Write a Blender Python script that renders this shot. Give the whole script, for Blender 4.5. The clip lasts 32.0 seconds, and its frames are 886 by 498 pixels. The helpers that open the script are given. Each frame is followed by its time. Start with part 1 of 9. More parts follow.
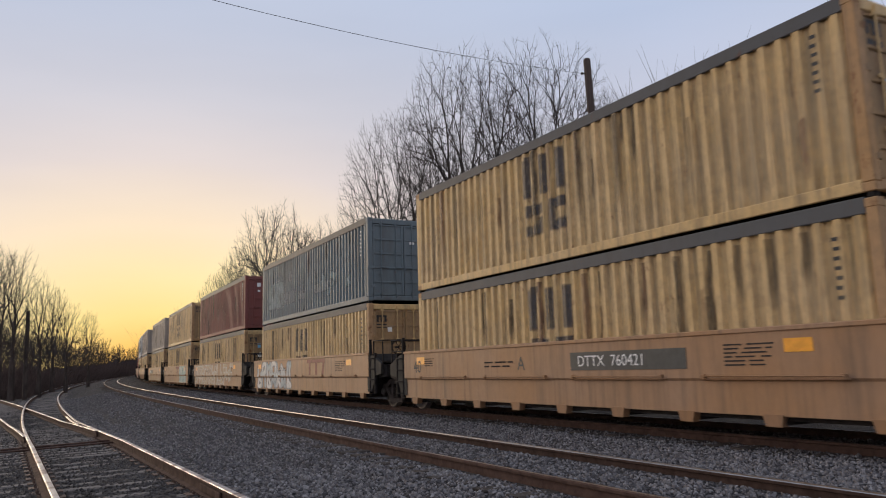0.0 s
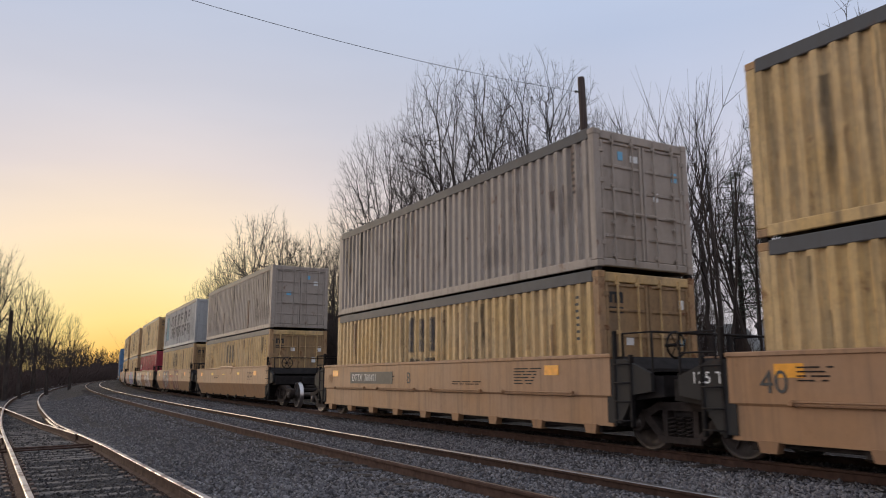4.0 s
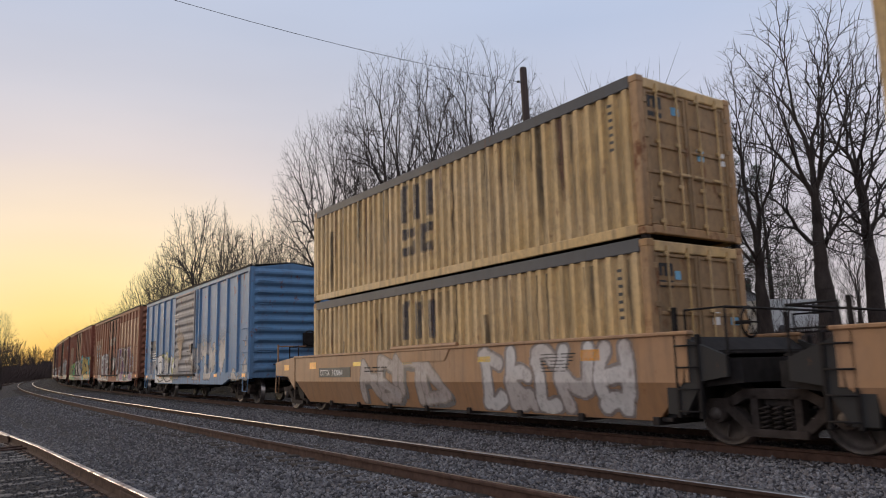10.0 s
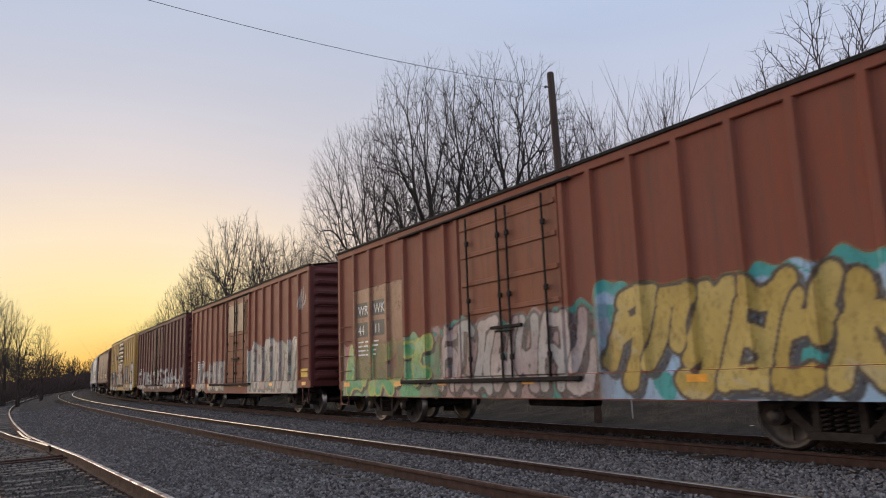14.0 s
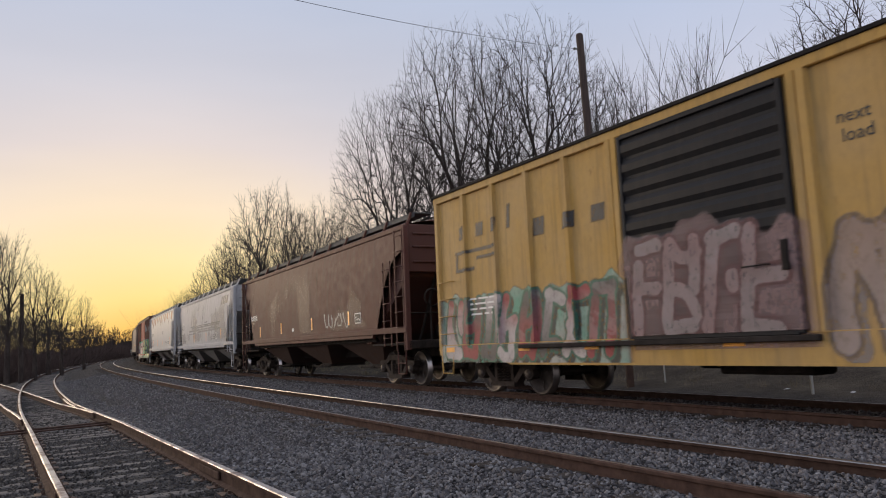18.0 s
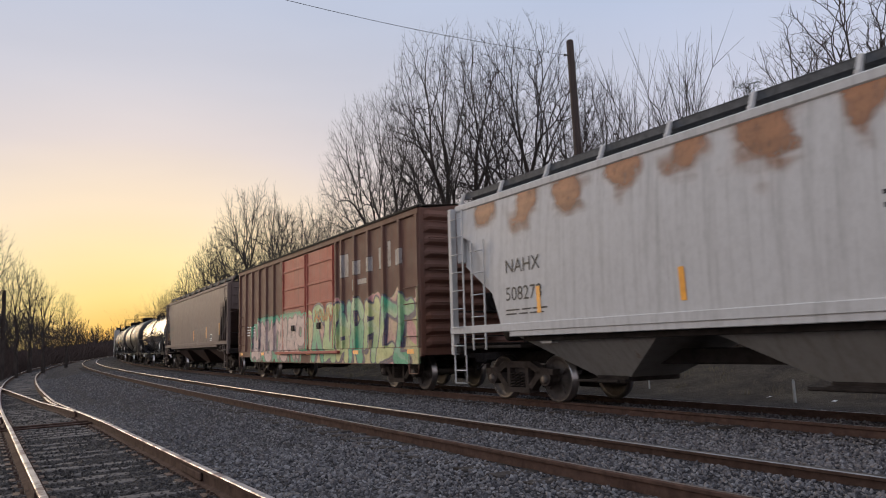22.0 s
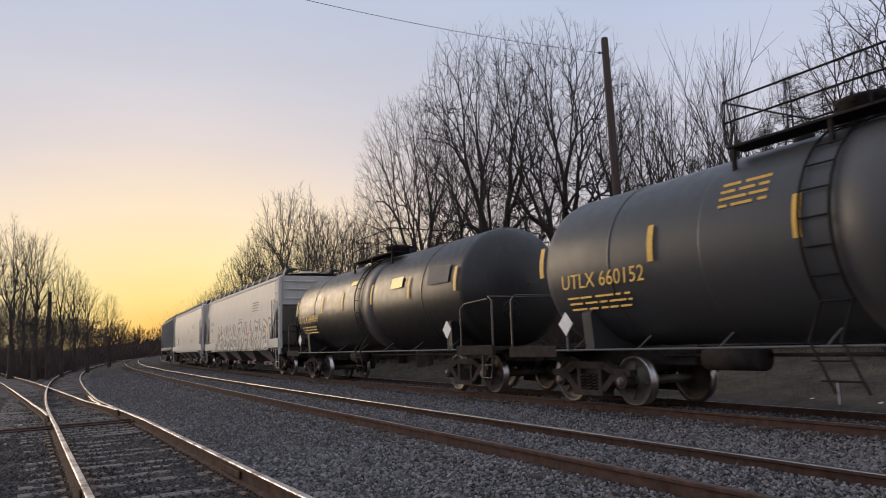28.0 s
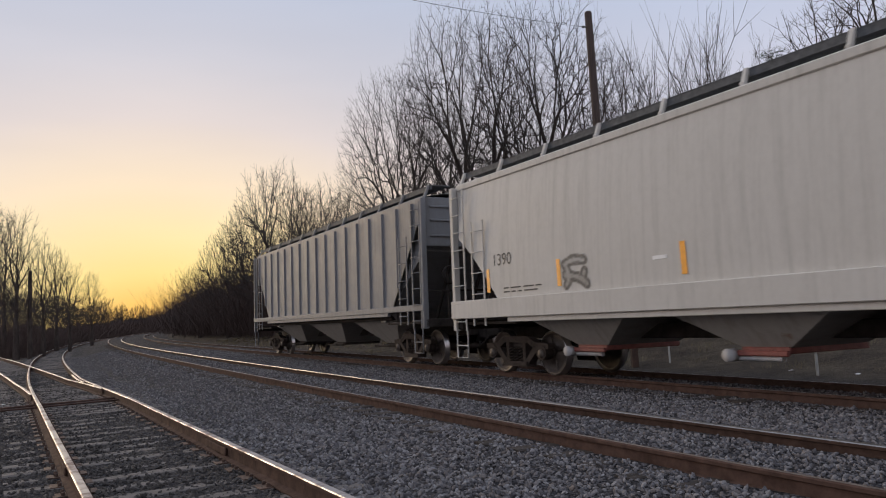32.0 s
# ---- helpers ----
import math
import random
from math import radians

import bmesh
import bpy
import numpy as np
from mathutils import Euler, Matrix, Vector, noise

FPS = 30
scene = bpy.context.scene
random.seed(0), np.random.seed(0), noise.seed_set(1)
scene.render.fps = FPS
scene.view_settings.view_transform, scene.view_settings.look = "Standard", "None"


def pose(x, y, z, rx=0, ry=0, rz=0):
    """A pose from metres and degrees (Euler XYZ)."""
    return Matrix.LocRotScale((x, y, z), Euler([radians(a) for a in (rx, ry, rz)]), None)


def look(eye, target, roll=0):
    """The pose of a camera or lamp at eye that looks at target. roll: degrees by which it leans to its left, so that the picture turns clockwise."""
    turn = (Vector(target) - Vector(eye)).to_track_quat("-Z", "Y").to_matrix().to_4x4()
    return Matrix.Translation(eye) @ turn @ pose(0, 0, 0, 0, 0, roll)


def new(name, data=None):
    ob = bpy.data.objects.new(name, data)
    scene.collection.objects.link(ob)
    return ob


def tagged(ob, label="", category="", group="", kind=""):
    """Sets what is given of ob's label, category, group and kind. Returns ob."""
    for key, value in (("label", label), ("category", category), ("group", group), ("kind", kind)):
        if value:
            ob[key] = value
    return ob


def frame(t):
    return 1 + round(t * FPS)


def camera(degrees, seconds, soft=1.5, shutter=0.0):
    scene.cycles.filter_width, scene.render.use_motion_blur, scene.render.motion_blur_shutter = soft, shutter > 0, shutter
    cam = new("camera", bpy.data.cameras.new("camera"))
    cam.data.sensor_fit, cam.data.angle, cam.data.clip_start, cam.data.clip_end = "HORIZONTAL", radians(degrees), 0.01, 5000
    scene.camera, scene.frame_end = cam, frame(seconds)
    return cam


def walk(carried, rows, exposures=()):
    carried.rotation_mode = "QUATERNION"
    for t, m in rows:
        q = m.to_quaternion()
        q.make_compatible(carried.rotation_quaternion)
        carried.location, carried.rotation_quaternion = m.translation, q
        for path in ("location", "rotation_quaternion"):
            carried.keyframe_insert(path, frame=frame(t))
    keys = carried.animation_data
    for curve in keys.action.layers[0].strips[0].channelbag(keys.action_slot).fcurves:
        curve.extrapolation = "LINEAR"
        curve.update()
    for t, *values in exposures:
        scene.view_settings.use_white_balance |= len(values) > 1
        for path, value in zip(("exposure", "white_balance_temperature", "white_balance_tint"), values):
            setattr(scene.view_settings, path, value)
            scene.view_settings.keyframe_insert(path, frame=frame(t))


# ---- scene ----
cam = camera(62.0, 32.0, 1.05, 0.10)
EYE = 1.338
PATH = [
    (0, pose(0, 0, EYE, 98.43, 2.69, -0.20)),
    (0.5, pose(0, 0, EYE, 99.05, 2.27, -0.30)),
    (1, pose(0, 0, EYE, 99.37, 1.67, -0.32)),
    (1.5, pose(0, 0, EYE, 99.45, 1.17, -0.18)),
    (2, pose(0, 0, EYE, 99.36, 0.88, -0.02)),
    (2.5, pose(0, 0, EYE, 99.24, 0.87, -0.04)),
    (3, pose(0, 0, EYE, 99.22, 0.95, -0.26)),
    (3.5, pose(0, 0, EYE, 99.30, 0.98, -0.67)),
    (4, pose(0, 0, EYE, 99.38, 1.00, -1.29)),
    (4.5, pose(0, 0, EYE, 99.43, 0.88, -1.82)),
    (6.5, pose(0, 0, EYE, 99.41, 1.19, -2.46)),
    (7, pose(0, 0, EYE, 99.17, 1.26, -2.09)),
    (7.5, pose(0, 0, EYE, 99.02, 1.32, -2.06)),
    (8, pose(0, 0, EYE, 99.02, 1.39, -2.43)),
    (8.5, pose(0, 0, EYE, 99.21, 1.32, -3.13)),
    (9, pose(0, 0, EYE, 98.93, 2.08, -4.57)),
    (9.5, pose(0, 0, EYE, 98.20, 2.33, -5.13)),
    (10, pose(0, 0, EYE, 98.50, 2.35, -5.41)),
    (10.5, pose(0, 0, EYE, 99.07, 2.53, -5.59)),
    (11, pose(0, 0, EYE, 99.48, 2.63, -5.60)),
    (11.5, pose(0, 0, EYE, 99.63, 2.64, -5.39)),
    (12, pose(0, 0, EYE, 99.53, 2.52, -4.89)),
    (12.5, pose(0, 0, EYE, 99.37, 2.28, -4.34)),
    (13, pose(0, 0, EYE, 99.28, 2.07, -3.87)),
    (13.5, pose(0, 0, EYE, 99.25, 2.28, -3.46)),
    (14, pose(0, 0, EYE, 99.15, 2.90, -2.98)),
    (14.5, pose(0, 0, EYE, 98.97, 3.52, -2.37)),
    (15, pose(0, 0, EYE, 98.79, 3.83, -1.73)),
    (15.5, pose(0, 0, EYE, 98.60, 3.75, -1.17)),
    (17.5, pose(0, 0, EYE, 97.00, 3.55, -0.62)),
    (18, pose(0, 0, EYE, 96.71, 3.45, -0.56)),
    (18.5, pose(0, 0, EYE, 96.63, 3.25, -0.72)),
    (19, pose(0, 0, EYE, 96.63, 3.04, -1.22)),
    (19.5, pose(0, 0, EYE, 96.56, 2.94, -1.86)),
    (20, pose(0, 0, EYE, 96.44, 2.95, -2.42)),
    (20.5, pose(0, 0, EYE, 96.34, 2.95, -2.64)),
    (21, pose(0, 0, EYE, 96.37, 2.96, -2.53)),
    (21.5, pose(0, 0, EYE, 96.60, 2.73, -2.16)),
    (22, pose(0, 0, EYE, 96.91, 2.60, -1.65)),
    (22.5, pose(0, 0, EYE, 97.12, 2.61, -1.07)),
    (23, pose(0, 0, EYE, 97.12, 2.71, -0.53)),
    (23.5, pose(0, 0, EYE, 96.88, 2.89, -0.13)),
    (24, pose(0, 0, EYE, 96.56, 3.15, -0.08)),
    (24.5, pose(0, 0, EYE, 96.32, 3.45, -0.30)),
    (25, pose(0, 0, EYE, 96.24, 3.53, -0.55)),
    (25.5, pose(0, 0, EYE, 96.34, 3.47, -0.60)),
    (27.5, pose(0, 0, EYE, 97.02, 2.73, 0.96)),
    (28, pose(0, 0, EYE, 97.05, 2.59, 1.05)),
    (28.5, pose(0, 0, EYE, 96.98, 2.53, 1.07)),
    (29, pose(0, 0, EYE, 96.72, 2.61, 1.12)),
    (29.5, pose(0, 0, EYE, 96.28, 2.82, 1.31)),
    (30, pose(0, 0, EYE, 95.81, 3.15, 1.45)),
    (30.5, pose(0, 0, EYE, 95.39, 3.41, 1.46)),
    (31, pose(0, 0, EYE, 95.11, 4.01, 1.09)),
    (31.5, pose(0, 0, EYE, 95.10, 3.56, 0.36)),
    (32, pose(0, 0, EYE, 95.13, 3.06, -0.14)),
]
walk(cam, PATH)

# ---- sky: the sun is just down behind the far end of the curve ----
SUNSET = radians(21.0)
world = bpy.data.worlds.new("dusk")
scene.world = world
world.use_nodes = True
wn, wl = world.node_tree.nodes, world.node_tree.links
wn.clear()


def wnode(kind, **kw):
    n = wn.new(kind)
    for k, val in kw.items():
        if k == "operation":
            n.operation = val
        elif k == "blend_type":
            n.blend_type = val
        elif k == "data_type":
            n.data_type = val
    return n


def wramp(stops, source):
    n = wn.new("ShaderNodeValToRGB")
    while len(n.color_ramp.elements) < len(stops):
        n.color_ramp.elements.new(0.5)
    for e, (p, c) in zip(n.color_ramp.elements, stops):
        e.position, e.color = p, (*c, 1)
    wl.new(source, n.inputs[0])
    return n.outputs[0]


geo = wn.new("ShaderNodeTexCoord")
nrm = wnode("ShaderNodeVectorMath", operation="NORMALIZE")
wl.new(geo.outputs["Generated"], nrm.inputs[0])
sep = wn.new("ShaderNodeSeparateXYZ")
wl.new(nrm.outputs[0], sep.inputs[0])
squash = wnode("ShaderNodeVectorMath", operation="MULTIPLY")
wl.new(nrm.outputs[0], squash.inputs[0])
squash.inputs[1].default_value = (1.0, 1.0, 2.0)
nrm2 = wnode("ShaderNodeVectorMath", operation="NORMALIZE")
wl.new(squash.outputs[0], nrm2.inputs[0])
dot = wnode("ShaderNodeVectorMath", operation="DOT_PRODUCT")
wl.new(nrm2.outputs[0], dot.inputs[0])
dot.inputs[1].default_value = (-math.sin(SUNSET), math.cos(SUNSET), 0.0)
ang = wnode("ShaderNodeMath", operation="ARCCOSINE")
wl.new(dot.outputs["Value"], ang.inputs[0])
angn = wnode("ShaderNodeMath", operation="DIVIDE")
wl.new(ang.outputs[0], angn.inputs[0])
angn.inputs[1].default_value = math.pi
cool = wramp([(0.0, (0.64, 0.58, 0.58)), (0.14, (0.625, 0.585, 0.63)), (0.28, (0.585, 0.60, 0.71)), (0.42, (0.50, 0.575, 0.745)), (0.62, (0.46, 0.56, 0.74)), (1.0, (0.56, 0.64, 0.80))], sep.outputs["Z"])
warm = wramp([(0.0, (1.0, 0.47, 0.09)), (0.022, (1.0, 0.60, 0.16)), (0.045, (1.0, 0.76, 0.29)), (0.075, (1.0, 0.81, 0.43)), (0.111, (0.97, 0.785, 0.56)), (0.16, (0.77, 0.68, 0.645)), (0.20, (0.635, 0.605, 0.625)), (0.25, (0.54, 0.54, 0.59))], angn.outputs[0])
wfac = wramp([(0.0, (1, 1, 1)), (0.15, (1, 1, 1)), (0.21, (0.6, 0.6, 0.6)), (0.30, (0, 0, 0))], angn.outputs[0])
# the sky beside the sunset is paler and brighter, the sky opposite it already dusky
rear = wramp([(0.0, (1, 1, 1)), (0.40, (1, 1, 1)), (0.56, (1.52, 1.43, 1.34)), (0.70, (1.30, 1.24, 1.20)), (0.82, (0.85, 0.84, 0.86)), (1.0, (0.62, 0.62, 0.66))], angn.outputs[0])
haze = wn.new("ShaderNodeTexNoise")
haze.inputs["Scale"].default_value = 1.3
haze.inputs["Detail"].default_value = 4
hmap = wn.new("ShaderNodeMapping")
hmap.inputs["Scale"].default_value = (1.0, 1.0, 5.0)
wl.new(nrm.outputs[0], hmap.inputs[0])
wl.new(hmap.outputs[0], haze.inputs["Vector"])
hz = wramp([(0.3, (0.94, 0.94, 0.95)), (0.7, (1.05, 1.04, 1.04))], haze.outputs["Fac"])
mixs = wnode("ShaderNodeMix", data_type="RGBA")
wl.new(wfac, mixs.inputs["Factor"])
wl.new(cool, mixs.inputs[6])
wl.new(warm, mixs.inputs[7])
mul = wnode("ShaderNodeMix", data_type="RGBA", blend_type="MULTIPLY")
mul.inputs["Factor"].default_value = 1.0
back = wnode("ShaderNodeMix", data_type="RGBA", blend_type="MULTIPLY")
back.inputs["Factor"].default_value = 1.0
wl.new(mixs.outputs[2], back.inputs[6])
wl.new(rear, back.inputs[7])
wl.new(back.outputs[2], mul.inputs[6])
wl.new(hz, mul.inputs[7])
bg = wn.new("ShaderNodeBackground")
SKY_STRENGTH = 1.05
bg.inputs["Strength"].default_value = SKY_STRENGTH
wl.new(mul.outputs[2], bg.inputs["Color"])
wo = wn.new("ShaderNodeOutputWorld")
wl.new(bg.outputs[0], wo.inputs[0])


# afterglow: the broad warm light that still comes from the sunset's side
glow = bpy.data.lights.new("afterglow", "SUN")
glow.energy, glow.angle, glow.color = 1.85, radians(30), (1.0, 0.76, 0.50)
GLOW = radians(46.0)
new("afterglow", glow).matrix_basis = look((-40, 100, 30), (-40 + math.sin(GLOW) * 100, 100 - math.cos(GLOW) * 100, 30 - 100 * math.tan(radians(9))))


# ---- materials ----
def tree_of(name):
    m = bpy.data.materials.new(name)
    m.use_nodes = True
    nt = m.node_tree
    return m, nt, nt.nodes["Principled BSDF"]


def link_noise(nt, scale, detail=5.0, stretch=(1, 1, 1), rough=0.6, shift=True):
    tc = nt.nodes.new("ShaderNodeTexCoord")
    mp = nt.nodes.new("ShaderNodeMapping")
    mp.inputs["Scale"].default_value = stretch
    nt.links.new(tc.outputs["Object"], mp.inputs[0])
    if shift:
        oi = nt.nodes.new("ShaderNodeObjectInfo")
        mu = nt.nodes.new("ShaderNodeMath")
        mu.operation = "MULTIPLY"
        mu.inputs[1].default_value = 37.0
        nt.links.new(oi.outputs["Random"], mu.inputs[0])
        nt.links.new(mu.outputs[0], mp.inputs["Location"])
    n = nt.nodes.new("ShaderNodeTexNoise")
    n.inputs["Scale"].default_value = scale
    n.inputs["Detail"].default_value = detail
    n.inputs["Roughness"].default_value = rough
    nt.links.new(mp.outputs[0], n.inputs["Vector"])
    return n.outputs["Fac"]


def ramp(nt, source, stops):
    n = nt.nodes.new("ShaderNodeValToRGB")
    while len(n.color_ramp.elements) < len(stops):
        n.color_ramp.elements.new(0.5)
    for e, (p, c) in zip(n.color_ramp.elements, stops):
        e.position, e.color = p, ((*c, 1) if len(c) == 3 else c)
    nt.links.new(source, n.inputs[0])
    return n.outputs[0]


def mix(nt, fac, a, b, mode="MIX"):
    n = nt.nodes.new("ShaderNodeMix")
    n.data_type, n.blend_type = "RGBA", mode
    for sock, val in ((n.inputs["Factor"], fac), (n.inputs[6], a), (n.inputs[7], b)):
        if isinstance(val, (int, float)):
            sock.default_value = val
        elif isinstance(val, tuple):
            sock.default_value = (*val, 1)
        else:
            nt.links.new(val, sock)
    return n.outputs[2]


def grey(v):
    return (v, v, v)


def bump(nt, bsdf, source, strength, distance):
    b = nt.nodes.new("ShaderNodeBump")
    b.inputs["Strength"].default_value = strength
    b.inputs["Distance"].default_value = distance
    nt.links.new(source, b.inputs["Height"])
    nt.links.new(b.outputs[0], bsdf.inputs["Normal"])


def paint(name, color, rust=0.3, streak=0.5, roughness=0.55, fade=0.25, metal=0.0, rustcol=(0.16, 0.065, 0.03), dirt=(0.09, 0.075, 0.06), dirtiness=0.35, gloss=0.13):
    """Weathered enamel on steel: chalking, vertical streaks, road dirt and rust specks."""
    m, nt, p = tree_of(name)
    p.inputs["Specular IOR Level"].default_value = gloss
    lum = 0.3 * color[0] + 0.5 * color[1] + 0.2 * color[2]
    pale = tuple(c * 0.65 + 0.35 * (lum * 1.25 + 0.02) for c in color)
    big = ramp(nt, link_noise(nt, 0.55, 4), [(0.35, grey(0)), (0.68, grey(1))])
    col = mix(nt, mix(nt, 1.0, grey(fade), big, "MULTIPLY"), color, pale)
    st = ramp(nt, link_noise(nt, 2.2, 6, (1.0, 3.0, 0.16), 0.65), [(0.48, grey(0)), (0.72, grey(1))])
    col = mix(nt, mix(nt, 1.0, grey(streak * 0.6), st, "MULTIPLY"), col, dirt)
    gr = ramp(nt, link_noise(nt, 9.0, 8, (1, 1, 0.7), 0.7), [(0.42, grey(0)), (0.75, grey(1))])
    col = mix(nt, mix(nt, 1.0, grey(dirtiness * 0.5), gr, "MULTIPLY"), col, dirt)
    ru = ramp(nt, link_noise(nt, 3.4, 9, (1, 1, 0.55), 0.72), [(0.66 - 0.12 * rust, grey(0)), (0.72 - 0.08 * rust, grey(1))])
    col = mix(nt, mix(nt, 1.0, grey(min(1.0, rust * 1.6)), ru, "MULTIPLY"), col, rustcol)
    nt.links.new(col, p.inputs["Base Color"])
    rr = ramp(nt, link_noise(nt, 4.0, 6), [(0.3, grey(max(0.05, roughness - 0.03))), (0.7, grey(min(1.0, roughness + 0.12)))])
    nt.links.new(rr, p.inputs["Roughness"])
    p.inputs["Metallic"].default_value = metal
    bump(nt, p, link_noise(nt, 26.0, 6), 0.035, 0.01)
    return m


def plain(name, color, roughness=0.6, metal=0.0, vary=0.25, scale=6.0, bumpy=0.1, stretch=(1, 1, 1), gloss=0.5):
    m, nt, p = tree_of(name)
    p.inputs["Specular IOR Level"].default_value = gloss
    n = link_noise(nt, scale, 7, stretch, 0.65)
    lo = tuple(c * (1 - vary) for c in color)
    hi = tuple(min(1.0, c * (1 + vary)) for c in color)
    nt.links.new(ramp(nt, n, [(0.3, lo), (0.7, hi)]), p.inputs["Base Color"])
    p.inputs["Roughness"].default_value = roughness
    p.inputs["Metallic"].default_value = metal
    if bumpy:
        bump(nt, p, link_noise(nt, scale * 5, 6), bumpy, 0.01)
    return m


# ---- mesh builder ----
class Build:
    """Collects vertices and faces of one mesh; each face keeps a material slot."""

    def __init__(self):
        self.v, self.f, self.m, self.smooth = [], [], [], []

    def add(self, verts, faces, mat=0, smooth=False):
        o = len(self.v)
        self.v.extend([tuple(q) for q in verts])
        for f in faces:
            self.f.append(tuple(i + o for i in f))
            self.m.append(mat)
            self.smooth.append(smooth)
        return self

    def box(self, x0, x1, y0, y1, z0, z1, b=0.0, mat=0):
        lo, hi = (min(x0, x1), min(y0, y1), min(z0, z1)), (max(x0, x1), max(y0, y1), max(z0, z1))
        if b <= 0:
            vs = [((hi if i & 1 else lo)[0], (hi if i & 2 else lo)[1], (hi if i & 4 else lo)[2]) for i in range(8)]
            return self.add(vs, [(0, 2, 3, 1), (4, 5, 7, 6), (0, 1, 5, 4), (2, 6, 7, 3), (0, 4, 6, 2), (1, 3, 7, 5)], mat)
        b = min(b, 0.45 * min(h - l for l, h in zip(lo, hi)))
        vs, idx = [], {}
        for i in range(8):
            s = [(1 if i >> k & 1 else -1) for k in range(3)]
            for ax in range(3):
                q = []
                for k in range(3):
                    edge = hi[k] if s[k] > 0 else lo[k]
                    q.append(edge if k == ax else edge - s[k] * b)
                idx[(i, ax)] = len(vs)
                vs.append(tuple(q))
        fs = []
        for ax in range(3):
            u, w = (ax + 1) % 3, (ax + 2) % 3
            for side in (0, 1):
                cs = [(side << ax) | (a << u) | (c << w) for a, c in ((0, 0), (1, 0), (1, 1), (0, 1))]
                fc = [idx[(c, ax)] for c in cs]
                fs.append(tuple(fc if side else fc[::-1]))
            for a in (0, 1):
                for c in (0, 1):
                    i0 = (a << u) | (c << w)
                    i1 = i0 | (1 << ax)
                    fc = [idx[(i0, u)], idx[(i1, u)], idx[(i1, w)], idx[(i0, w)]]
                    fs.append(tuple(fc if (a ^ c) == 0 else fc[::-1]))
        for i in range(8):
            fc = [idx[(i, 0)], idx[(i, 1)], idx[(i, 2)]]
            par = bin(i).count("1") % 2
            fs.append(tuple(fc if par else fc[::-1]))
        return self.add(vs, fs, mat)

    def prism(self, poly, axis, a, b, mat=0, smooth=False):
        """A closed outline in the two other axes (in axis order), swept from a to b."""
        n = len(poly)
        vs = []
        for t in (a, b):
            for p in poly:
                q = list(p)
                q.insert(axis, t)
                vs.append(tuple(q))
        fs = [(i, (i + 1) % n, n + (i + 1) % n, n + i) for i in range(n)]
        self.add(vs, fs, mat, smooth)
        self.add(vs, [tuple(range(n))[::-1], tuple(range(n, 2 * n))], mat)
        return self

    def tube(self, pts, r, n=6, mat=0, smooth=True, caps=True):
        """A round bar along a line of points; r is one radius or one for each point."""
        pts = [Vector(p) for p in pts]
        rs = r if isinstance(r, (list, tuple)) else [r] * len(pts)
        vs, fs = [], []
        ref = None
        for i, p in enumerate(pts):
            d = (pts[min(i + 1, len(pts) - 1)] - pts[max(i - 1, 0)]).normalized()
            if ref is None:
                ref = Vector((0, 0, 1)) if abs(d.z) < 0.9 else Vector((1, 0, 0))
            a = d.cross(ref).normalized()
            c = a.cross(d)
            ref = c
            for k in range(n):
                w = 2 * math.pi * k / n
                vs.append(p + rs[i] * (math.cos(w) * a + math.sin(w) * c))
        for i in range(len(pts) - 1):
            for k in range(n):
                fs.append((i * n + k, i * n + (k + 1) % n, (i + 1) * n + (k + 1) % n, (i + 1) * n + k))
        self.add(vs, fs, mat, smooth)
        if caps:
            self.add(vs, [tuple(range(n)), tuple(range(len(vs) - n, len(vs)))[::-1]], mat)
        return self

    def lathe(self, prof, n=24, axis=0, at=(0, 0, 0), mat=0, smooth=True):
        """A profile of (distance along the axis, radius) turned round that axis."""
        vs, fs = [], []
        for t, r in prof:
            for k in range(n):
                w = 2 * math.pi * k / n
                q = [r * math.cos(w), r * math.sin(w)]
                q.insert(axis, t)
                vs.append((q[0] + at[0], q[1] + at[1], q[2] + at[2]))
        m = len(prof)
        for i in range(m - 1):
            for k in range(n):
                fs.append((i * n + k, (i + 1) * n + k, (i + 1) * n + (k + 1) % n, i * n + (k + 1) % n))
        self.add(vs, fs, mat, smooth)
        return self

    def grid(self, P, mat=0, smooth=False):
        """P: rows of points."""
        r, c = len(P), len(P[0])
        self.add([q for row in P for q in row], [(i * c + j, i * c + j + 1, (i + 1) * c + j + 1, (i + 1) * c + j) for i in range(r - 1) for j in range(c - 1)], mat, smooth)
        return self

    def mesh(self, name, mats):
        me = bpy.data.meshes.new(name)
        me.from_pydata(self.v, [], self.f)
        for m in mats if isinstance(mats, (list, tuple)) else [mats]:
            me.materials.append(m)
        me.polygons.foreach_set("material_index", self.m)
        me.polygons.foreach_set("use_smooth", self.smooth)
        me.update()
        return me


def part(name, b, mats, parent=None, label="", at=None):
    ob = new(name, b.mesh(name, mats) if isinstance(b, Build) else b)
    if parent is not None:
        ob.parent = parent
    if at is not None:
        ob.matrix_basis = at
    if label:
        tagged(ob, label)
    return ob


def empty(name):
    ob = new(name)
    ob.empty_display_size = 0.5
    return ob


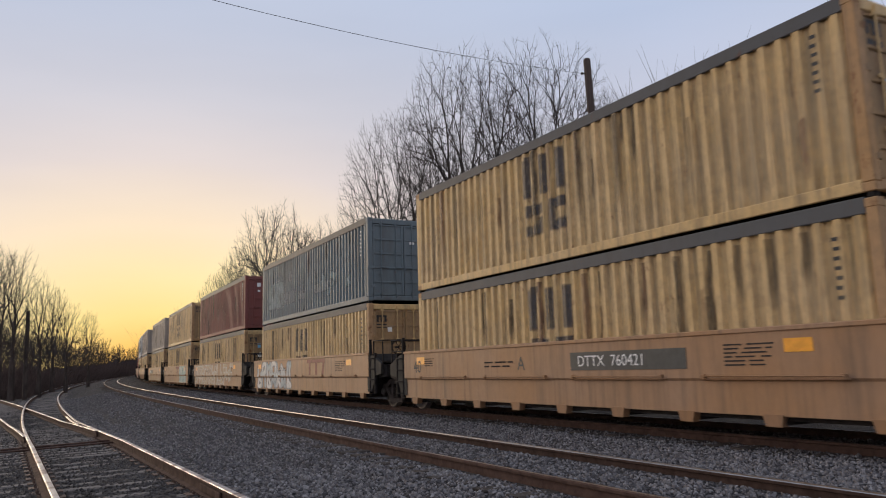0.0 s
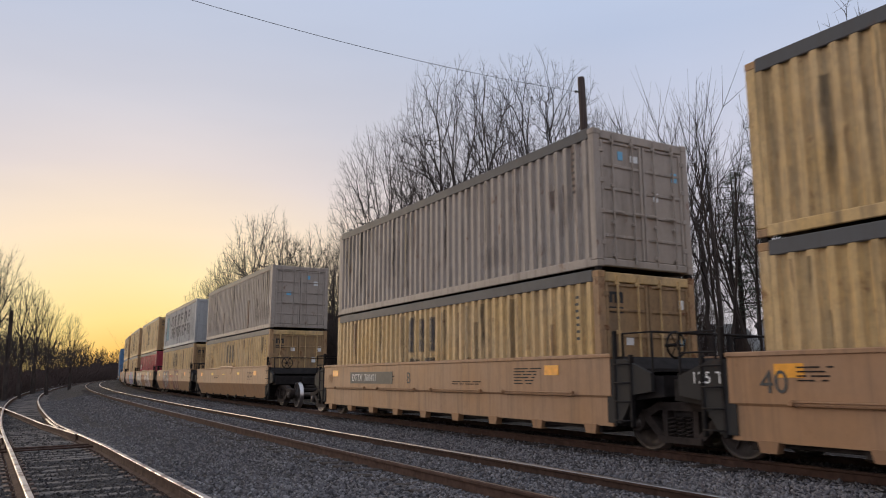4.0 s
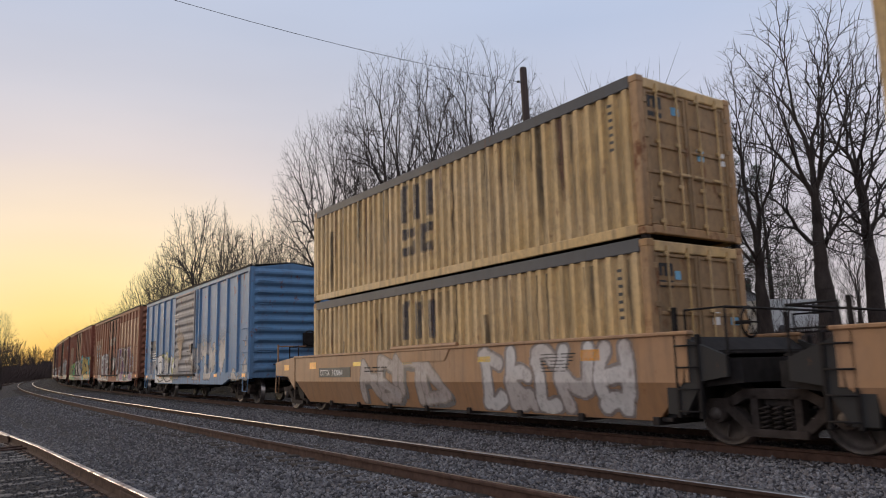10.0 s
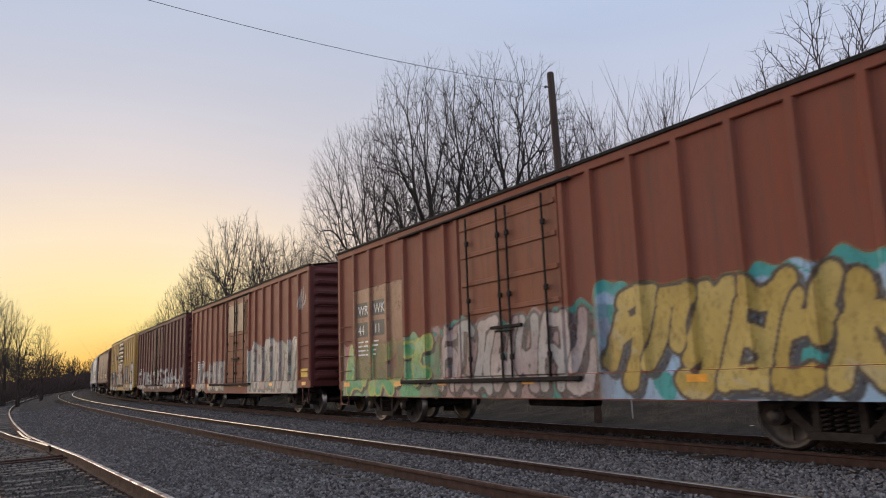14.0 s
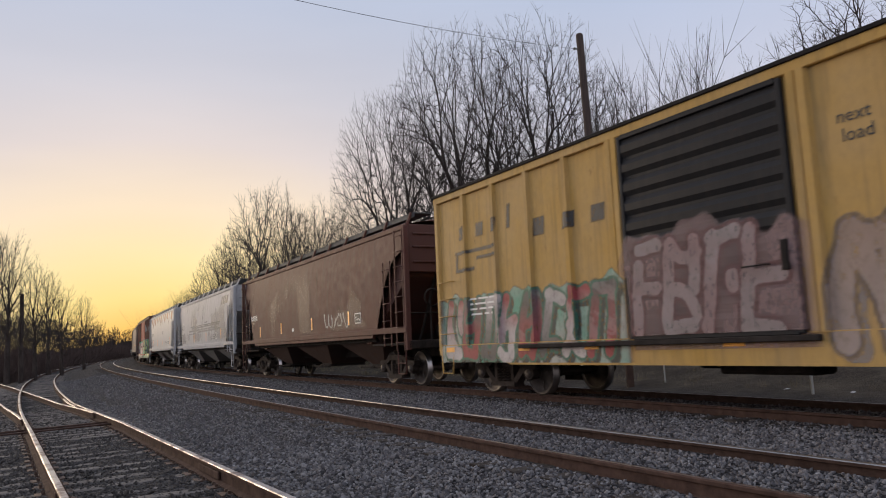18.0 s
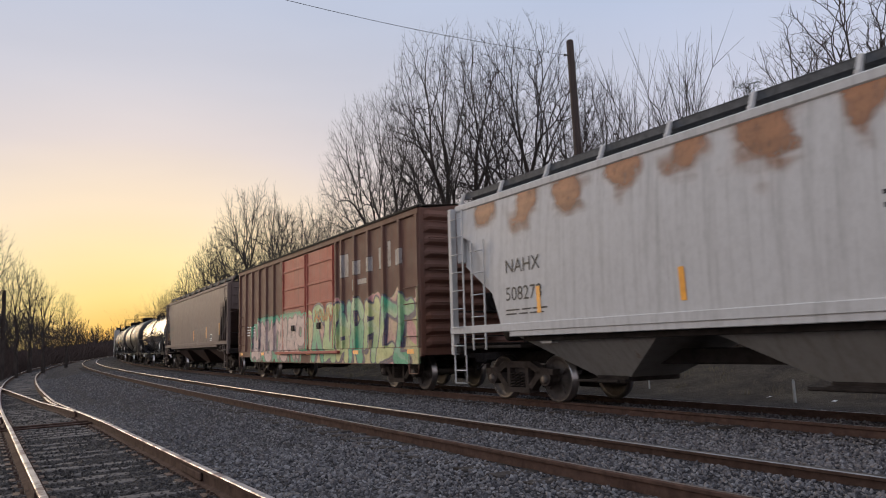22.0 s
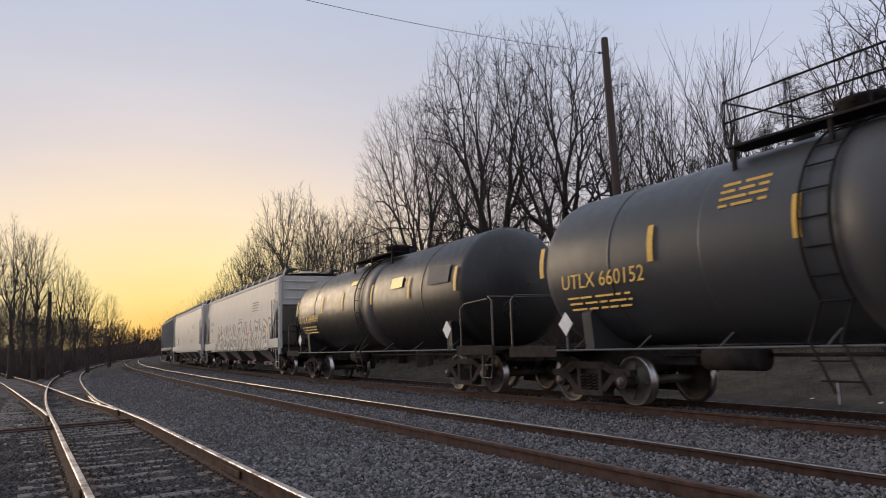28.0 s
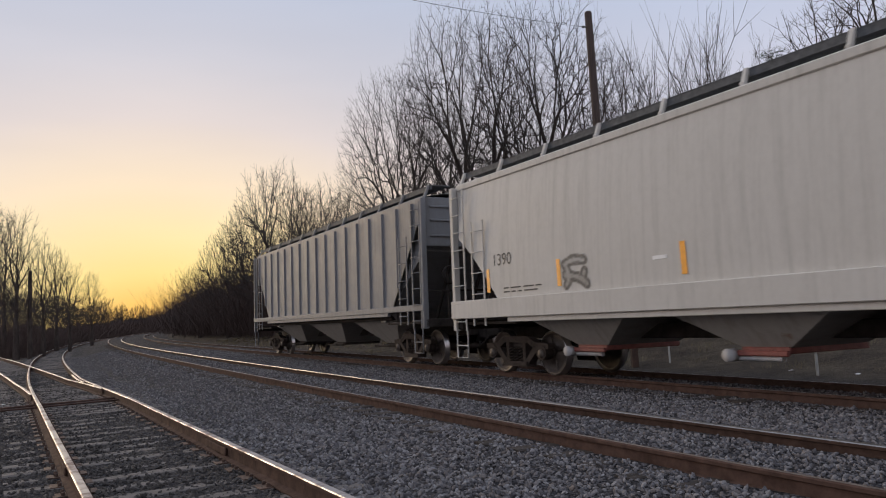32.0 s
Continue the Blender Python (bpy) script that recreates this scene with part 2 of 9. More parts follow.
def soup(name, V, F, mat, smooth=False):
    """A large mesh from arrays."""
    me = bpy.data.meshes.new(name)
    V, F = np.asarray(V, np.float32), np.asarray(F, np.int32)
    k = F.shape[1]
    me.vertices.add(len(V))
    me.vertices.foreach_set("co", V.ravel())
    me.loops.add(F.size)
    me.loops.foreach_set("vertex_index", F.ravel())
    me.polygons.add(len(F))
    me.polygons.foreach_set("loop_start", np.arange(0, F.size, k, dtype=np.int32))
    me.polygons.foreach_set("loop_total", np.full(len(F), k, np.int32))
    me.polygons.foreach_set("use_smooth", np.full(len(F), smooth))
    me.update(calc_edges=True)
    me.materials.append(mat)
    return me


# ---- the line of the tracks ----
def curve_line(x0, y0, head, knots, bends, s0, s1, ds=1.0):
    """Stations, places and headings of a track's centre; bends are hundredths of a radian a metre."""
    s = np.arange(s0, s1 + ds, ds)
    kap = np.interp(s, knots, bends) / 100
    h = np.concatenate([[0], np.cumsum((kap[1:] + kap[:-1]) / 2 * ds)])
    h = h - np.interp(0, s, h) + head
    dx, dy = -np.sin(h), np.cos(h)
    x = np.concatenate([[0], np.cumsum((dx[1:] + dx[:-1]) / 2 * ds)])
    y = np.concatenate([[0], np.cumsum((dy[1:] + dy[:-1]) / 2 * ds)])
    return s, x - np.interp(0, s, x) + x0, y - np.interp(0, s, y) + y0, h


MAIN = curve_line(1.0685, 19.0, 0.50142, [-30, 15, 50, 100, 200, 420], [-0.108, -0.065, -0.133, -0.098, -0.081, -0.081], -540, 620)
SIDE = curve_line(-2.6188, 7.0, 0.5317, [-30, 10, 30, 60, 120, 420], [0.052, -0.077, -0.197, -0.138, -0.072, -0.071], -120, 420)
GRADE, CANT, APART = 0.00321, 0.030, 4.617


def on(line, s, d=0.0):
    """Place and heading at station s, d metres to the right of the centre."""
    x, y, h = (np.interp(s, line[0], line[k]) for k in (1, 2, 3))
    return x + d * np.cos(h), y + d * np.sin(h), h


def z_main(s):
    return GRADE * np.asarray(s, float)


def z_pass(s):
    return z_main(s) + 0.084


def z_side(s):
    return np.interp(s, [-30, 8, 20, 40, 120, 420], [0.22, 0.091, -0.112, 0.011, 0.10, 0.35])


# the turnout's leg leaves the siding and bears away to the other side
lx, ly, lh = on(SIDE, 8.0)
LEG = curve_line(float(lx), float(ly), float(lh), [0, 14, 16, 200], [0.42, 0.42, 0.02, 0.02], 0, 120)

# ---- ground: one sheet in the tracks' own stations and offsets ----
side_s = SIDE[0][::2]
side_d = []
for q in range(0, len(SIDE[0]), 2):
    j = int(np.argmin((MAIN[1] - SIDE[1][q]) ** 2 + (MAIN[2] - SIDE[2][q]) ** 2))
    hh = MAIN[3][j]
    side_d.append((MAIN[0][j], (SIDE[1][q] - MAIN[1][j]) * math.cos(hh) + (SIDE[2][q] - MAIN[2][j]) * math.sin(hh), SIDE[0][q]))
side_d = np.array(sorted(side_d))


def ground_z(s, d):
    """Height of the ground at station s of the main track, d metres to its right."""
    da = float(np.interp(s, side_d[:, 0], side_d[:, 1]))
    za = float(z_side(np.interp(s, side_d[:, 0], side_d[:, 2])))
    zb, zc = float(z_pass(s)), float(z_main(s))
    far = min(1.0, max(0.0, (s - 8) / 22))
    deep = min(1.0, max(0.0, (s - 60) / 120))
    kd = [-700, -160, -60, -34, -24, da - 7.5, da - 2.2, da - 1.25, da + 1.25, da + 2.0, -APART - 2.1, -APART - 1.35, -APART + 1.35, -1.35, 1.35, 2.2, 3.6, 5.5, 8.5, 14, 24, 60, 160, 700]
    kz = [6 + 6 * deep, 3.4 + 3 * far, 1.4 + 2.4 * far, 0.5 + 1.7 * far, -0.05 + 0.35 * far, za - 0.22, za - 0.21, za - 0.185, za - 0.185, za - 0.18, zb - 0.16, zb - 0.115, zb - 0.115, zc - 0.115, zc - 0.115, zc - 0.20, zc - 0.40, zc - 0.25, zc + 0.35, zc + 1.1, zc + 1.7, zc + 2.2, zc + 4, zc + 9]
    return float(np.interp(d, kd, kz))


def rough_z(x, y, s, d):
    lump = noise.noise(Vector((x * 0.11, y * 0.11, 0.3))) * 0.35 + noise.noise(Vector((x * 0.5, y * 0.5, 1.7))) * 0.10
    wild = min(1.0, max(0.0, max(d - 4.5, -d - 12.5) / 6.0))
    return lump * wild + noise.noise(Vector((x * 1.7, y * 1.7, 5.0))) * 0.018


GS = np.concatenate([np.arange(-520, -60, 40), np.arange(-60, -14, 6), np.arange(-14, 40, 0.75), np.arange(40, 90, 2.5), np.arange(90, 200, 8), np.arange(200, 640, 30)])
GD = np.concatenate([[-700, -450, -300, -200, -140, -100, -75], np.arange(-60, -20, 4), np.arange(-20, -13, 1.0), np.arange(-13, 6.5, 0.35), np.arange(6.5, 14, 0.8), np.arange(14, 40, 3), [45, 60, 80, 110, 160, 240, 350, 500, 700]])
gv = []
for s in GS:
    for d in GD:
        x, y, _ = on(MAIN, s, d)
        gv.append((x, y, ground_z(s, d) + rough_z(x, y, s, d)))
n = len(GD)
gf = [(i * n + j, i * n + j + 1, (i + 1) * n + j + 1, (i + 1) * n + j) for i in range(len(GS) - 1) for j in range(n - 1)]


def ground_material():
    m, nt, p = tree_of("ballast_and_earth")
    at = nt.nodes.new("ShaderNodeAttribute")
    at.attribute_name = "bed"
    vo = nt.nodes.new("ShaderNodeTexVoronoi")
    vo.inputs["Scale"].default_value = 27.0
    tc = nt.nodes.new("ShaderNodeTexCoord")
    nt.links.new(tc.outputs["Object"], vo.inputs["Vector"])
    stone = ramp(nt, vo.outputs["Color"], [(0.1, (0.042, 0.040, 0.043)), (0.5, (0.104, 0.098, 0.103)), (0.85, (0.168, 0.158, 0.160)), (1.0, (0.24, 0.228, 0.226))])
    # cells darken towards their rims: shade of the gaps painted into the stone colour
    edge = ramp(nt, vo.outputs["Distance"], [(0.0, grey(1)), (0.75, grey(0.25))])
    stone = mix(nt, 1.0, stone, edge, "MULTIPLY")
    patch = ramp(nt, link_noise(nt, 0.35, 5), [(0.3, (0.8, 0.8, 0.84)), (0.7, (1.1, 1.06, 1.0))])
    stone = mix(nt, 1.0, stone, patch, "MULTIPLY")
    earth = ramp(nt, link_noise(nt, 1.1, 9, (1, 1, 1), 0.7), [(0.3, (0.042, 0.033, 0.027)), (0.5, (0.078, 0.062, 0.048)), (0.62, (0.11, 0.09, 0.066)), (0.75, (0.085, 0.078, 0.05))])
    fine = ramp(nt, link_noise(nt, 14, 8), [(0.3, grey(0.6)), (0.7, grey(1.25))])
    earth = mix(nt, 1.0, earth, fine, "MULTIPLY")
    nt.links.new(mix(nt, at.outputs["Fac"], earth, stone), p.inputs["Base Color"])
    p.inputs["Roughness"].default_value = 0.95
    p.inputs["Specular IOR Level"].default_value = 0.1
    bump(nt, p, vo.outputs["Distance"], 0.9, -0.05)
    return m


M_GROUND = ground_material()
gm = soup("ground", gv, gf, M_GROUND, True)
bed = gm.attributes.new("bed", "FLOAT", "POINT")
vals = []
for s in GS:
    da = float(np.interp(s, side_d[:, 0], side_d[:, 1]))
    for d in GD:
        vals.append(1.0 if da - 1.7 < d < 3.2 else (0.35 if da - 3.2 < d < 4.2 else 0.0))
bed.data.foreach_set("value", vals)
tagged(new("ground", gm), "grey ballast bed between dark earth and dry grass verges", kind="structure")

# ---- rails, ties ----
M_RUST = plain("rail_rust", (0.078, 0.048, 0.038), 0.9, 0, 0.4, 7, 0.25, gloss=0.06)
M_RAILDARK = plain("rail_side_dark", (0.06, 0.038, 0.03), 0.9, 0, 0.4, 7, 0.25, gloss=0.06)


def worn_head(name, bright, rusty, share):
    """Rail head: bare steel, dull where thin rust has come back in patches."""
    m, nt, p = tree_of(name)
    n = ramp(nt, link_noise(nt, 2.6, 8, (1, 1, 1), 0.7), [(share - 0.07, grey(1)), (share + 0.07, grey(0))])
    nt.links.new(mix(nt, n, bright, rusty), p.inputs["Base Color"])
    nt.links.new(ramp(nt, n, [(0.0, grey(0.40)), (1.0, grey(0.65))]), p.inputs["Roughness"])
    nt.links.new(ramp(nt, n, [(0.0, grey(1.0)), (1.0, grey(0.35))]), p.inputs["Metallic"])
    bump(nt, p, link_noise(nt, 24, 6), 0.06, 0.01)
    return m


M_POLISH = worn_head("rail_polished", (0.42, 0.385, 0.365), (0.15, 0.10, 0.082), 0.47)
M_POLISH3 = plain("rail_half_bright", (0.30, 0.275, 0.26), 0.36, 1.0, 0.25, 4, 0.03)
M_POLISH2 = plain("rail_dull", (0.34, 0.29, 0.26), 0.34, 1.0, 0.3, 4, 0.05)
M_TIE = plain("creosoted_tie", (0.052, 0.043, 0.038), 0.9, 0, 0.55, 5, 0.6, (1, 6, 6), gloss=0.1)
RAIL = [(-0.070, -0.172), (0.070, -0.172), (0.070, -0.158), (0.012, -0.142), (0.010, -0.048), (0.036, -0.038), (0.037, -0.010), (0.030, -0.0015), (0.018, 0.0), (-0.018, 0.0), (-0.030, -0.0015), (-0.037, -0.010), (-0.036, -0.038), (-0.010, -0.048), (-0.012, -0.142), (-0.070, -0.158)]


def rail(name, line, off, zf, s0, s1, top, web, label, lean=0.0, step=1.0):
    b = Build()
    worn = (7, 8, 9, 10) if line is not MAIN else ((7, 8, 9, 10) if top is M_POLISH3 else (8,))
    ss = np.arange(s0, s1 + step / 2, step)
    rows = []
    for s in ss:
        x, y, h = on(line, s, off)
        z = float(zf(s)) + lean
        rows.append([(x + u * math.cos(h), y + u * math.sin(h), z + w) for u, w in RAIL])
    k = len(RAIL)
    vs = [q for r in rows for q in r]
    b.v = list(vs)
    for i in range(len(ss) - 1):
        for j in range(k):
            b.f.append((i * k + j, i * k + (j + 1) % k, (i + 1) * k + (j + 1) % k, (i + 1) * k + j))
            b.m.append(1 if j in worn else 0)
            b.smooth.append(False)
    b.f += [tuple(range(k))[::-1], tuple(range(len(vs) - k, len(vs)))]
    b.m += [0, 0]
    b.smooth += [False, False]
    ob = part(name, b, [web, top])
    return tagged(ob, label, "rail", "rails", "structure")


HALF = 0.7525
rail("rail_main_near", MAIN, -HALF, z_main, -90, 420, M_POLISH2, M_RUST, "rusty running rail of the track the train is on", CANT)
rail("rail_main_far", MAIN, HALF, z_main, -90, 420, M_POLISH2, M_RAILDARK, "dark steel running rail under the train")
rail("rail_passing_near", MAIN, -APART - HALF, z_pass, -90, 420, M_POLISH2, M_RUST, "rust-brown rail of the empty middle track", CANT)
rail("rail_passing_far", MAIN, -APART + HALF, z_pass, -90, 420, M_POLISH3, M_RAILDARK, "polished rail of the empty middle track")
rail("rail_siding_left", SIDE, -HALF, z_side, -60, 330, M_POLISH, M_RUST, "bright worn rail of the siding beside the camera")
rail("rail_siding_right", SIDE, HALF, z_side, -60, 330, M_POLISH, M_RUST, "heavy worn rail of the siding with rusty web")
rail("rail_leg_right", LEG, HALF, lambda s: z_side(s + 8), 4.5, 110, M_POLISH, M_RUST, "turnout rail that crosses the siding at the frog")
rail("rail_leg_left", LEG, -HALF, lambda s: z_side(s + 8), 4.5, 110, M_POLISH, M_RUST, "turnout rail that bears away to a branch")

# the last far hill where the line goes out of sight
b = Build()
rows = []
for k in range(481):
    az = radians(8 + 34 * k / 480)
    hgt = 640 * math.tan(radians(0.72 + 0.45 * noise.noise(Vector((k * 0.029, 0.7, 0.0))) + 0.35 * noise.noise(Vector((k * 0.11, 4.7, 0.0))) + 0.22 * noise.noise(Vector((k * 0.43, 9.3, 0.0)))))
    rows.append([(-math.sin(az) * q, math.cos(az) * q, h) for q, h in ((610, -3.0), (640, EYE + hgt * 0.6), (680, EYE + hgt), (740, EYE + hgt * 0.9), (800, -3.0))])
b.grid(rows, smooth=True)
tagged(part("backdrop_hill", b, plain("far_wooded_hill", (0.06, 0.045, 0.042), 0.95, 0, 0.4, 0.05, 0.0, gloss=0.0)), "low dark wooded hill on the horizon", kind="structure")

# ---- ties, plates, joints ----
def nearest_main(x, y):
    j = int(np.argmin((MAIN[1] - x) ** 2 + (MAIN[2] - y) ** 2))
    h = MAIN[3][j]
    return float(MAIN[0][j]), float((x - MAIN[1][j]) * math.cos(h) + (y - MAIN[2][j]) * math.sin(h))


def floor_at(x, y):
    s, d = nearest_main(x, y)
    return ground_z(s, d) + rough_z(x, y, s, d)


def tie_mesh(length, seed):
    rng = random.Random(seed)
    b = Build()
    n = 6
    rows = []
    for k in range(n + 1):
        x = -length / 2 + length * k / n
        w = 0.112 + rng.uniform(-0.008, 0.008)
        t = rng.uniform(-0.008, 0.006)
        rows.append([(x, -w, -0.15), (x, -w, t - 0.012), (x, -w + 0.02, t), (x, w - 0.02, t + rng.uniform(-0.006, 0.003)), (x, w, t - 0.014), (x, w, -0.15)])
    b.grid(rows)
    for e in (rows[0], rows[-1]):
        b.add(e, [(0, 1, 2, 3, 4, 5)])
    return b.mesh("tie", [M_TIE])


M_TIE2 = plain("weathered_tie", (0.135, 0.118, 0.108), 0.9, 0, 0.6, 3.5, 0.7, (0.7, 9, 9), gloss=0.1)
M_PLATE_IRON = plain("tie_plate_iron", (0.085, 0.050, 0.036), 0.8, 0.2, 0.4, 8, 0.3)
TIES = [tie_mesh(2.6, k) for k in range(5)]
for me in TIES:
    me.materials[0] = M_TIE2
DARKTIES = [tie_mesh(2.6, 20 + k) for k in range(4)]
LONGTIES = [tie_mesh(3.4, 10 + k) for k in range(3)]
for me in LONGTIES:
    me.materials[0] = M_TIE2


def plate_mesh():
    b = Build()
    b.box(-0.18, 0.18, -0.10, 0.10, -0.012, 0.004, 0.003)
    for x in (-0.1, 0.1):
        for y in (-0.06, 0.06):
            b.box(x - 0.016, x + 0.016, y - 0.012, y + 0.012, 0.0, 0.035, 0.004)
    return b.mesh("tie_plate", [M_PLATE_IRON])


PLATE = plate_mesh()


def track_bed(name, label, line, zf, s0, s1, gap, meshes, lean=0.0, off=0.0, plates=None, seed=1, sunk=0.176):
    root = tagged(empty(name), label, kind="structure")
    rng = random.Random(seed)
    s = s0
    while s < s1:
        x, y, h = on(line, s, off + rng.uniform(-0.06, 0.06))
        m = pose(float(x), float(y), float(zf(s)) - sunk + lean + rng.uniform(-0.012, 0.004), 0, math.degrees(lean / 0.75), math.degrees(float(h)) + rng.uniform(-1.2, 1.2))
        part("tie", rng.choice(meshes), None, root, "", m)
        if plates and plates[0] < s < plates[1]:
            for o in (-HALF, HALF):
                x, y, h = on(line, s, o)
                part("tie_plate", PLATE, None, root, "", pose(float(x), float(y), float(zf(s)) - 0.172, 0, 0, math.degrees(float(h))))
        s += gap * rng.uniform(0.94, 1.06)
    return root


track_bed("track_siding", "weathered grey timber ties of the siding", SIDE, z_side, -3.0, 9.0, 0.52, TIES, plates=(-1, 9), seed=2)
track_bed("track_turnout", "long timber ties under the turnout", SIDE, z_side, 9.2, 30.0, 0.50, LONGTIES, off=-0.35, plates=(9, 16), seed=3)
track_bed("track_siding_far", "weathered ties of the siding beyond the turnout", SIDE, z_side, 30.3, 75.0, 0.55, TIES, seed=4)
track_bed("track_branch", "ties of the branch track", LEG, lambda s: z_side(s + 8), 22.0, 60.0, 0.55, TIES, seed=5)
track_bed("track_passing", "dark ties sunk in the ballast of the middle track", MAIN, z_pass, -14.0, 62.0, 0.53, DARKTIES, 0.012, -APART, seed=6, sunk=0.125)
track_bed("track_main", "dark ties sunk in the ballast under the train", MAIN, z_main, -14.0, 62.0, 0.53, DARKTIES, 0.012, seed=7, sunk=0.125)

rail("guard_rail", SIDE, HALF - 0.12, z_side, 17.0, 23.0, M_POLISH2, M_RUST, "short rusty guard rail inside the siding's rail")
b = Build()
for s in (-1, 1):
    b.box(s * 0.016, s * 0.042, -0.45, 0.45, -0.135, -0.052, 0.008)
    for k in range(6):
        y = -0.38 + 0.152 * k
        b.lathe([(0.0, 0.0), (0.0, 0.026), (0.035, 0.026), (0.04, 0.012), (0.04, 0.0)], 6, 0, (s * 0.04, y, -0.093))
joint = b.mesh("joint_bar", [M_RUST])
for s in (1.15,):
    x, y, h = on(SIDE, s, HALF)
    tagged(part("joint_bar", joint, None, None, "", pose(float(x), float(y), float(z_side(s)), 0, 0, math.degrees(float(h)))), "bolted rusty joint bar on the siding rail", "joint bar", "rail joints")
for s in (1.3, 11.0):
    x, y, h = on(SIDE, s, -HALF)
    tagged(part("joint_bar", joint, None, None, "", pose(float(x), float(y), float(z_side(s)), 0, 0, math.degrees(float(h)))), "bolted rusty joint bar on the siding rail", "joint bar", "rail joints")
for s in (9.6, 10.3):
    p = [on(SIDE, s, o) for o in (-1.9, HALF)]
    z = float(z_side(s)) - 0.12
    b = Build()
    b.tube([(float(p[0][0]), float(p[0][1]), z), (float(p[1][0]), float(p[1][1]), z)], 0.022, 6)
    tagged(part("switch_rod", b, M_RUST), "steel switch rod across the turnout ties", "switch rod", "switch rods")

# ---- ballast stones near the camera ----
def stones(name, label, count, s0, s1, d_lo, d_hi, seed, keep_clear=(), size=(0.017, 0.036), sink=0.3, mats=None):
    rng = np.random.default_rng(seed)
    S = rng.uniform(s0, s1, count * 4)
    da = np.interp(S, side_d[:, 0], side_d[:, 1])
    lo = np.where(np.isnan(d_lo), da + 0.85, d_lo) if isinstance(d_lo, float) else da + d_lo[0]
    D = lo + (d_hi - lo) * rng.uniform(0, 1, count * 4) if not isinstance(d_hi, tuple) else lo + (da + d_hi[0] - lo) * rng.uniform(0, 1, count * 4)
    x, y, h = on(MAIN, S, D)
    dist = np.hypot(x, y)
    ok = (rng.uniform(0, 1, count * 4) < np.minimum(1, (9.0 / dist) ** 1.5)) & (y > 3.0) & (x > -0.62 * y - 1) & (x < 0.66 * y + 1)
    for c0, c1 in keep_clear:
        ok &= ~((D > c0) & (D < c1))
    idx = np.where(ok)[0][:count]
    S, D, x, y, dist = S[idx], D[idx], x[idx], y[idx], dist[idx]
    z = np.array([ground_z(a, q) for a, q in zip(S, D)])
    V6 = np.array([(1, 0, 0), (-1, 0, 0), (0, 1, 0), (0, -1, 0), (0, 0, 1), (0, 0, -1)], float)
    F6 = np.array([(0, 2, 4), (2, 1, 4), (1, 3, 4), (3, 0, 4), (2, 0, 5), (1, 2, 5), (3, 1, 5), (0, 3, 5)])
    g = (1 + 5 ** 0.5) / 2
    V12 = np.array([(-1, g, 0), (1, g, 0), (-1, -g, 0), (1, -g, 0), (0, -1, g), (0, 1, g), (0, -1, -g), (0, 1, -g), (g, 0, -1), (g, 0, 1), (-g, 0, -1), (-g, 0, 1)], float) / 1.9
    F12 = np.array([(0, 11, 5), (0, 5, 1), (0, 1, 7), (0, 7, 10), (0, 10, 11), (1, 5, 9), (5, 11, 4), (11, 10, 2), (10, 7, 6), (7, 1, 8), (3, 9, 4), (3, 4, 2), (3, 2, 6), (3, 6, 8), (3, 8, 9), (4, 9, 5), (2, 4, 11), (6, 2, 10), (8, 6, 7), (9, 8, 1)])
    out_v, out_f, base = [], [], 0
    for near, Vt, Ft in ((True, V12, F12), (False, V6, F6)):
        q = np.where((dist < 11) == near)[0]
        n = len(q)
        if not n:
            continue
        r = rng.uniform(size[0], size[1], (n, 1, 1)) * (1 + 0.35 * np.clip((dist[q] - 10) / 25, 0, 1))[:, None, None]
        P = Vt[None] * rng.uniform(0.7, 1.35, (n, len(Vt), 1)) * r * rng.uniform(0.6, 1.25, (n, 1, 3))
        a, t = rng.uniform(0, 6.28, n), rng.uniform(-0.7, 0.7, n)
        ca, sa, ct, st = np.cos(a), np.sin(a), np.cos(t), np.sin(t)
        X = P[..., 0] * ca[:, None] - P[..., 1] * sa[:, None]
        Y = P[..., 0] * sa[:, None] + P[..., 1] * ca[:, None]
        Z = P[..., 2] * ct[:, None] + X * st[:, None]
        W = np.stack([X + x[q, None], Y + y[q, None], Z + z[q, None] + (r[:, :, 0] * rng.uniform(-sink, 0.55, (n, 1)))], -1)
        out_v.append(W.reshape(-1, 3))
        out_f.append((Ft[None] + (np.arange(n) * len(Vt))[:, None, None]).reshape(-1, 3) + base)
        base += n * len(Vt)
    me = soup(name, np.concatenate(out_v), np.concatenate(out_f), mats)
    return tagged(new(name, me), label, kind="stuff")


def stone_material(name, tones):
    m, nt, p = tree_of(name)
    g = nt.nodes.new("ShaderNodeNewGeometry")
    col = ramp(nt, g.outputs["Random Per Island"], [(i / (len(tones) - 1), t) for i, t in enumerate(tones)])
    fine = ramp(nt, link_noise(nt, 40, 6, shift=False), [(0.3, grey(0.7)), (0.7, grey(1.2))])
    nt.links.new(mix(nt, 1.0, col, fine, "MULTIPLY"), p.inputs["Base Color"])
    p.inputs["Roughness"].default_value = 0.9
    p.inputs["Specular IOR Level"].default_value = 0.15
    return m


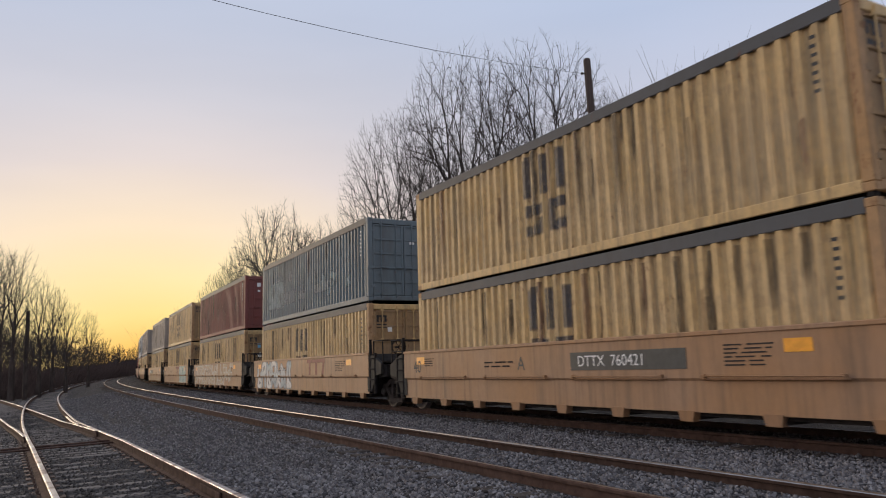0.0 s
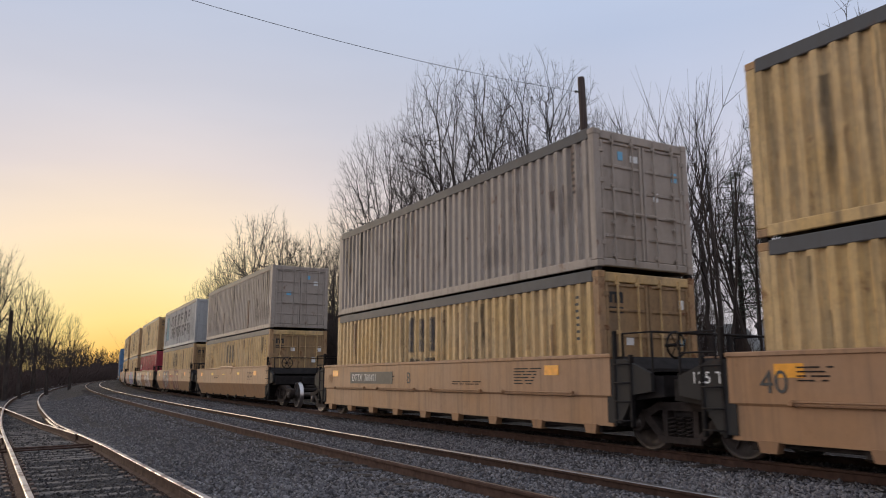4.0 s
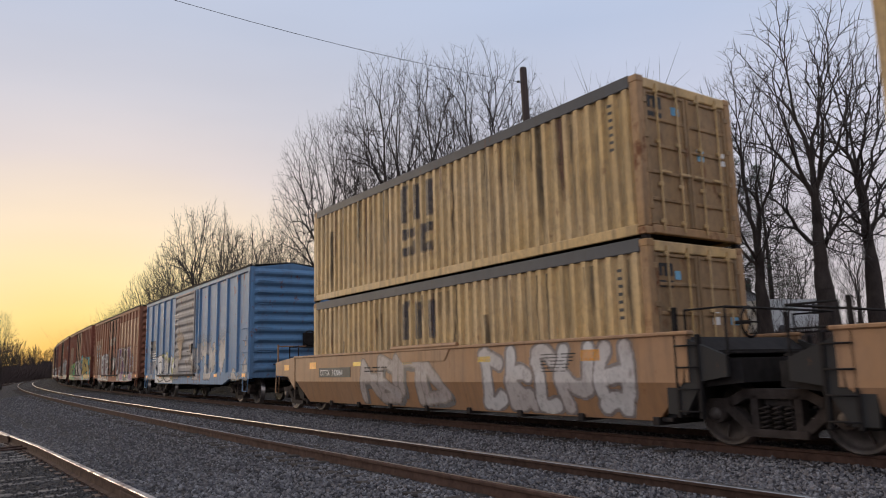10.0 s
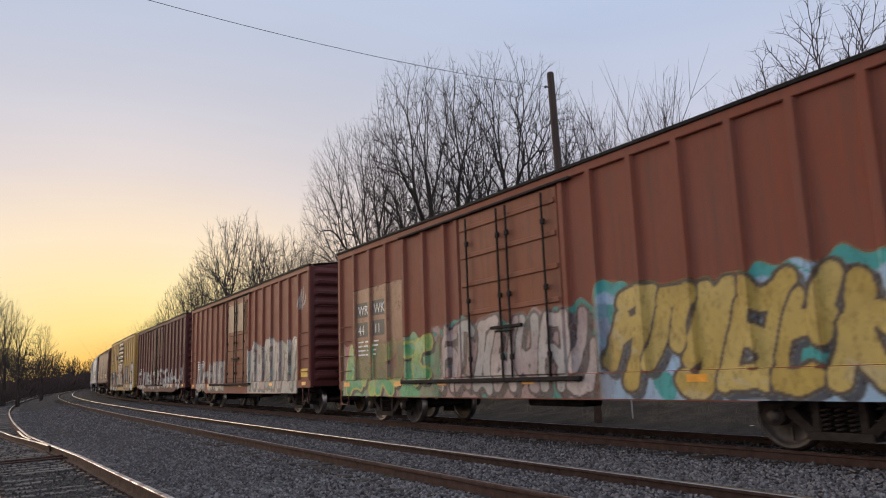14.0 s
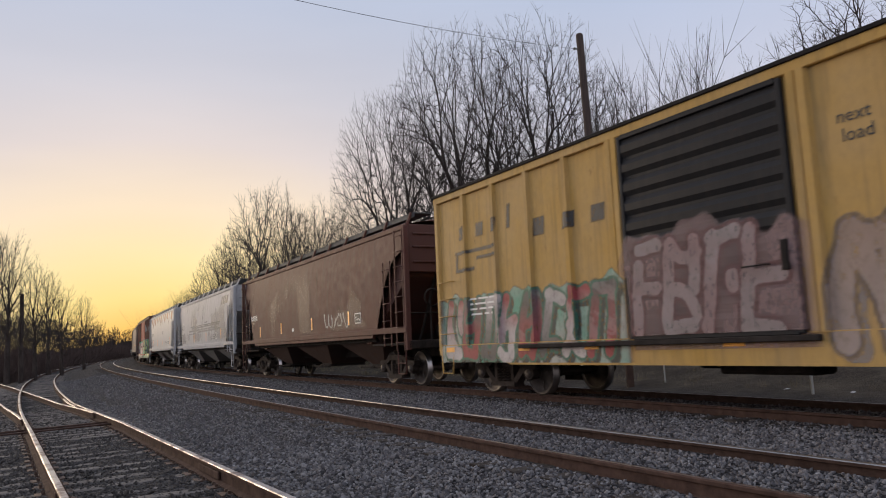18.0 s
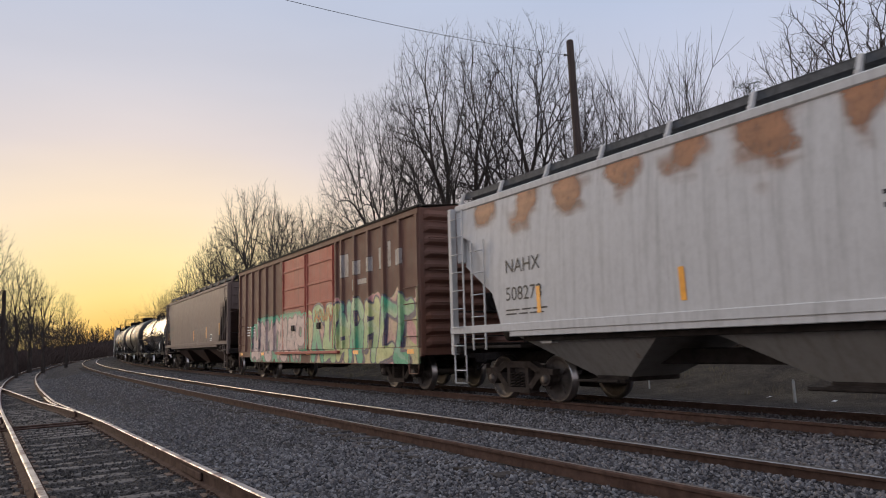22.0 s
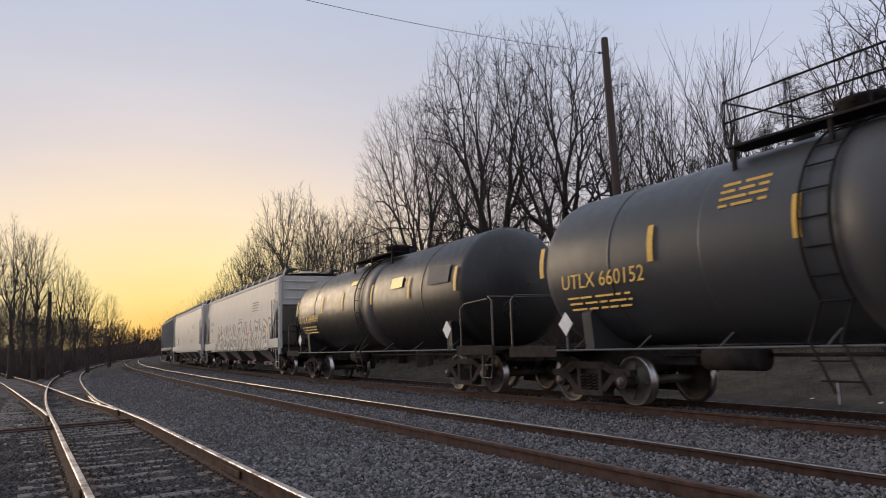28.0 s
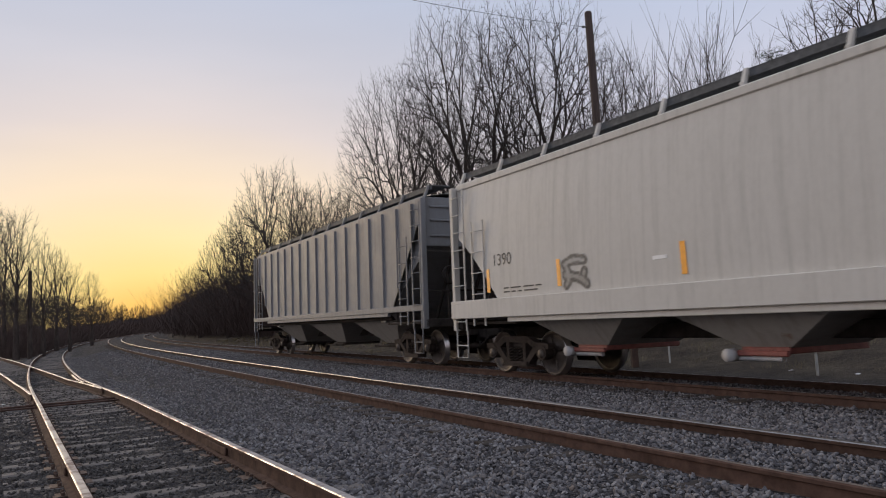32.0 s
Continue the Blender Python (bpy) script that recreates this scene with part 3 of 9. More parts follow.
M_STONE = stone_material("ballast_stone", [(0.062, 0.058, 0.062), (0.135, 0.127, 0.132), (0.090, 0.083, 0.086), (0.200, 0.190, 0.192), (0.125, 0.108, 0.103), (0.255, 0.243, 0.243), (0.150, 0.126, 0.114)])
M_STONE2 = stone_material("dirty_stone", [(0.038, 0.034, 0.032), (0.076, 0.067, 0.061), (0.053, 0.046, 0.044), (0.11, 0.098, 0.088)])
RB = [(-APART - HALF - 0.09, -APART - HALF + 0.09), (-APART + HALF - 0.09, -APART + HALF + 0.09), (-HALF - 0.09, -HALF + 0.09), (HALF - 0.09, HALF + 0.09)]
stones("ballast_stones", "loose crushed grey ballast stones", 76000, -17.0, 40.0, (0.95,), 2.6, 3, RB, mats=M_STONE, size=(0.013, 0.027))
stones("siding_stones", "dirty stones between the siding ties", 9000, -17.0, 20.0, (-0.7,), (0.68,), 4, mats=M_STONE2, size=(0.012, 0.026), sink=0.6)
stones("verge_stones", "dirty stones on the verge of the siding", 9000, -17.0, 25.0, (-3.2,), (-0.85,), 5, mats=M_STONE2, size=(0.012, 0.03), sink=0.5)

# ---- bare trees ----
M_BARK = plain("bark", (0.055, 0.043, 0.037), 0.9, 0, 0.4, 4, 0.5, (1, 1, 0.4), gloss=0.1)
M_TWIG = plain("twigs", (0.036, 0.028, 0.025), 0.9, 0, 0.3, 2, 0.0)
M_NEEDLE = plain("pine_needles", (0.030, 0.045, 0.022), 0.8, 0, 0.5, 3, 0.0)


class Limbs:
    """Grows a bare tree as tapered bars, thick limbs and fine twigs apart."""

    def __init__(self, seed):
        self.rng = random.Random(seed)
        self.sets = ([], [])

    def grow(self, p, d, length, r, level, counts, spread, rise, ratio, start=0.3):
        rng = self.rng
        n = (6, 5, 4, 2, 2)[level]
        pts, rs = [p.copy()], [r]
        d = d.normalized()
        for k in range(n):
            bend = (0.05, 0.10, 0.13, 0.16, 0.2)[level]
            d = (d + Vector((rng.gauss(0, bend), rng.gauss(0, bend), rng.gauss(0, bend * 0.6) + rise[min(level, len(rise) - 1)]))).normalized()
            p = p + d * (length / n)
            pts.append(p.copy())
            rs.append(max(0.0036, r * (1 - (0.7 if level == 0 else 0.82) * (k + 1) / n)))
        self.sets[0 if level <= 1 else 1].append((pts, rs, 6 if level == 0 else (5 if level == 1 else 3)))
        if level >= len(counts):
            return
        m = counts[level]
        turn = rng.uniform(0, 6.28)
        for i in range(m):
            t0 = start if level == 0 else 0.18
            t = t0 + (1 - t0) * ((i + rng.uniform(0.2, 0.98)) / m) ** (1.0 if level == 0 else 0.75)
            f = t * n
            j = min(n - 1, int(f))
            q = pts[j].lerp(pts[j + 1], f - j)
            rr = rs[j] + (rs[j + 1] - rs[j]) * (f - j)
            along = (pts[j + 1] - pts[j]).normalized()
            turn += 2.4 + rng.uniform(-0.5, 0.5)
            side = along.orthogonal().normalized()
            side = (Matrix.Rotation(turn, 3, along) @ side).normalized()
            lean = spread[level] * rng.uniform(0.6, 1.25)
            dd = along * math.cos(lean) + side * math.sin(lean)
            ll = length * ratio[level] * rng.uniform(0.7, 1.15) * (1.2 - 0.55 * t)
            self.grow(q, dd, ll, min(rr * 0.75, (0.019, 0.013, 0.011, 0.010)[level] * ll), level + 1, counts, spread, rise, ratio)

    def mesh(self, which, name, mat):
        V, F = [], []
        for pts, rs, n in self.sets[which]:
            base = len(V)
            ref = Vector((0.31, 0.77, 0.55))
            for i, p in enumerate(pts):
                d = (pts[min(i + 1, len(pts) - 1)] - pts[max(i - 1, 0)]).normalized()
                a = d.cross(ref).normalized()
                c = a.cross(d)
                for k in range(n):
                    w = 2 * math.pi * k / n
                    V.append(p + rs[i] * (math.cos(w) * a + math.sin(w) * c))
            for i in range(len(pts) - 1):
                for k in range(n):
                    F.append((base + i * n + k, base + i * n + (k + 1) % n, base + (i + 1) * n + (k + 1) % n, base + (i + 1) * n + k))
        return soup(name, [tuple(v) for v in V], F, mat, True)


def make_tree(seed, stems=1, counts=(9, 9, 7, 3), spread=(0.6, 0.55, 0.6, 0.6), rise=(0.02, 0.05, 0.04, 0.03), trunk=0.6, r=0.02, fan=0.2, ratio=(1.0, 0.55, 0.45, 0.5), start=0.3):
    """Meshes of one shooting bare tree, 10 m high or so: the bare stems, and the crown of twigs."""
    g = Limbs(seed)
    for k in range(stems):
        a = 2 * math.pi * k / stems + g.rng.uniform(0, 1)
        d = Vector((fan * math.cos(a), fan * math.sin(a), 1)) if stems > 1 else Vector((g.rng.gauss(0, 0.04), g.rng.gauss(0, 0.04), 1))
        g.grow(Vector((0.1 * math.cos(a), 0.1 * math.sin(a), -0.2)), d, 10 * trunk * g.rng.uniform(0.85, 1.0), 10 * r / (1 if stems == 1 else 1.4), 0, counts, spread, rise, ratio, start)
    hi = max(max(p.z for p in pts) for pts, _, _ in g.sets[1])
    return g.mesh(0, "trunk", M_BARK), g.mesh(1, "crown", M_TWIG), hi


def crown_tree(seed, tips, low, wide, stem=2.0, thick=0.0027, finest=0.0025, lobes=0.35, as_limbs=False):
    """A domed bare tree: limbs divide again and again until they reach tips spread through the crown."""
    g = Limbs(seed)
    rs = np.random.default_rng(seed)
    P = []
    while len(P) < tips:
        v = rs.normal(size=3)
        v /= np.linalg.norm(v)
        k = 1 + lobes * noise.noise(Vector(v) * 2.2 + Vector((seed, 0, 0)))
        q = v * k * rs.random() ** 0.33
        if q[2] > -0.85:
            P.append((q[0] * wide, q[1] * wide, (low + 10) / 2 + q[2] * (10 - low) / 2))
    P = np.array(P)

    def divide(p, idx, lead):
        n = len(idx)
        mid = P[idx].mean(0)
        out = mid - p * 0.8 - base * 0.2
        out = out / (np.linalg.norm(out) + 1e-6)
        if n > 3:
            reach = (P[idx] - mid) @ out
            mid = mid - out * 0.08 * (reach.max() - reach.min())
        far = np.linalg.norm(mid - p)
        f = 1.0 if n == 1 else (0.19 + 0.07 * rs.random() if n > tips * 0.12 else (0.27 + 0.09 * rs.random() if n > tips * 0.02 else 0.38 + 0.14 * rs.random()))
        q = p + (mid - p) * f
        # limbs leave along their parent's line, then turn to their own part of the crown
        bendy = (p + q) / 2 + lead * far * f * 0.05 + rs.normal(size=3) * far * f * 0.03
        bendy[2] += 0.02 * far
        ra, rb = thick * n ** 0.54 + finest, thick * (n * 0.6) ** 0.54 * 0.9 + finest * 0.6
        big = n > tips * 0.035
        if n > 3:
            g.sets[0 if big else 1].append(([Vector(p), Vector(bendy), Vector(q)], [ra, (ra + rb) / 2, rb], 6 if big else 3))
        else:
            g.sets[1].append(([Vector(p), Vector(q)], [ra, rb if n > 1 else finest * 0.5], 3))
        if n == 1:
            return
        if n <= 3:
            for i in idx:
                g.sets[1].append(([Vector(q), Vector(P[i])], [rb, finest * 0.45], 3))
            return
        d = (q - bendy) / (np.linalg.norm(q - bendy) + 1e-6)
        X = P[idx] - P[idx].mean(0)
        if n > 6:
            X = X - 0.28 * np.outer(X @ out, out)
        axis = np.linalg.svd(X, full_matrices=False)[2][0] if n > 2 else X[0] + 1e-6
        axis = axis + rs.normal(size=3) * 0.25 * np.linalg.norm(axis)
        order = idx[np.argsort(X @ axis)]
        cut = min(n - 1, max(1, int(round(n * rs.uniform(0.32, 0.68)))))
        divide(q, order[:cut], d)
        divide(q, order[cut:], d)

    base = np.array((0.0, 0.0, stem))
    rt = thick * tips ** 0.54 * 1.1
    g.sets[0].append(([Vector((0.0, 0.0, -0.2)), Vector((rs.normal() * 0.05, rs.normal() * 0.05, stem * 0.5)), Vector(base)], [rt * 1.25, rt, rt * 0.9], 8))
    divide(base, np.arange(tips), np.array((0.0, 0.0, 1.0)))
    if as_limbs:
        return g
    hi = max(max(p.z for p in pts) for pts, _, _ in g.sets[1])
    return g.mesh(0, "trunk", M_BARK), g.mesh(1, "crown", M_TWIG), hi


FORMS = {
    "vase": crown_tree(3, 8000, 1.8, 3.5, 1.9, 0.0025, 0.0020, 0.25),
    "vase2": crown_tree(4, 8000, 1.4, 3.2, 1.6, 0.0025, 0.0020, 0.25),
    "tall": crown_tree(5, 4600, 1.6, 2.7, 2.0, 0.0024, 0.0022, 0.3),
    "many": crown_tree(8, 2600, 1.0, 2.5, 0.6, 0.0024, 0.0028),
    "round": crown_tree(11, 5200, 0.4, 3.7, 0.9, 0.0034, 0.0060, 0.25),
    "round2": crown_tree(12, 5000, 0.3, 3.6, 0.7, 0.0034, 0.0060, 0.25),
    "sparse": crown_tree(21, 170, 2.0, 2.3, 1.0, 0.0055, 0.0045, 0.5),
    "shoots": make_tree(14, 5, (5, 5, 3), (0.30, 0.33, 0.4), (0.03, 0.06, 0.06), 0.8, 0.009, 0.3, (0.5, 0.5, 0.5)),
    "thin": crown_tree(17, 1700, 1.2, 1.9, 1.5, 0.0032, 0.0034),
    "thin2": crown_tree(18, 1600, 1.6, 1.7, 1.8, 0.0032, 0.0034),
}


def toward(az, dist):
    a = radians(az)
    return -math.sin(a) * dist, math.cos(a) * dist


def tree(form, az, dist, elev, label, turn=0.0, width=1.0):
    """A tree whose top stands at that elevation as seen from the camera."""
    x, y = toward(az, dist)
    z = floor_at(x, y) - 0.1
    height = EYE + dist * math.tan(radians(elev)) - z
    tr, br, hi = FORMS[form]
    ob = empty("bare_tree")
    k = height / hi
    ob.matrix_basis = pose(x, y, z, 0, 0, turn) @ Matrix.Diagonal((k * width, k * width, k, 1))
    part("trunk", tr, None, ob)
    part("crown", br, None, ob, "leafless crown of fine twigs")
    return tagged(ob, label, "tree", "bare trees along the line")


BIG = "tall bare tree with a wide leafless crown beyond the train"
for form, az, dist, el, turn, w in (("vase", 2.5, 39, 20.2, 20, 0.70), ("vase2", -3.2, 37, 24.0, 130, 0.82), ("vase", -8.4, 35, 24.4, 300, 0.80), ("tall", -0.6, 45, 18.5, 80, 0.8), ("thin", -12.4, 34, 20.8, 10, 1.1), ("tall", -15.2, 38, 19.8, 100, 0.8), ("many", -6.2, 44, 18.0, 10, 0.9)):
    tree(form, az, dist, el, BIG, turn, w)
for form, az, dist, el, turn, w in (("round", 12.4, 62, 12.7, 0, 0.78), ("round2", 9.2, 60, 11.4, 140, 0.78), ("many", 6.8, 50, 12.5, 30, 0.9), ("round2", 16.0, 84, 7.8, 70, 0.8), ("round", 14.4, 78, 9.4, 250, 0.7), ("round2", 11.0, 74, 9.6, 310, 0.8), ("round", 7.4, 66, 10.0, 40, 0.7), ("round", 18.0, 105, 5.0, 200, 0.8), ("many", 5.0, 46, 12.0, 80, 0.9)):
    tree(form, az, dist, el, "round-crowned bare tree on the bank beside the curve", turn, w)
for form, az, dist, el, turn, w in (("sparse", -16.6, 33, 20.4, 0, 1.0), ("sparse", -18.8, 31, 20.8, 90, 1.0), ("sparse", -21.2, 30, 21.8, 200, 1.0), ("shoots", -17.6, 27, 19.4, 0, 0.9), ("shoots", -21.6, 26, 22.2, 70, 0.9), ("shoots", -24.4, 28, 20.6, 160, 0.9), ("many", -20.0, 36, 15.5, 220, 0.9), ("thin", -23.0, 38, 14.8, 30, 1.0)):
    tree(form, az, dist, el, "thin bare tree with upright shoots", turn, w)
for form, az, dist, el, turn, w in (("thin", -29.0, 33, 21.5, 90, 1.2), ("thin", -33.0, 30, 25.0, 0, 1.3), ("many", -26.6, 40, 15.5, 45, 0.9), ("thin2", -36.0, 34, 21.0, 10, 1.4)):
    tree(form, az, dist, el, "bare spreading tree near the houses", turn, w)
for form, az, dist, el, turn, w in (("thin", 31.2, 68, 10.1, 0, 0.95), ("thin2", 29.8, 60, 9.2, 120, 1.0), ("thin", 28.2, 64, 7.4, 200, 1.0), ("thin", 26.6, 75, 5.6, 90, 1.0), ("thin2", 30.5, 74, 8.8, 260, 0.9), ("thin2", 25.2, 88, 4.6, 20, 1.0), ("thin", 32.6, 84, 9.6, 150, 0.9), ("thin2", 27.4, 82, 6.4, 310, 1.0)):
    tree(form, az, dist, el, "bare tree against the sunset on the bank", turn, w)


def off_tracks(x, y, gap=4.5):
    """Clear of the rails, and on the siding's side of the branch."""
    s, d = nearest_main(x, y)
    da = float(np.interp(s, side_d[:, 0], side_d[:, 1]))
    j = int(np.argmin((LEG[1] - x) ** 2 + (LEG[2] - y) ** 2))
    beside = (x - LEG[1][j]) * math.cos(LEG[3][j]) + (y - LEG[2][j]) * math.sin(LEG[3][j])
    return d > 5.0 or (d < da - gap and (beside > min(gap, 2.2) or j > 100))


def first_clear(az, gap, start=40.0):
    dist = start
    while dist < 330 and not off_tracks(*toward(az, dist), gap):
        dist += 5.0
    return dist


FAR_FORMS = [crown_tree(60 + k, 300, 1.2, 2.3 + 0.25 * k, 1.2, 0.005, 0.003, 0.4, True) for k in range(6)]


def woods(name, label, spots, seed):
    """Far trees, too many to count, as one mesh."""
    rng = random.Random(seed)
    V, F, base = [], [], 0
    for az, dist, el in spots:
        x, y = toward(az, dist)
        z = floor_at(x, y) - 0.2
        g = rng.choice(FAR_FORMS)
        turn, wide = 6.28 * rng.random(), rng.uniform(0.8, 1.2)
        ca, sa = math.cos(turn), math.sin(turn)
        hi = max(max(p.z for p in pts) for pts, _, _ in g.sets[1])
        k = (EYE + dist * math.tan(radians(el)) - z) / hi
        for sset in g.sets:
            for pts, rs, _ in sset:
                for i, p in enumerate(pts):
                    rr = max(rs[i] * k, dist * 0.00013)
                    for q in range(3):
                        w = 2 * math.pi * q / 3
                        V.append((x + (p.x * ca - p.y * sa) * k * wide + rr * math.cos(w), y + (p.x * sa + p.y * ca) * k * wide + rr * math.sin(w), z + p.z * k))
                for i in range(len(pts) - 1):
                    for q in range(3):
                        F.append((base + i * 3 + q, base + i * 3 + (q + 1) % 3, base + (i + 1) * 3 + (q + 1) % 3, base + (i + 1) * 3 + q))
                base += 3 * len(pts)
    return tagged(new(name, soup(name, V, F, M_TWIG)), label, kind="stuff")


rng = random.Random(77)
spots = []
for k in range(70):
    az = 20.3 + 12.0 * k / 69 + rng.uniform(-0.2, 0.2)
    spots.append((az, max(90.0, first_clear(az, 8.0)) + rng.uniform(8, 70), 0.9 + 0.24 * (az - 20.5) + rng.uniform(-0.3, 0.8)))
woods("far_woods", "far bare woods along the sunset horizon", spots, 6)
spots = [(rng.uniform(4, 20), 0, 0) for _ in range(60)]
spots = [(az, 48 + (az - 4) * 5.0 + rng.uniform(-4, 10), 0) for az, _, _ in spots]
spots = [(az, d, math.degrees(math.atan2(rng.uniform(4.0, 7.0), d))) for az, d, _ in spots]
woods("bank_woods", "tangled young trees on the far bank of the line", spots, 7)
spots = [(rng.uniform(-36, 4), rng.uniform(38, 60), 0) for _ in range(46)]
spots = [(az, d, math.degrees(math.atan2(rng.uniform(4.0, 9.0), d))) for az, d, _ in spots]
woods("back_woods", "thin woods behind the train", spots, 8)


def brush(name, label, places, seed, mat, per=60, tall=(1.2, 2.6), thick=0.012):
    """Tangled leafless scrub: bent canes fanning from many roots."""
    rng = random.Random(seed)
    V, F = [], []
    for x, y, *crest in places:
        z = floor_at(x, y) - 0.1
        h = max(0.8, crest[0] - z) if crest else rng.uniform(*tall)
        far = math.hypot(x, y)
        r = max(thick, far * 0.00026)
        for k in range(per):
            a, lean = rng.uniform(0, 6.28), rng.uniform(0.05, 0.9)
            p = Vector((x + rng.gauss(0, h * 0.3), y + rng.gauss(0, h * 0.3), z))
            d = Vector((math.cos(a) * lean, math.sin(a) * lean, 1)).normalized()
            base = len(V)
            L = h * rng.uniform(0.45, 1.1)
            for i in range(3):
                rr = r * (1 - 0.4 * i)
                for q in range(3):
                    w = 2.094 * q
                    V.append((p.x + rr * math.cos(w), p.y + rr * math.sin(w), p.z + rr * 0.3 * q))
                d = (d + Vector((rng.gauss(0, 0.25), rng.gauss(0, 0.25), -0.12))).normalized()
                p = p + d * L / 2
            for i in range(2):
                for q in range(3):
                    F.append((base + i * 3 + q, base + i * 3 + (q + 1) % 3, base + (i + 1) * 3 + (q + 1) % 3, base + (i + 1) * 3 + q))
    return tagged(new(name, soup(name, V, F, mat)), label, kind="stuff")


M_SCRUB = plain("scrub", (0.070, 0.050, 0.043), 0.95, 0, 0.4, 1.5, 0.0, gloss=0.1)
M_DRY = plain("dry_grass", (0.19, 0.155, 0.095), 0.95, 0, 0.4, 1.5, 0.0)
rng = random.Random(21)
pl = []
for k in range(520):
    s, d = rng.uniform(20, 150), rng.uniform(-44, -15.0)
    pl.append(tuple(float(v) for v in on(MAIN, s, d)[:2]))
pl = [q for q in pl if off_tracks(*q)]
brush("bank_scrub", "dark tangled scrub on the bank beside the siding", pl, 31, M_SCRUB, 80, (0.6, 1.6), 0.009)
pl = []
for k in range(640):
    az = rng.uniform(20.3, 38)
    dist = first_clear(az, 2.4)
    dist += rng.uniform(0, 14 + 0.25 * dist)
    el = (rng.uniform(0.1, 1.0) + 0.05 * max(0, az - 26)) * max(0.25, 0.95 + 1.1 * noise.noise(Vector((az * 0.55, 0, 0))) + 1.0 * noise.noise(Vector((az * 2.1, 7.0, 0))))
    pl.append((*toward(az, dist), EYE + dist * math.tan(radians(el))))
low = []
for k in range(2600):
    az, dist = rng.uniform(22, 34), rng.uniform(34, 130)
    x, y = toward(az, dist)
    if off_tracks(x, y, 1.9):
        low.append((x, y))
clumps = [q for q in low if noise.noise(Vector((q[0] * 0.11, q[1] * 0.11, 3.0))) > 0.12]
brush("slope_scrub", "low brown scrub and brambles on the slope beside the siding", low[:700], 38, M_SCRUB, 60, (0.4, 1.2), 0.008)
brush("slope_bushes", "ragged brown bushes on the slope beside the siding", clumps[:200], 39, M_SCRUB, 110, (0.9, 2.0), 0.008)
brush("far_thicket", "dark brown thicket below the sunset trees", pl, 36, M_SCRUB, 90, (1.4, 2.7), 0.02)
pl = []
for k in range(620):
    az = rng.uniform(4.0, 20.4)
    dist = 30.0
    while dist < 330 and nearest_main(*toward(az, dist))[1] < 8.0:
        dist += 4.0
    dist += rng.uniform(0, 8 + 0.15 * dist)
    el = float(np.interp(az, [4, 12, 16, 18.6, 20.4], [6.0, 6.0, 5.0, 3.4, 1.4])) * rng.uniform(0.4, 1.0)
    pl.append((*toward(az, dist), EYE + dist * math.tan(radians(el))))
brush("curve_thicket", "tall dark brown thicket inside the curve", pl, 37, M_SCRUB, 90, (1.4, 2.7), 0.018)
pl = []
for k in range(520):
    s, d = 8 + 200 * rng.random() ** 1.3, rng.uniform(7.5, 20)
    pl.append(tuple(float(v) for v in on(MAIN, s, d)[:2]))
brush("cutting_scrub", "brown leafless scrub along the far side of the line", pl, 32, M_SCRUB, 80, (1.8, 4.6), 0.014)
pl = []
for k in range(120):
    s, d = rng.uniform(-18, 6), rng.uniform(9, 22)
    pl.append(tuple(float(v) for v in on(MAIN, s, d)[:2]))
brush("near_scrub", "thin scrub behind the train", pl, 33, M_SCRUB, 40, (0.8, 2.2), 0.008)
pl = []
for k in range(900):
    s, d = rng.uniform(-16, 60), rng.uniform(4.0, 14)
    pl.append(tuple(float(v) for v in on(MAIN, s, d)[:2]))
brush("dry_grass", "dry winter grass on the verge", pl, 34, M_DRY, 26, (0.12, 0.42), 0.004)
pl = []
for k in range(500):
    s, d = rng.uniform(10, 80), rng.uniform(-24, -12.2)
    pl.append(tuple(float(v) for v in on(MAIN, s, d)[:2]))
pl = [q for q in pl if off_tracks(*q, 2.2)]
brush("verge_grass", "dry weeds beside the siding", pl, 35, M_DRY, 22, (0.1, 0.4), 0.004)


def pine(az, dist, elev, seed):
    """An evergreen with drooping tiers of needle sprays."""
    x, y = toward(az, dist)
    z = floor_at(x, y) - 0.1
    h = EYE + dist * math.tan(radians(elev)) - z
    rng = random.Random(seed)
    ob = empty("pine_tree")
    ob.matrix_basis = pose(x, y, z)
    b = Build()
    b.tube([(0, 0, 0), (rng.uniform(-0.1, 0.1), 0.05, h * 0.5), (0, 0, h * 0.98)], [0.17, 0.10, 0.015], 7)
    part("trunk", b, M_BARK, ob)
    V, F = [], []
    wood = Build()
    for k in range(76):
        t = 0.22 + 0.76 * (k + rng.random()) / 76
        L = h * 0.31 * (1.08 - t) * rng.uniform(0.5, 1.2) + 0.2
        a = rng.uniform(0, 6.28)
        d = Vector((math.cos(a), math.sin(a), rng.uniform(-0.15, 0.3)))
        p0 = Vector((0, 0, h * t))
        wood.tube([p0, p0 + d * L * 0.5, p0 + d * L + Vector((0, 0, -0.12 * L))], [0.025, 0.016, 0.006], 4)
        for i in range(34):
            q = p0 + d * L * rng.uniform(0.3, 1.05) + Vector((rng.gauss(0, 0.16), rng.gauss(0, 0.16), rng.gauss(0, 0.10)))
            for n in range(3):
                e = Vector((rng.gauss(0, 1), rng.gauss(0, 1), rng.gauss(0.3, 0.7))).normalized() * rng.uniform(0.12, 0.24)
                s = e.orthogonal().normalized() * 0.014
                o = len(V)
                V += [tuple(q - s), tuple(q + s), tuple(q + e)]
                F.append((o, o + 1, o + 2))
    part("bough_wood", wood, M_BARK, ob)
    me = soup("needles", V, F, M_NEEDLE)
    part("needles", me, None, ob, "dark green needle sprays")
    return tagged(ob, "dark evergreen pine among bare trees", "tree", "pines behind the line")


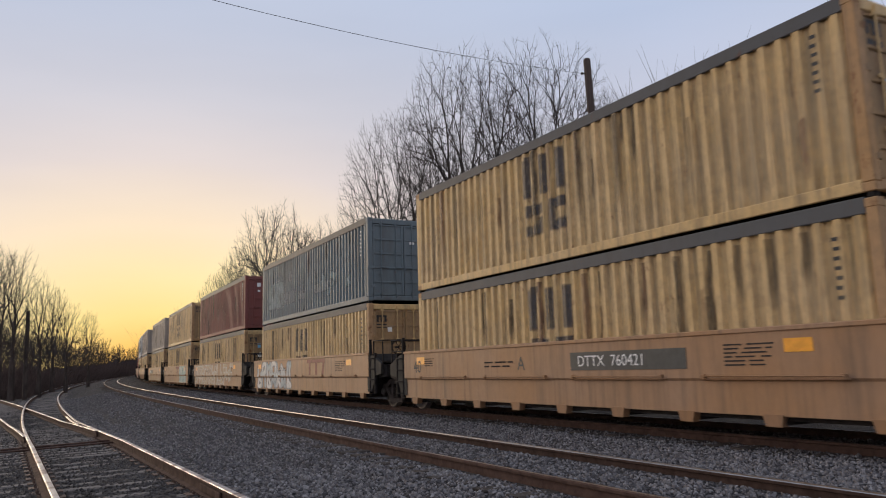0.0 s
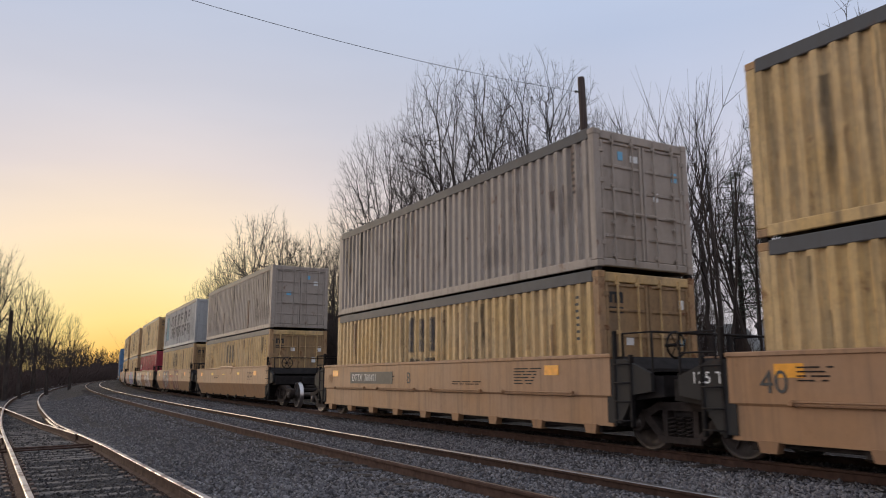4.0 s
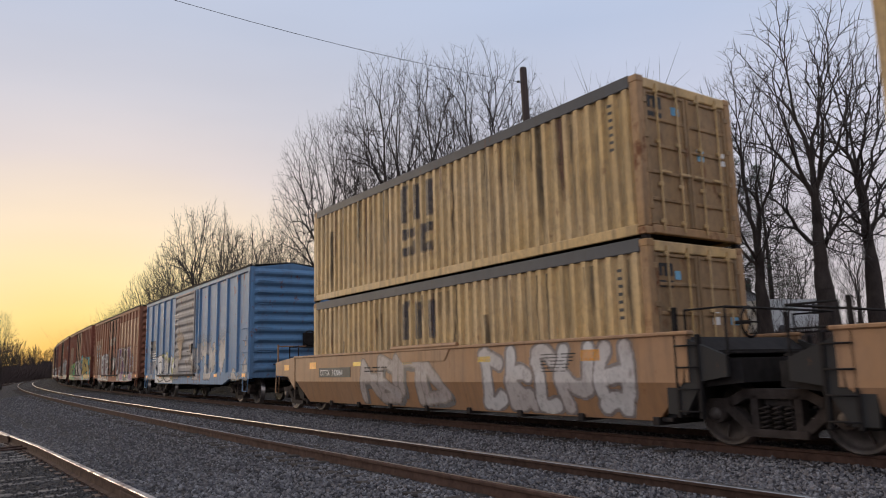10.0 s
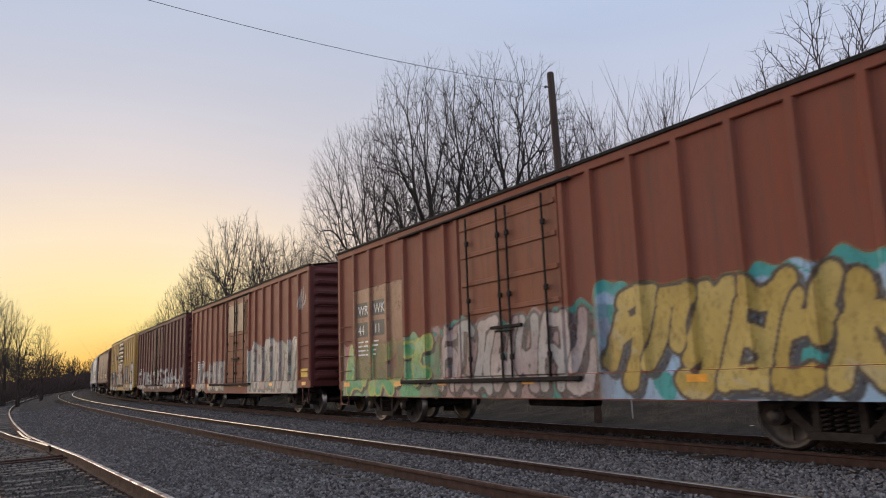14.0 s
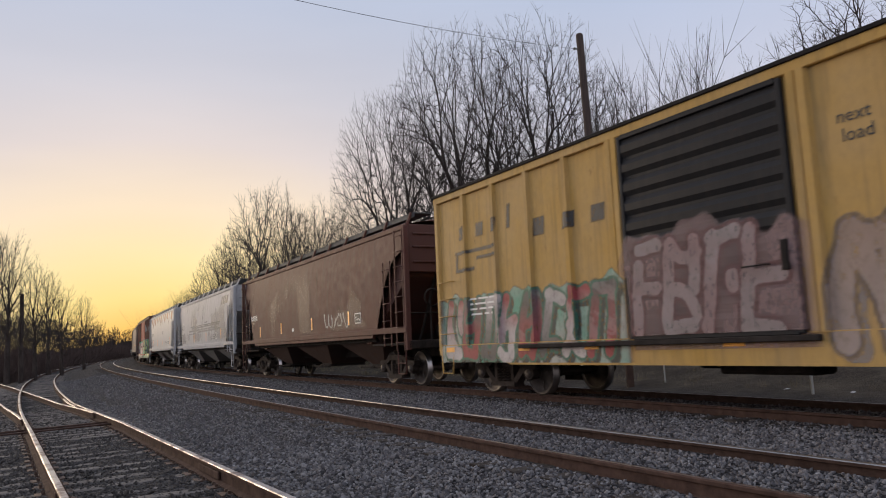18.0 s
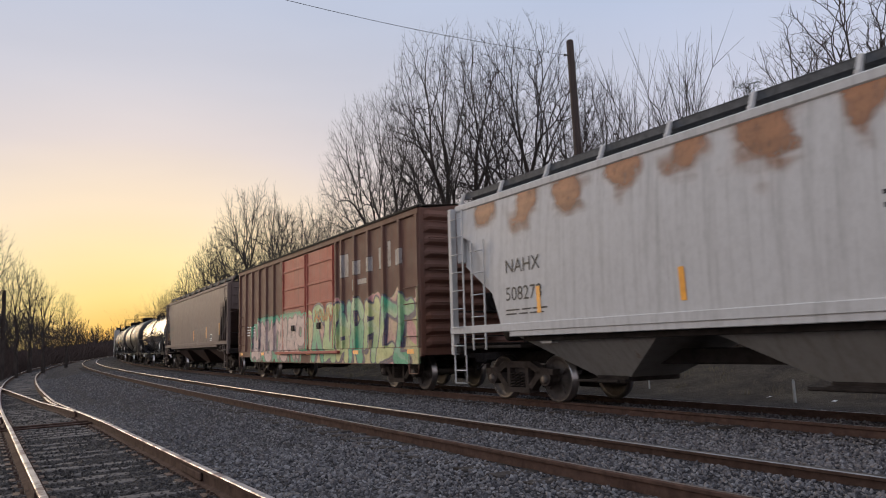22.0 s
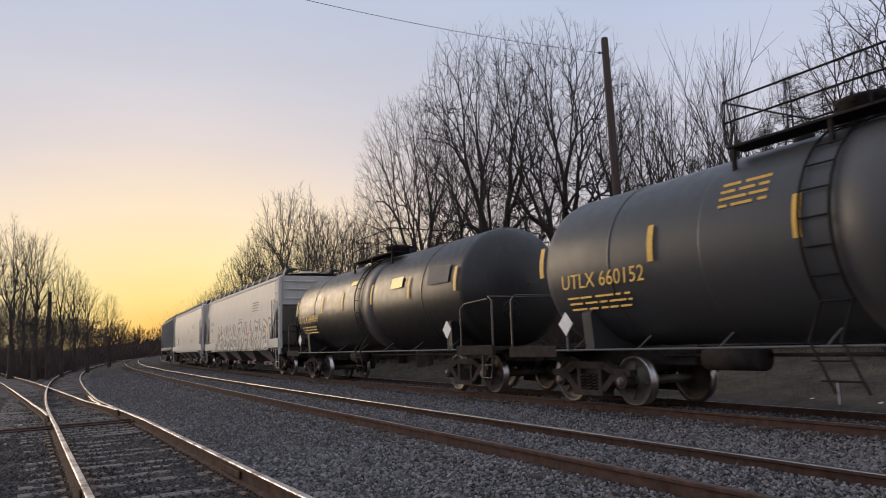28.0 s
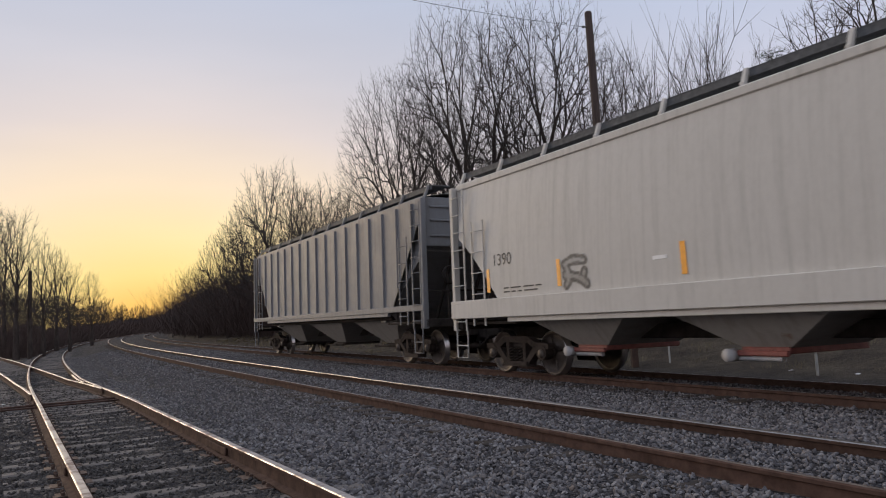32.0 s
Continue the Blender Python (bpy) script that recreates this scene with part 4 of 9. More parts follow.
for k, (az, dist, el) in enumerate(((-19.0, 40, 12.5), (-25.6, 37, 17.4), (-27.6, 40, 16.2), (-23.4, 42, 14.4), (-29.6, 46, 13.0))):
    pine(az, dist, el, 100 + k)

# ---- utility pole and its wire ----
M_BLACKWIRE = plain("wire_black", (0.02, 0.02, 0.02), 0.6, 0, 0.2, 5, 0.0)
M_WHITE_STAKE = plain("white_stake", (0.42, 0.41, 0.39), 0.7, 0, 0.15, 8, 0.1)
M_STEEL_FIT = plain("fitting_steel", (0.06, 0.055, 0.05), 0.7, 0.2, 0.3, 5, 0.1)
M_POLE = plain("weathered_pole", (0.062, 0.042, 0.034), 0.9, 0, 0.35, 3, 0.5, (4, 4, 0.3))
px_, py_ = toward(-12.85, 27.0)
pz = floor_at(px_, py_)
ptop = EYE + 27.0 * math.tan(radians(21.9))
ob = empty("utility_pole")
b = Build()
b.tube([(px_ + 0.10, py_, pz - 0.3), (px_ + 0.05, py_, pz + 5), (px_, py_, ptop - 0.06), (px_, py_, ptop)], [0.175, 0.16, 0.135, 0.11], 12)
part("pole", b, M_POLE, ob, "weathered brown timber pole")
wz = EYE + 27.0 * math.tan(radians(20.8))
b = Build()
b.tube([(px_ - 0.12, py_ - 0.05, wz), (px_ - 0.22, py_ - 0.1, wz)], 0.03, 6)
b.lathe([(-0.05, 0.02), (-0.03, 0.05), (0.02, 0.05), (0.05, 0.02)], 8, 2, (px_ - 0.24, py_ - 0.1, wz))
part("insulator", b, M_STEEL_FIT, ob)
tagged(ob, "tall weathered timber utility pole beyond the train", "utility pole")
b = Build()
ax_, ay_, az_ = px_ - 0.24, py_ - 0.1, wz
cx_, cy_, cz_ = -19.0, 8.0, 12.0
pts = []
for k in range(41):
    t = k / 40
    pts.append((ax_ + (cx_ - ax_) * t, ay_ + (cy_ - ay_) * t, az_ + (cz_ - az_) * t - 4 * t * (1 - t)))
b.tube(pts, 0.008, 5)
tagged(part("overhead_wire", b, M_BLACKWIRE), "single dark overhead wire from the pole", "wire")
# a taller dark stump among the sunset trees
x, y = toward(29.0, 60)
b = Build()
b.tube([(x, y, floor_at(x, y) - 0.2), (x, y, floor_at(x, y) + 2.0), (x + 0.05, y, EYE + 60 * math.tan(radians(4.5)))], [0.17, 0.15, 0.13], 9)
b.tube([(x, y, floor_at(x, y) + 2.5), (x + 0.6, y, floor_at(x, y) + 3.6)], [0.07, 0.03], 6)
tagged(part("dead_trunk", b, M_BARK), "broken dead trunk on the bank", "tree stump")

# ---- things on the far verge ----
def post(az, dist, h, r, mat, label, cat):
    x, y = toward(az, dist)
    z = floor_at(x, y)
    b = Build()
    b.prism([(x - r, y - r), (x + r, y - r), (x + r, y + r), (x - r, y + r)], 2, z - 0.1, z + h)
    b.prism([(x - r * 0.7, y - r * 0.7), (x + r * 0.7, y - r * 0.7), (x + r * 0.7, y + r * 0.7), (x - r * 0.7, y + r * 0.7)], 2, z + h, z + h + 0.03)
    return tagged(part(cat.replace(" ", "_"), b, mat), label, cat)


M_RUSTPOST = plain("rusty_post", (0.085, 0.048, 0.034), 0.85, 0.1, 0.4, 5, 0.3)
post(-14.4, 21.0, 1.25, 0.085, M_RUSTPOST, "squat rusty steel post on the far verge", "steel post")
post(-16.9, 21.2, 0.5, 0.018, M_WHITE_STAKE, "thin white marker stake on the far verge", "marker stake")
post(-26.6, 17.6, 0.45, 0.022, M_WHITE_STAKE, "white marker stake leaning in dry grass", "marker stake")
M_LITTER = plain("pale_litter", (0.62, 0.60, 0.57), 0.7, 0, 0.2, 8, 0.2)
rng = random.Random(9)
for az, dist in ((-22.8, 17.3), (-23.6, 17.1), (-29.0, 17.6), (-25.0, 18.5), (-21.0, 17.6), (-0.4, 14.6), (3.8, 11.4), (30.5, 20.0), (31.4, 15.0), (29.6, 26.0)):
    x, y = toward(az, dist)
    z = floor_at(x, y)
    b = Build()
    n = 7
    w = 0.035 if dist < 16 else 0.07
    ring = [(x + w * rng.uniform(0.6, 1.2) * math.cos(6.28 * k / n), y + w * rng.uniform(0.6, 1.2) * math.sin(6.28 * k / n), z + rng.uniform(0.0, 0.03)) for k in range(n)]
    b.add(ring + [(x, y, z + w * 0.45)], [(k, (k + 1) % n, n) for k in range(n)])
    b.add(ring, [tuple(range(n))[::-1]])
    tagged(part("litter", b, M_LITTER), "crumpled pale scrap lying by the track", "litter", "pale scraps")

# ---- houses and a van beyond the trees ----
M_SIDING = plain("house_siding", (0.30, 0.30, 0.31), 0.8, 0, 0.15, 3, 0.1, (0.3, 0.3, 6))
M_SHINGLE = plain("dark_shingle", (0.05, 0.045, 0.045), 0.9, 0, 0.3, 6, 0.4)
M_TRIM = plain("white_trim", (0.62, 0.62, 0.60), 0.6, 0, 0.1, 5, 0.05)
gl, ntg, pg = tree_of("window_glass")
pg.inputs["Base Color"].default_value = (0.02, 0.025, 0.03, 1)
pg.inputs["Roughness"].default_value = 0.06


def house(az, dist, w, dpt, hw, hr, turn, label, wall):
    x, y = toward(az, dist)
    z = floor_at(x, y)
    ob = empty("house")
    ob.matrix_basis = pose(x, y, z, 0, 0, turn)
    b = Build()
    b.prism([(-w / 2, -0.5), (w / 2, -0.5), (w / 2, hw), (0, hw + hr), (-w / 2, hw)], 1, -dpt / 2, dpt / 2)
    part("wall", b, wall, ob)
    for s in (-1, 1):
        b = Build()
        k = hr / (w / 2)
        b.prism([(0, hw + hr + 0.02), (s * (w / 2 + 0.35), hw - 0.35 * k + 0.02), (s * (w / 2 + 0.35), hw - 0.35 * k + 0.16), (0, hw + hr + 0.18)], 1, -dpt / 2 - 0.35, dpt / 2 + 0.35)
        part("roof", b, M_SHINGLE, ob, "dark shingle roof slope")
    for wx in (-w * 0.28, w * 0.22):
        b = Build()
        for a0, a1, c0, c1 in ((-0.55, 0.55, 0.9, 1.0), (-0.55, 0.55, 2.1, 2.2), (-0.55, -0.45, 1.0, 2.1), (0.45, 0.55, 1.0, 2.1), (-0.45, 0.45, 1.52, 1.58)):
            b.box(wx + a0, wx + a1, -dpt / 2 - 0.05, -dpt / 2 + 0.02, c0, c1, 0.008)
        wd = part("window", b, M_TRIM, ob, "white-framed window")
        part("pane", Build().box(wx - 0.45, wx + 0.45, -dpt / 2 - 0.02, -dpt / 2 - 0.008, 1.0, 2.1), gl, wd)
    b = Build().box(w * 0.18, w * 0.18 + 0.6, 0.5, 1.1, hw + hr * 0.4, hw + hr + 0.5, 0.03)
    part("chimney", b, M_RUST, ob)
    return tagged(ob, label, "house")


house(-27.0, 74, 6.2, 9, 2.7, 2.2, -27, "grey gabled house with a dark roof beyond the trees", M_SIDING)
house(-18.0, 70, 6, 8, 2.6, 2.0, -18, "pale low house glimpsed through the trees", M_TRIM)


def van(az, dist, turn):
    x, y = toward(az, dist)
    z = floor_at(x, y)
    ob = empty("van")
    ob.matrix_basis = pose(x, y, z, 0, 0, turn)
    b = Build()
    b.prism([(-2.4, 0.35), (2.4, 0.35), (2.45, 0.9), (2.2, 1.15), (1.6, 1.9), (1.3, 2.0), (-2.35, 2.0), (-2.45, 0.6)], 1, -0.95, 0.95)
    part("body", b, M_TRIM, ob, "white painted van body")
    part("windscreen", Build().prism([(2.16, 1.17), (1.62, 1.86), (1.64, 1.88), (2.19, 1.19)], 1, -0.8, 0.8), gl, ob)
    for s in (-1, 1):
        part("side_window", Build().box(0.9, 1.7, s * 0.955, s * 0.965, 1.2, 1.75), gl, ob)
        for wx in (-1.5, 1.5):
            b = Build().lathe([(s * 0.75, 0.0), (s * 0.75, 0.3), (s * 0.78, 0.34), (s * 0.95, 0.34), (s * 0.97, 0.3), (s * 0.97, 0.0)], 16, 1, (wx, 0, 0.34))
            part("wheel", b, M_BLACKWIRE, ob)
    return tagged(ob, "white van parked beyond the trees", "van")


van(-30.4, 44, 20)
van(-21.4, 48, -15)

# ---- paints and steels of the train ----
M_STEEL = plain("dark_steel", (0.019, 0.016, 0.015), 0.8, 0, 0.45, 5, 0.2, gloss=0.15)
M_GRIME = plain("grimy_underframe", (0.034, 0.028, 0.025), 0.9, 0, 0.5, 4, 0.3, gloss=0.12)
M_TRUCK = plain("truck_casting", (0.044, 0.034, 0.029), 0.9, 0, 0.45, 6, 0.3, gloss=0.12)
M_WHEEL = plain("wheel_steel", (0.10, 0.082, 0.07), 0.6, 0.5, 0.35, 6, 0.15)
M_TREAD = plain("wheel_tread", (0.45, 0.42, 0.40), 0.3, 1.0, 0.2, 4, 0.03)
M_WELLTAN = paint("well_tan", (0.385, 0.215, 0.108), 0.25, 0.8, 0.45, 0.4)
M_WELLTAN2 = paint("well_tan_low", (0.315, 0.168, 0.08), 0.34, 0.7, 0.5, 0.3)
M_WELLGREY = paint("well_grey_end", (0.034, 0.032, 0.030), 0.35, 0.3, 0.7, dirt=(0.05, 0.04, 0.032), gloss=0.15)
M_ORANGE = plain("reflective_orange", (0.85, 0.36, 0.03), 0.4, 0, 0.15, 9, 0.02)
M_YELLOW = plain("reflective_yellow", (0.85, 0.55, 0.06), 0.4, 0, 0.15, 9, 0.02)
M_WHITE = plain("stencil_white", (0.75, 0.74, 0.71), 0.6, 0, 0.12, 9, 0.02)
M_BLACK = plain("stencil_black", (0.02, 0.02, 0.022), 0.6, 0, 0.2, 9, 0.02)
M_PLATE = plain("faded_panel", (0.045, 0.047, 0.045), 0.6, 0, 0.3, 9, 0.05)
M_GOLD = plain("stencil_gold", (0.72, 0.42, 0.06), 0.55, 0, 0.15, 9, 0.02)
M_CYAN = plain("label_blue", (0.16, 0.42, 0.62), 0.5, 0, 0.1, 9, 0.0)
M_TOPRAIL = paint("container_rail_grey", (0.105, 0.105, 0.106), 0.35, 0.5, 0.55)
M_DARKGAP = plain("shadowed_interior", (0.025, 0.023, 0.022), 0.9, 0, 0.4, 5, 0.2)


def decal_material():
    """Spray paint and stencils: colour and coverage come with the sheet's own points, worn by fine noise."""
    m, nt, p = tree_of("spray_paint")
    at = nt.nodes.new("ShaderNodeAttribute")
    at.attribute_name = "ink"
    cov = nt.nodes.new("ShaderNodeAttribute")
    cov.attribute_name = "cover"
    wear = ramp(nt, link_noise(nt, 11, 8, (1, 1, 0.6), 0.7), [(0.24, grey(0.45)), (0.5, grey(1))])
    tone = ramp(nt, link_noise(nt, 2.0, 6), [(0.3, grey(0.8)), (0.7, grey(1.1))])
    nt.links.new(mix(nt, 1.0, at.outputs["Color"], tone, "MULTIPLY"), p.inputs["Base Color"])
    p.inputs["Roughness"].default_value = 0.55
    tr = nt.nodes.new("ShaderNodeBsdfTransparent")
    mx = nt.nodes.new("ShaderNodeMixShader")
    mu = nt.nodes.new("ShaderNodeMath")
    mu.operation = "MULTIPLY"
    nt.links.new(cov.outputs["Fac"], mu.inputs[0])
    nt.links.new(wear, mu.inputs[1])
    nt.links.new(mu.outputs[0], mx.inputs[0])
    nt.links.new(tr.outputs[0], mx.inputs[1])
    nt.links.new(p.outputs[0], mx.inputs[2])
    nt.links.new(mx.outputs[0], nt.nodes["Material Output"].inputs[0])
    return m


M_DECAL = decal_material()


def decal(name, parent, y0, y1, z0, z1, fn, surf, step=0.035, label="", kind=""):
    """A thin layer of paint on a car's side: fn gives colour and coverage at (distance to the right, height)."""
    ny, nz = max(2, int((y1 - y0) / step) + 1), max(2, int((z1 - z0) / step) + 1)
    Y, Z = np.meshgrid(np.linspace(y0, y1, ny), np.linspace(z0, z1, nz))
    rgb, cover = fn(-Y, Z)
    X = surf(Y, Z) - 0.006
    ids = np.arange(ny * nz).reshape(nz, ny)
    q = np.stack([ids[:-1, 1:], ids[:-1, :-1], ids[1:, :-1], ids[1:, 1:]], -1).reshape(-1, 4)
    keep = cover.ravel()[q].max(1) > 0.03
    q = q[keep]
    if not len(q):
        return None
    used, inv = np.unique(q, return_inverse=True)
    V = np.stack([X.ravel(), Y.ravel(), Z.ravel()], 1)[used]
    me = soup(name, V, inv.reshape(-1, 4), M_DECAL)
    ink = me.attributes.new("ink", "FLOAT_COLOR", "POINT")
    col = np.ones((len(used), 4), np.float32)
    col[:, :3] = rgb.reshape(-1, 3)[used]
    ink.data.foreach_set("color", col.ravel())
    cv = me.attributes.new("cover", "FLOAT", "POINT")
    cv.data.foreach_set("value", cover.ravel()[used].astype(np.float32))
    ob = new(name, me)
    ob.parent = parent
    if label:
        tagged(ob, label, kind=kind)
    return ob


def seg_dist(U, Z, a, b):
    dx, dz = b[0] - a[0], b[1] - a[1]
    t = np.clip(((U - a[0]) * dx + (Z - a[1]) * dz) / (dx * dx + dz * dz + 1e-9), 0, 1)
    return np.hypot(U - a[0] - t * dx, Z - a[1] - t * dz)


def smooth_step(x, a, b):
    t = np.clip((x - a) / (b - a), 0, 1)
    return t * t * (3 - 2 * t)


def wobble(U, Z, k, seed):
    return np.sin(U * k + seed) * np.cos(Z * k * 1.3 + seed * 2.1) + 0.5 * np.sin(U * k * 2.3 + Z * k * 1.7 + seed * 0.7)


def scrawl(u0, u1, z0, z1, n, fills, line, cloud=None, seed=1, thick=0.16, edge=0.045, strength=1.0, lean=0.15, depth=None, ground=None, rim=None, bend=1.0):
    """Spray-can forms: a row of fat interlocked bent strokes with a painted edge and a painted depth, on a cloud or a full ground of colour."""
    rng = random.Random(seed)
    if n > 2:
        n, thick, edge = int(round(n * 1.35)), thick * 0.92, edge * 0.85
    w, h = (u1 - u0) / n, z1 - z0
    forms = []
    for i in range(n):
        tilt = lean * h + rng.uniform(-0.12, 0.12) * w

        def pt(a, b):
            return (u0 + w * (i + a) + tilt * (b - 0.5), z0 + h * b)
        a0, a1 = rng.uniform(0.10, 0.25), rng.uniform(0.72, 0.92)
        form = [(a0, rng.choice((0.0, 0.0, 0.25)), a0 + rng.uniform(-0.06, 0.1), rng.choice((1.0, 1.0, 0.8)))]
        if rng.random() < 0.7:
            form.append((a1, rng.choice((0.0, 0.0, 0.45)), a1 + rng.uniform(-0.1, 0.06), rng.choice((1.0, 1.0, 0.55))))
        for b0 in rng.sample((0.02, 0.5, 0.98), rng.choice((1, 2, 2))):
            form.append((a0, b0, a1, min(1.05, max(-0.05, b0 + rng.uniform(-0.18, 0.18)))))
        if rng.random() < 0.35:
            form.append((a0, rng.choice((0.45, 0.9)), a1 + 0.1, rng.choice((0.0, 0.15))))
        if thick < 0.06:
            # a thin quick hand: one looping line
            ph, k1, k2 = rng.uniform(0, 6.28), rng.uniform(4.5, 8), rng.uniform(2.5, 5)
            line_pts = [(0.5 + 0.75 * (q / 14 - 0.5) + 0.28 * math.sin(ph + k1 * q / 14), 0.5 + rng.uniform(0.3, 0.55) * math.sin(ph * 2 + k2 * q / 10)) for q in range(15)]
            form = [(*line_pts[q], *line_pts[q + 1]) for q in range(14)]
        else:
            bent = []
            for a, c, d, e in form:
                k = bend * rng.choice((0.0, -0.28, 0.28, rng.uniform(-0.4, 0.4)))
                mx, mz = (a + d) / 2 - (e - c) * k, (c + e) / 2 + (d - a) * k
                line_pts = [((1 - q) ** 2 * a + 2 * q * (1 - q) * mx + q * q * d, (1 - q) ** 2 * c + 2 * q * (1 - q) * mz + q * q * e) for q in (0, 0.25, 0.5, 0.75, 1)]
                bent += [(*line_pts[q], *line_pts[q + 1]) for q in range(4)]
            form = bent
        forms.append([(pt(a, c), pt(d, e)) for a, c, d, e in form])
    fills = [np.array(f) for f in fills]

    def fn(U, Z):
        D = np.full((n,) + U.shape, 9.0)
        for i, form in enumerate(forms):
            for a, c in form:
                D[i] = np.minimum(D[i], seg_dist(U, Z, a, c) + 0.012 * wobble(U, Z, 7, i))
        who = D.argmin(0)
        two = np.sort(D, 0)[:2] if n > 1 else np.stack([D[0], np.full(U.shape, 9.0)])
        d = two[0]
        t = np.clip((Z - z0) / h + 0.12 * wobble(U, Z, 4, seed), 0, 1)
        rgb = np.zeros(U.shape + (3,))
        for i in range(n):
            m = who == i
            f1, f2 = fills[i % len(fills)], fills[(i + 1) % len(fills)]
            rgb[m] = f1 * (1 - t[m, None] ** 1.5) + f2 * t[m, None] ** 1.5
        glint = smooth_step(fbm(U * 0.6 + Z, Z, 2.2, seed), 0.60, 0.66)[..., None] * 0.35
        rgb = rgb * (1 - glint) + (rgb * 0.5 + 0.3) * glint
        cover = 1 - smooth_step(d, thick, thick + 0.025)
        e = 1 - smooth_step(abs(d - thick), edge * 0.55, edge)
        seam = (1 - smooth_step(two[1] - d, edge * 0.7, edge * 1.3)) * (d < thick)
        e = np.maximum(e, seam)[..., None]
        rgb = rgb * (1 - e) + np.array(line) * e
        cover = np.maximum(cover, e[..., 0])
        if depth is not None and thick > 0.06:
            S = np.full(U.shape, 9.0)
            for form in forms:
                for a, c in form:
                    for q in (0.5, 1.0):
                        S = np.minimum(S, seg_dist(U - 0.11 * q, Z + 0.09 * q, a, c))
            low = (1 - smooth_step(S, thick, thick + 0.02)) * (1 - cover)
            rgb = rgb * (1 - low[..., None]) + np.array(depth) * low[..., None]
            cover = np.maximum(cover, low * 0.95)
        if ground is not None:
            crest = z1 + 0.10 + 0.16 * wobble(U, Z * 0.2, 1.9, seed) + 0.12 * wobble(U, Z * 0.2, 4.7, seed + 3)
            g = 1 - smooth_step(Z, crest, crest + 0.06)
            mixf = np.clip(fbm(U, Z, 1.1, seed + 5) * 2.4 - 0.7, 0, 1)[..., None]
            gcol = np.array(ground[0]) * (1 - mixf) + np.array(ground[1]) * mixf
            if rim is not None:
                edge_band = smooth_step(Z, crest - 0.2 - 0.1 * wobble(U, Z, 3, seed), crest - 0.14)[..., None]
                gcol = gcol * (1 - edge_band) + np.array(rim) * edge_band
            gcov = g * (1 - cover) * smooth_step(U, u0 - 0.4, u0 - 0.2) * (1 - smooth_step(U, u1 + 0.2, u1 + 0.4))
            rgb = rgb * (1 - gcov[..., None]) + gcol * gcov[..., None]
            cover = np.maximum(cover, gcov * 0.97)
            return rgb, cover * strength
        if cloud is not None:
            c = 1 - smooth_step(d + 0.10 * wobble(U, Z, 2.1, seed), thick + 0.20, thick + 0.26)
            out = (d > thick + edge) & (cover < 0.5)
            rgb[out] = np.array(cloud)
            cover = np.maximum(cover, c * 0.94)
        fadeout = smooth_step(Z, z0 - 0.45, z0 - 0.2) * (1 - smooth_step(Z, z1 + 0.2, z1 + 0.45))
        return rgb, cover * strength * fadeout
    return fn


def ring_form(u, z, ru, rz, fill, line):
    """One fat ring of spray paint with a dark edge."""
    def fn(U, Z):
        d = abs(np.hypot((U - u) / ru, (Z - z) / rz) - 1) * ru + 0.015 * wobble(U, Z, 5, u)
        cover = 1 - smooth_step(d, 0.30, 0.33)
        e = smooth_step(d, 0.20, 0.24)[..., None]
        rgb = np.array(fill) * (0.8 + 0.4 * fbm(U, Z, 2.0, u)[..., None])
        return rgb * (1 - e) + np.array(line) * e, cover * 0.9
    return fn


def upright_runs(seed, count, color=(0.075, 0.055, 0.032), span=(-5.7, 5.7), z0=0.2, z1=2.42):
    """Dark upright runs of grease, and dented ribs' shade put into the colour, each with its own length and width."""
    rng = random.Random(seed)
    runs = [(rng.uniform(*span), rng.choice((rng.uniform(0.015, 0.03), rng.uniform(0.03, 0.11))), rng.choice((z1, z1, rng.uniform(0.9, z1))), rng.uniform(0.5, 2.4), rng.uniform(0.3, 0.8)) for _ in range(count)]

    def fn(U, Z):
        cover = np.zeros(U.shape)
        for u, w, top, drop, k in runs:
            near = np.where(abs(U[0] - u) < w + 0.04)[0]
            if not len(near):
                continue
            win = (slice(None), slice(near[0], near[-1] + 1))
            A, B = U[win], Z[win]
            uu = abs(A - u + 0.015 * wobble(A, B, 5, u))
            f = np.clip((top - B) / drop, 0, 1)
            c = (1 - smooth_step(uu, w * 0.3, w)) * (B < top) * (1 - smooth_step(f, 0.55, 1.0)) * k
            cover[win] = np.maximum(cover[win], c)
        return np.zeros(U.shape + (3,)) + np.array(color), cover
    return fn


def blocks(rects, color, strength=0.9):
    """Plain bars: (u0, u1, z0, z1, slant)."""
    def fn(U, Z):
        cover = np.zeros(U.shape)
        for u0, u1, z0, z1, sl in rects:
            uu = U - sl * (Z - z0)
            c = np.minimum(np.minimum(uu - u0, u1 - uu), np.minimum(Z - z0, z1 - Z))
            cover = np.maximum(cover, smooth_step(c, -0.015, 0.015))
        rgb = np.zeros(U.shape + (3,)) + np.array(color)
        return rgb, cover * strength
    return fn


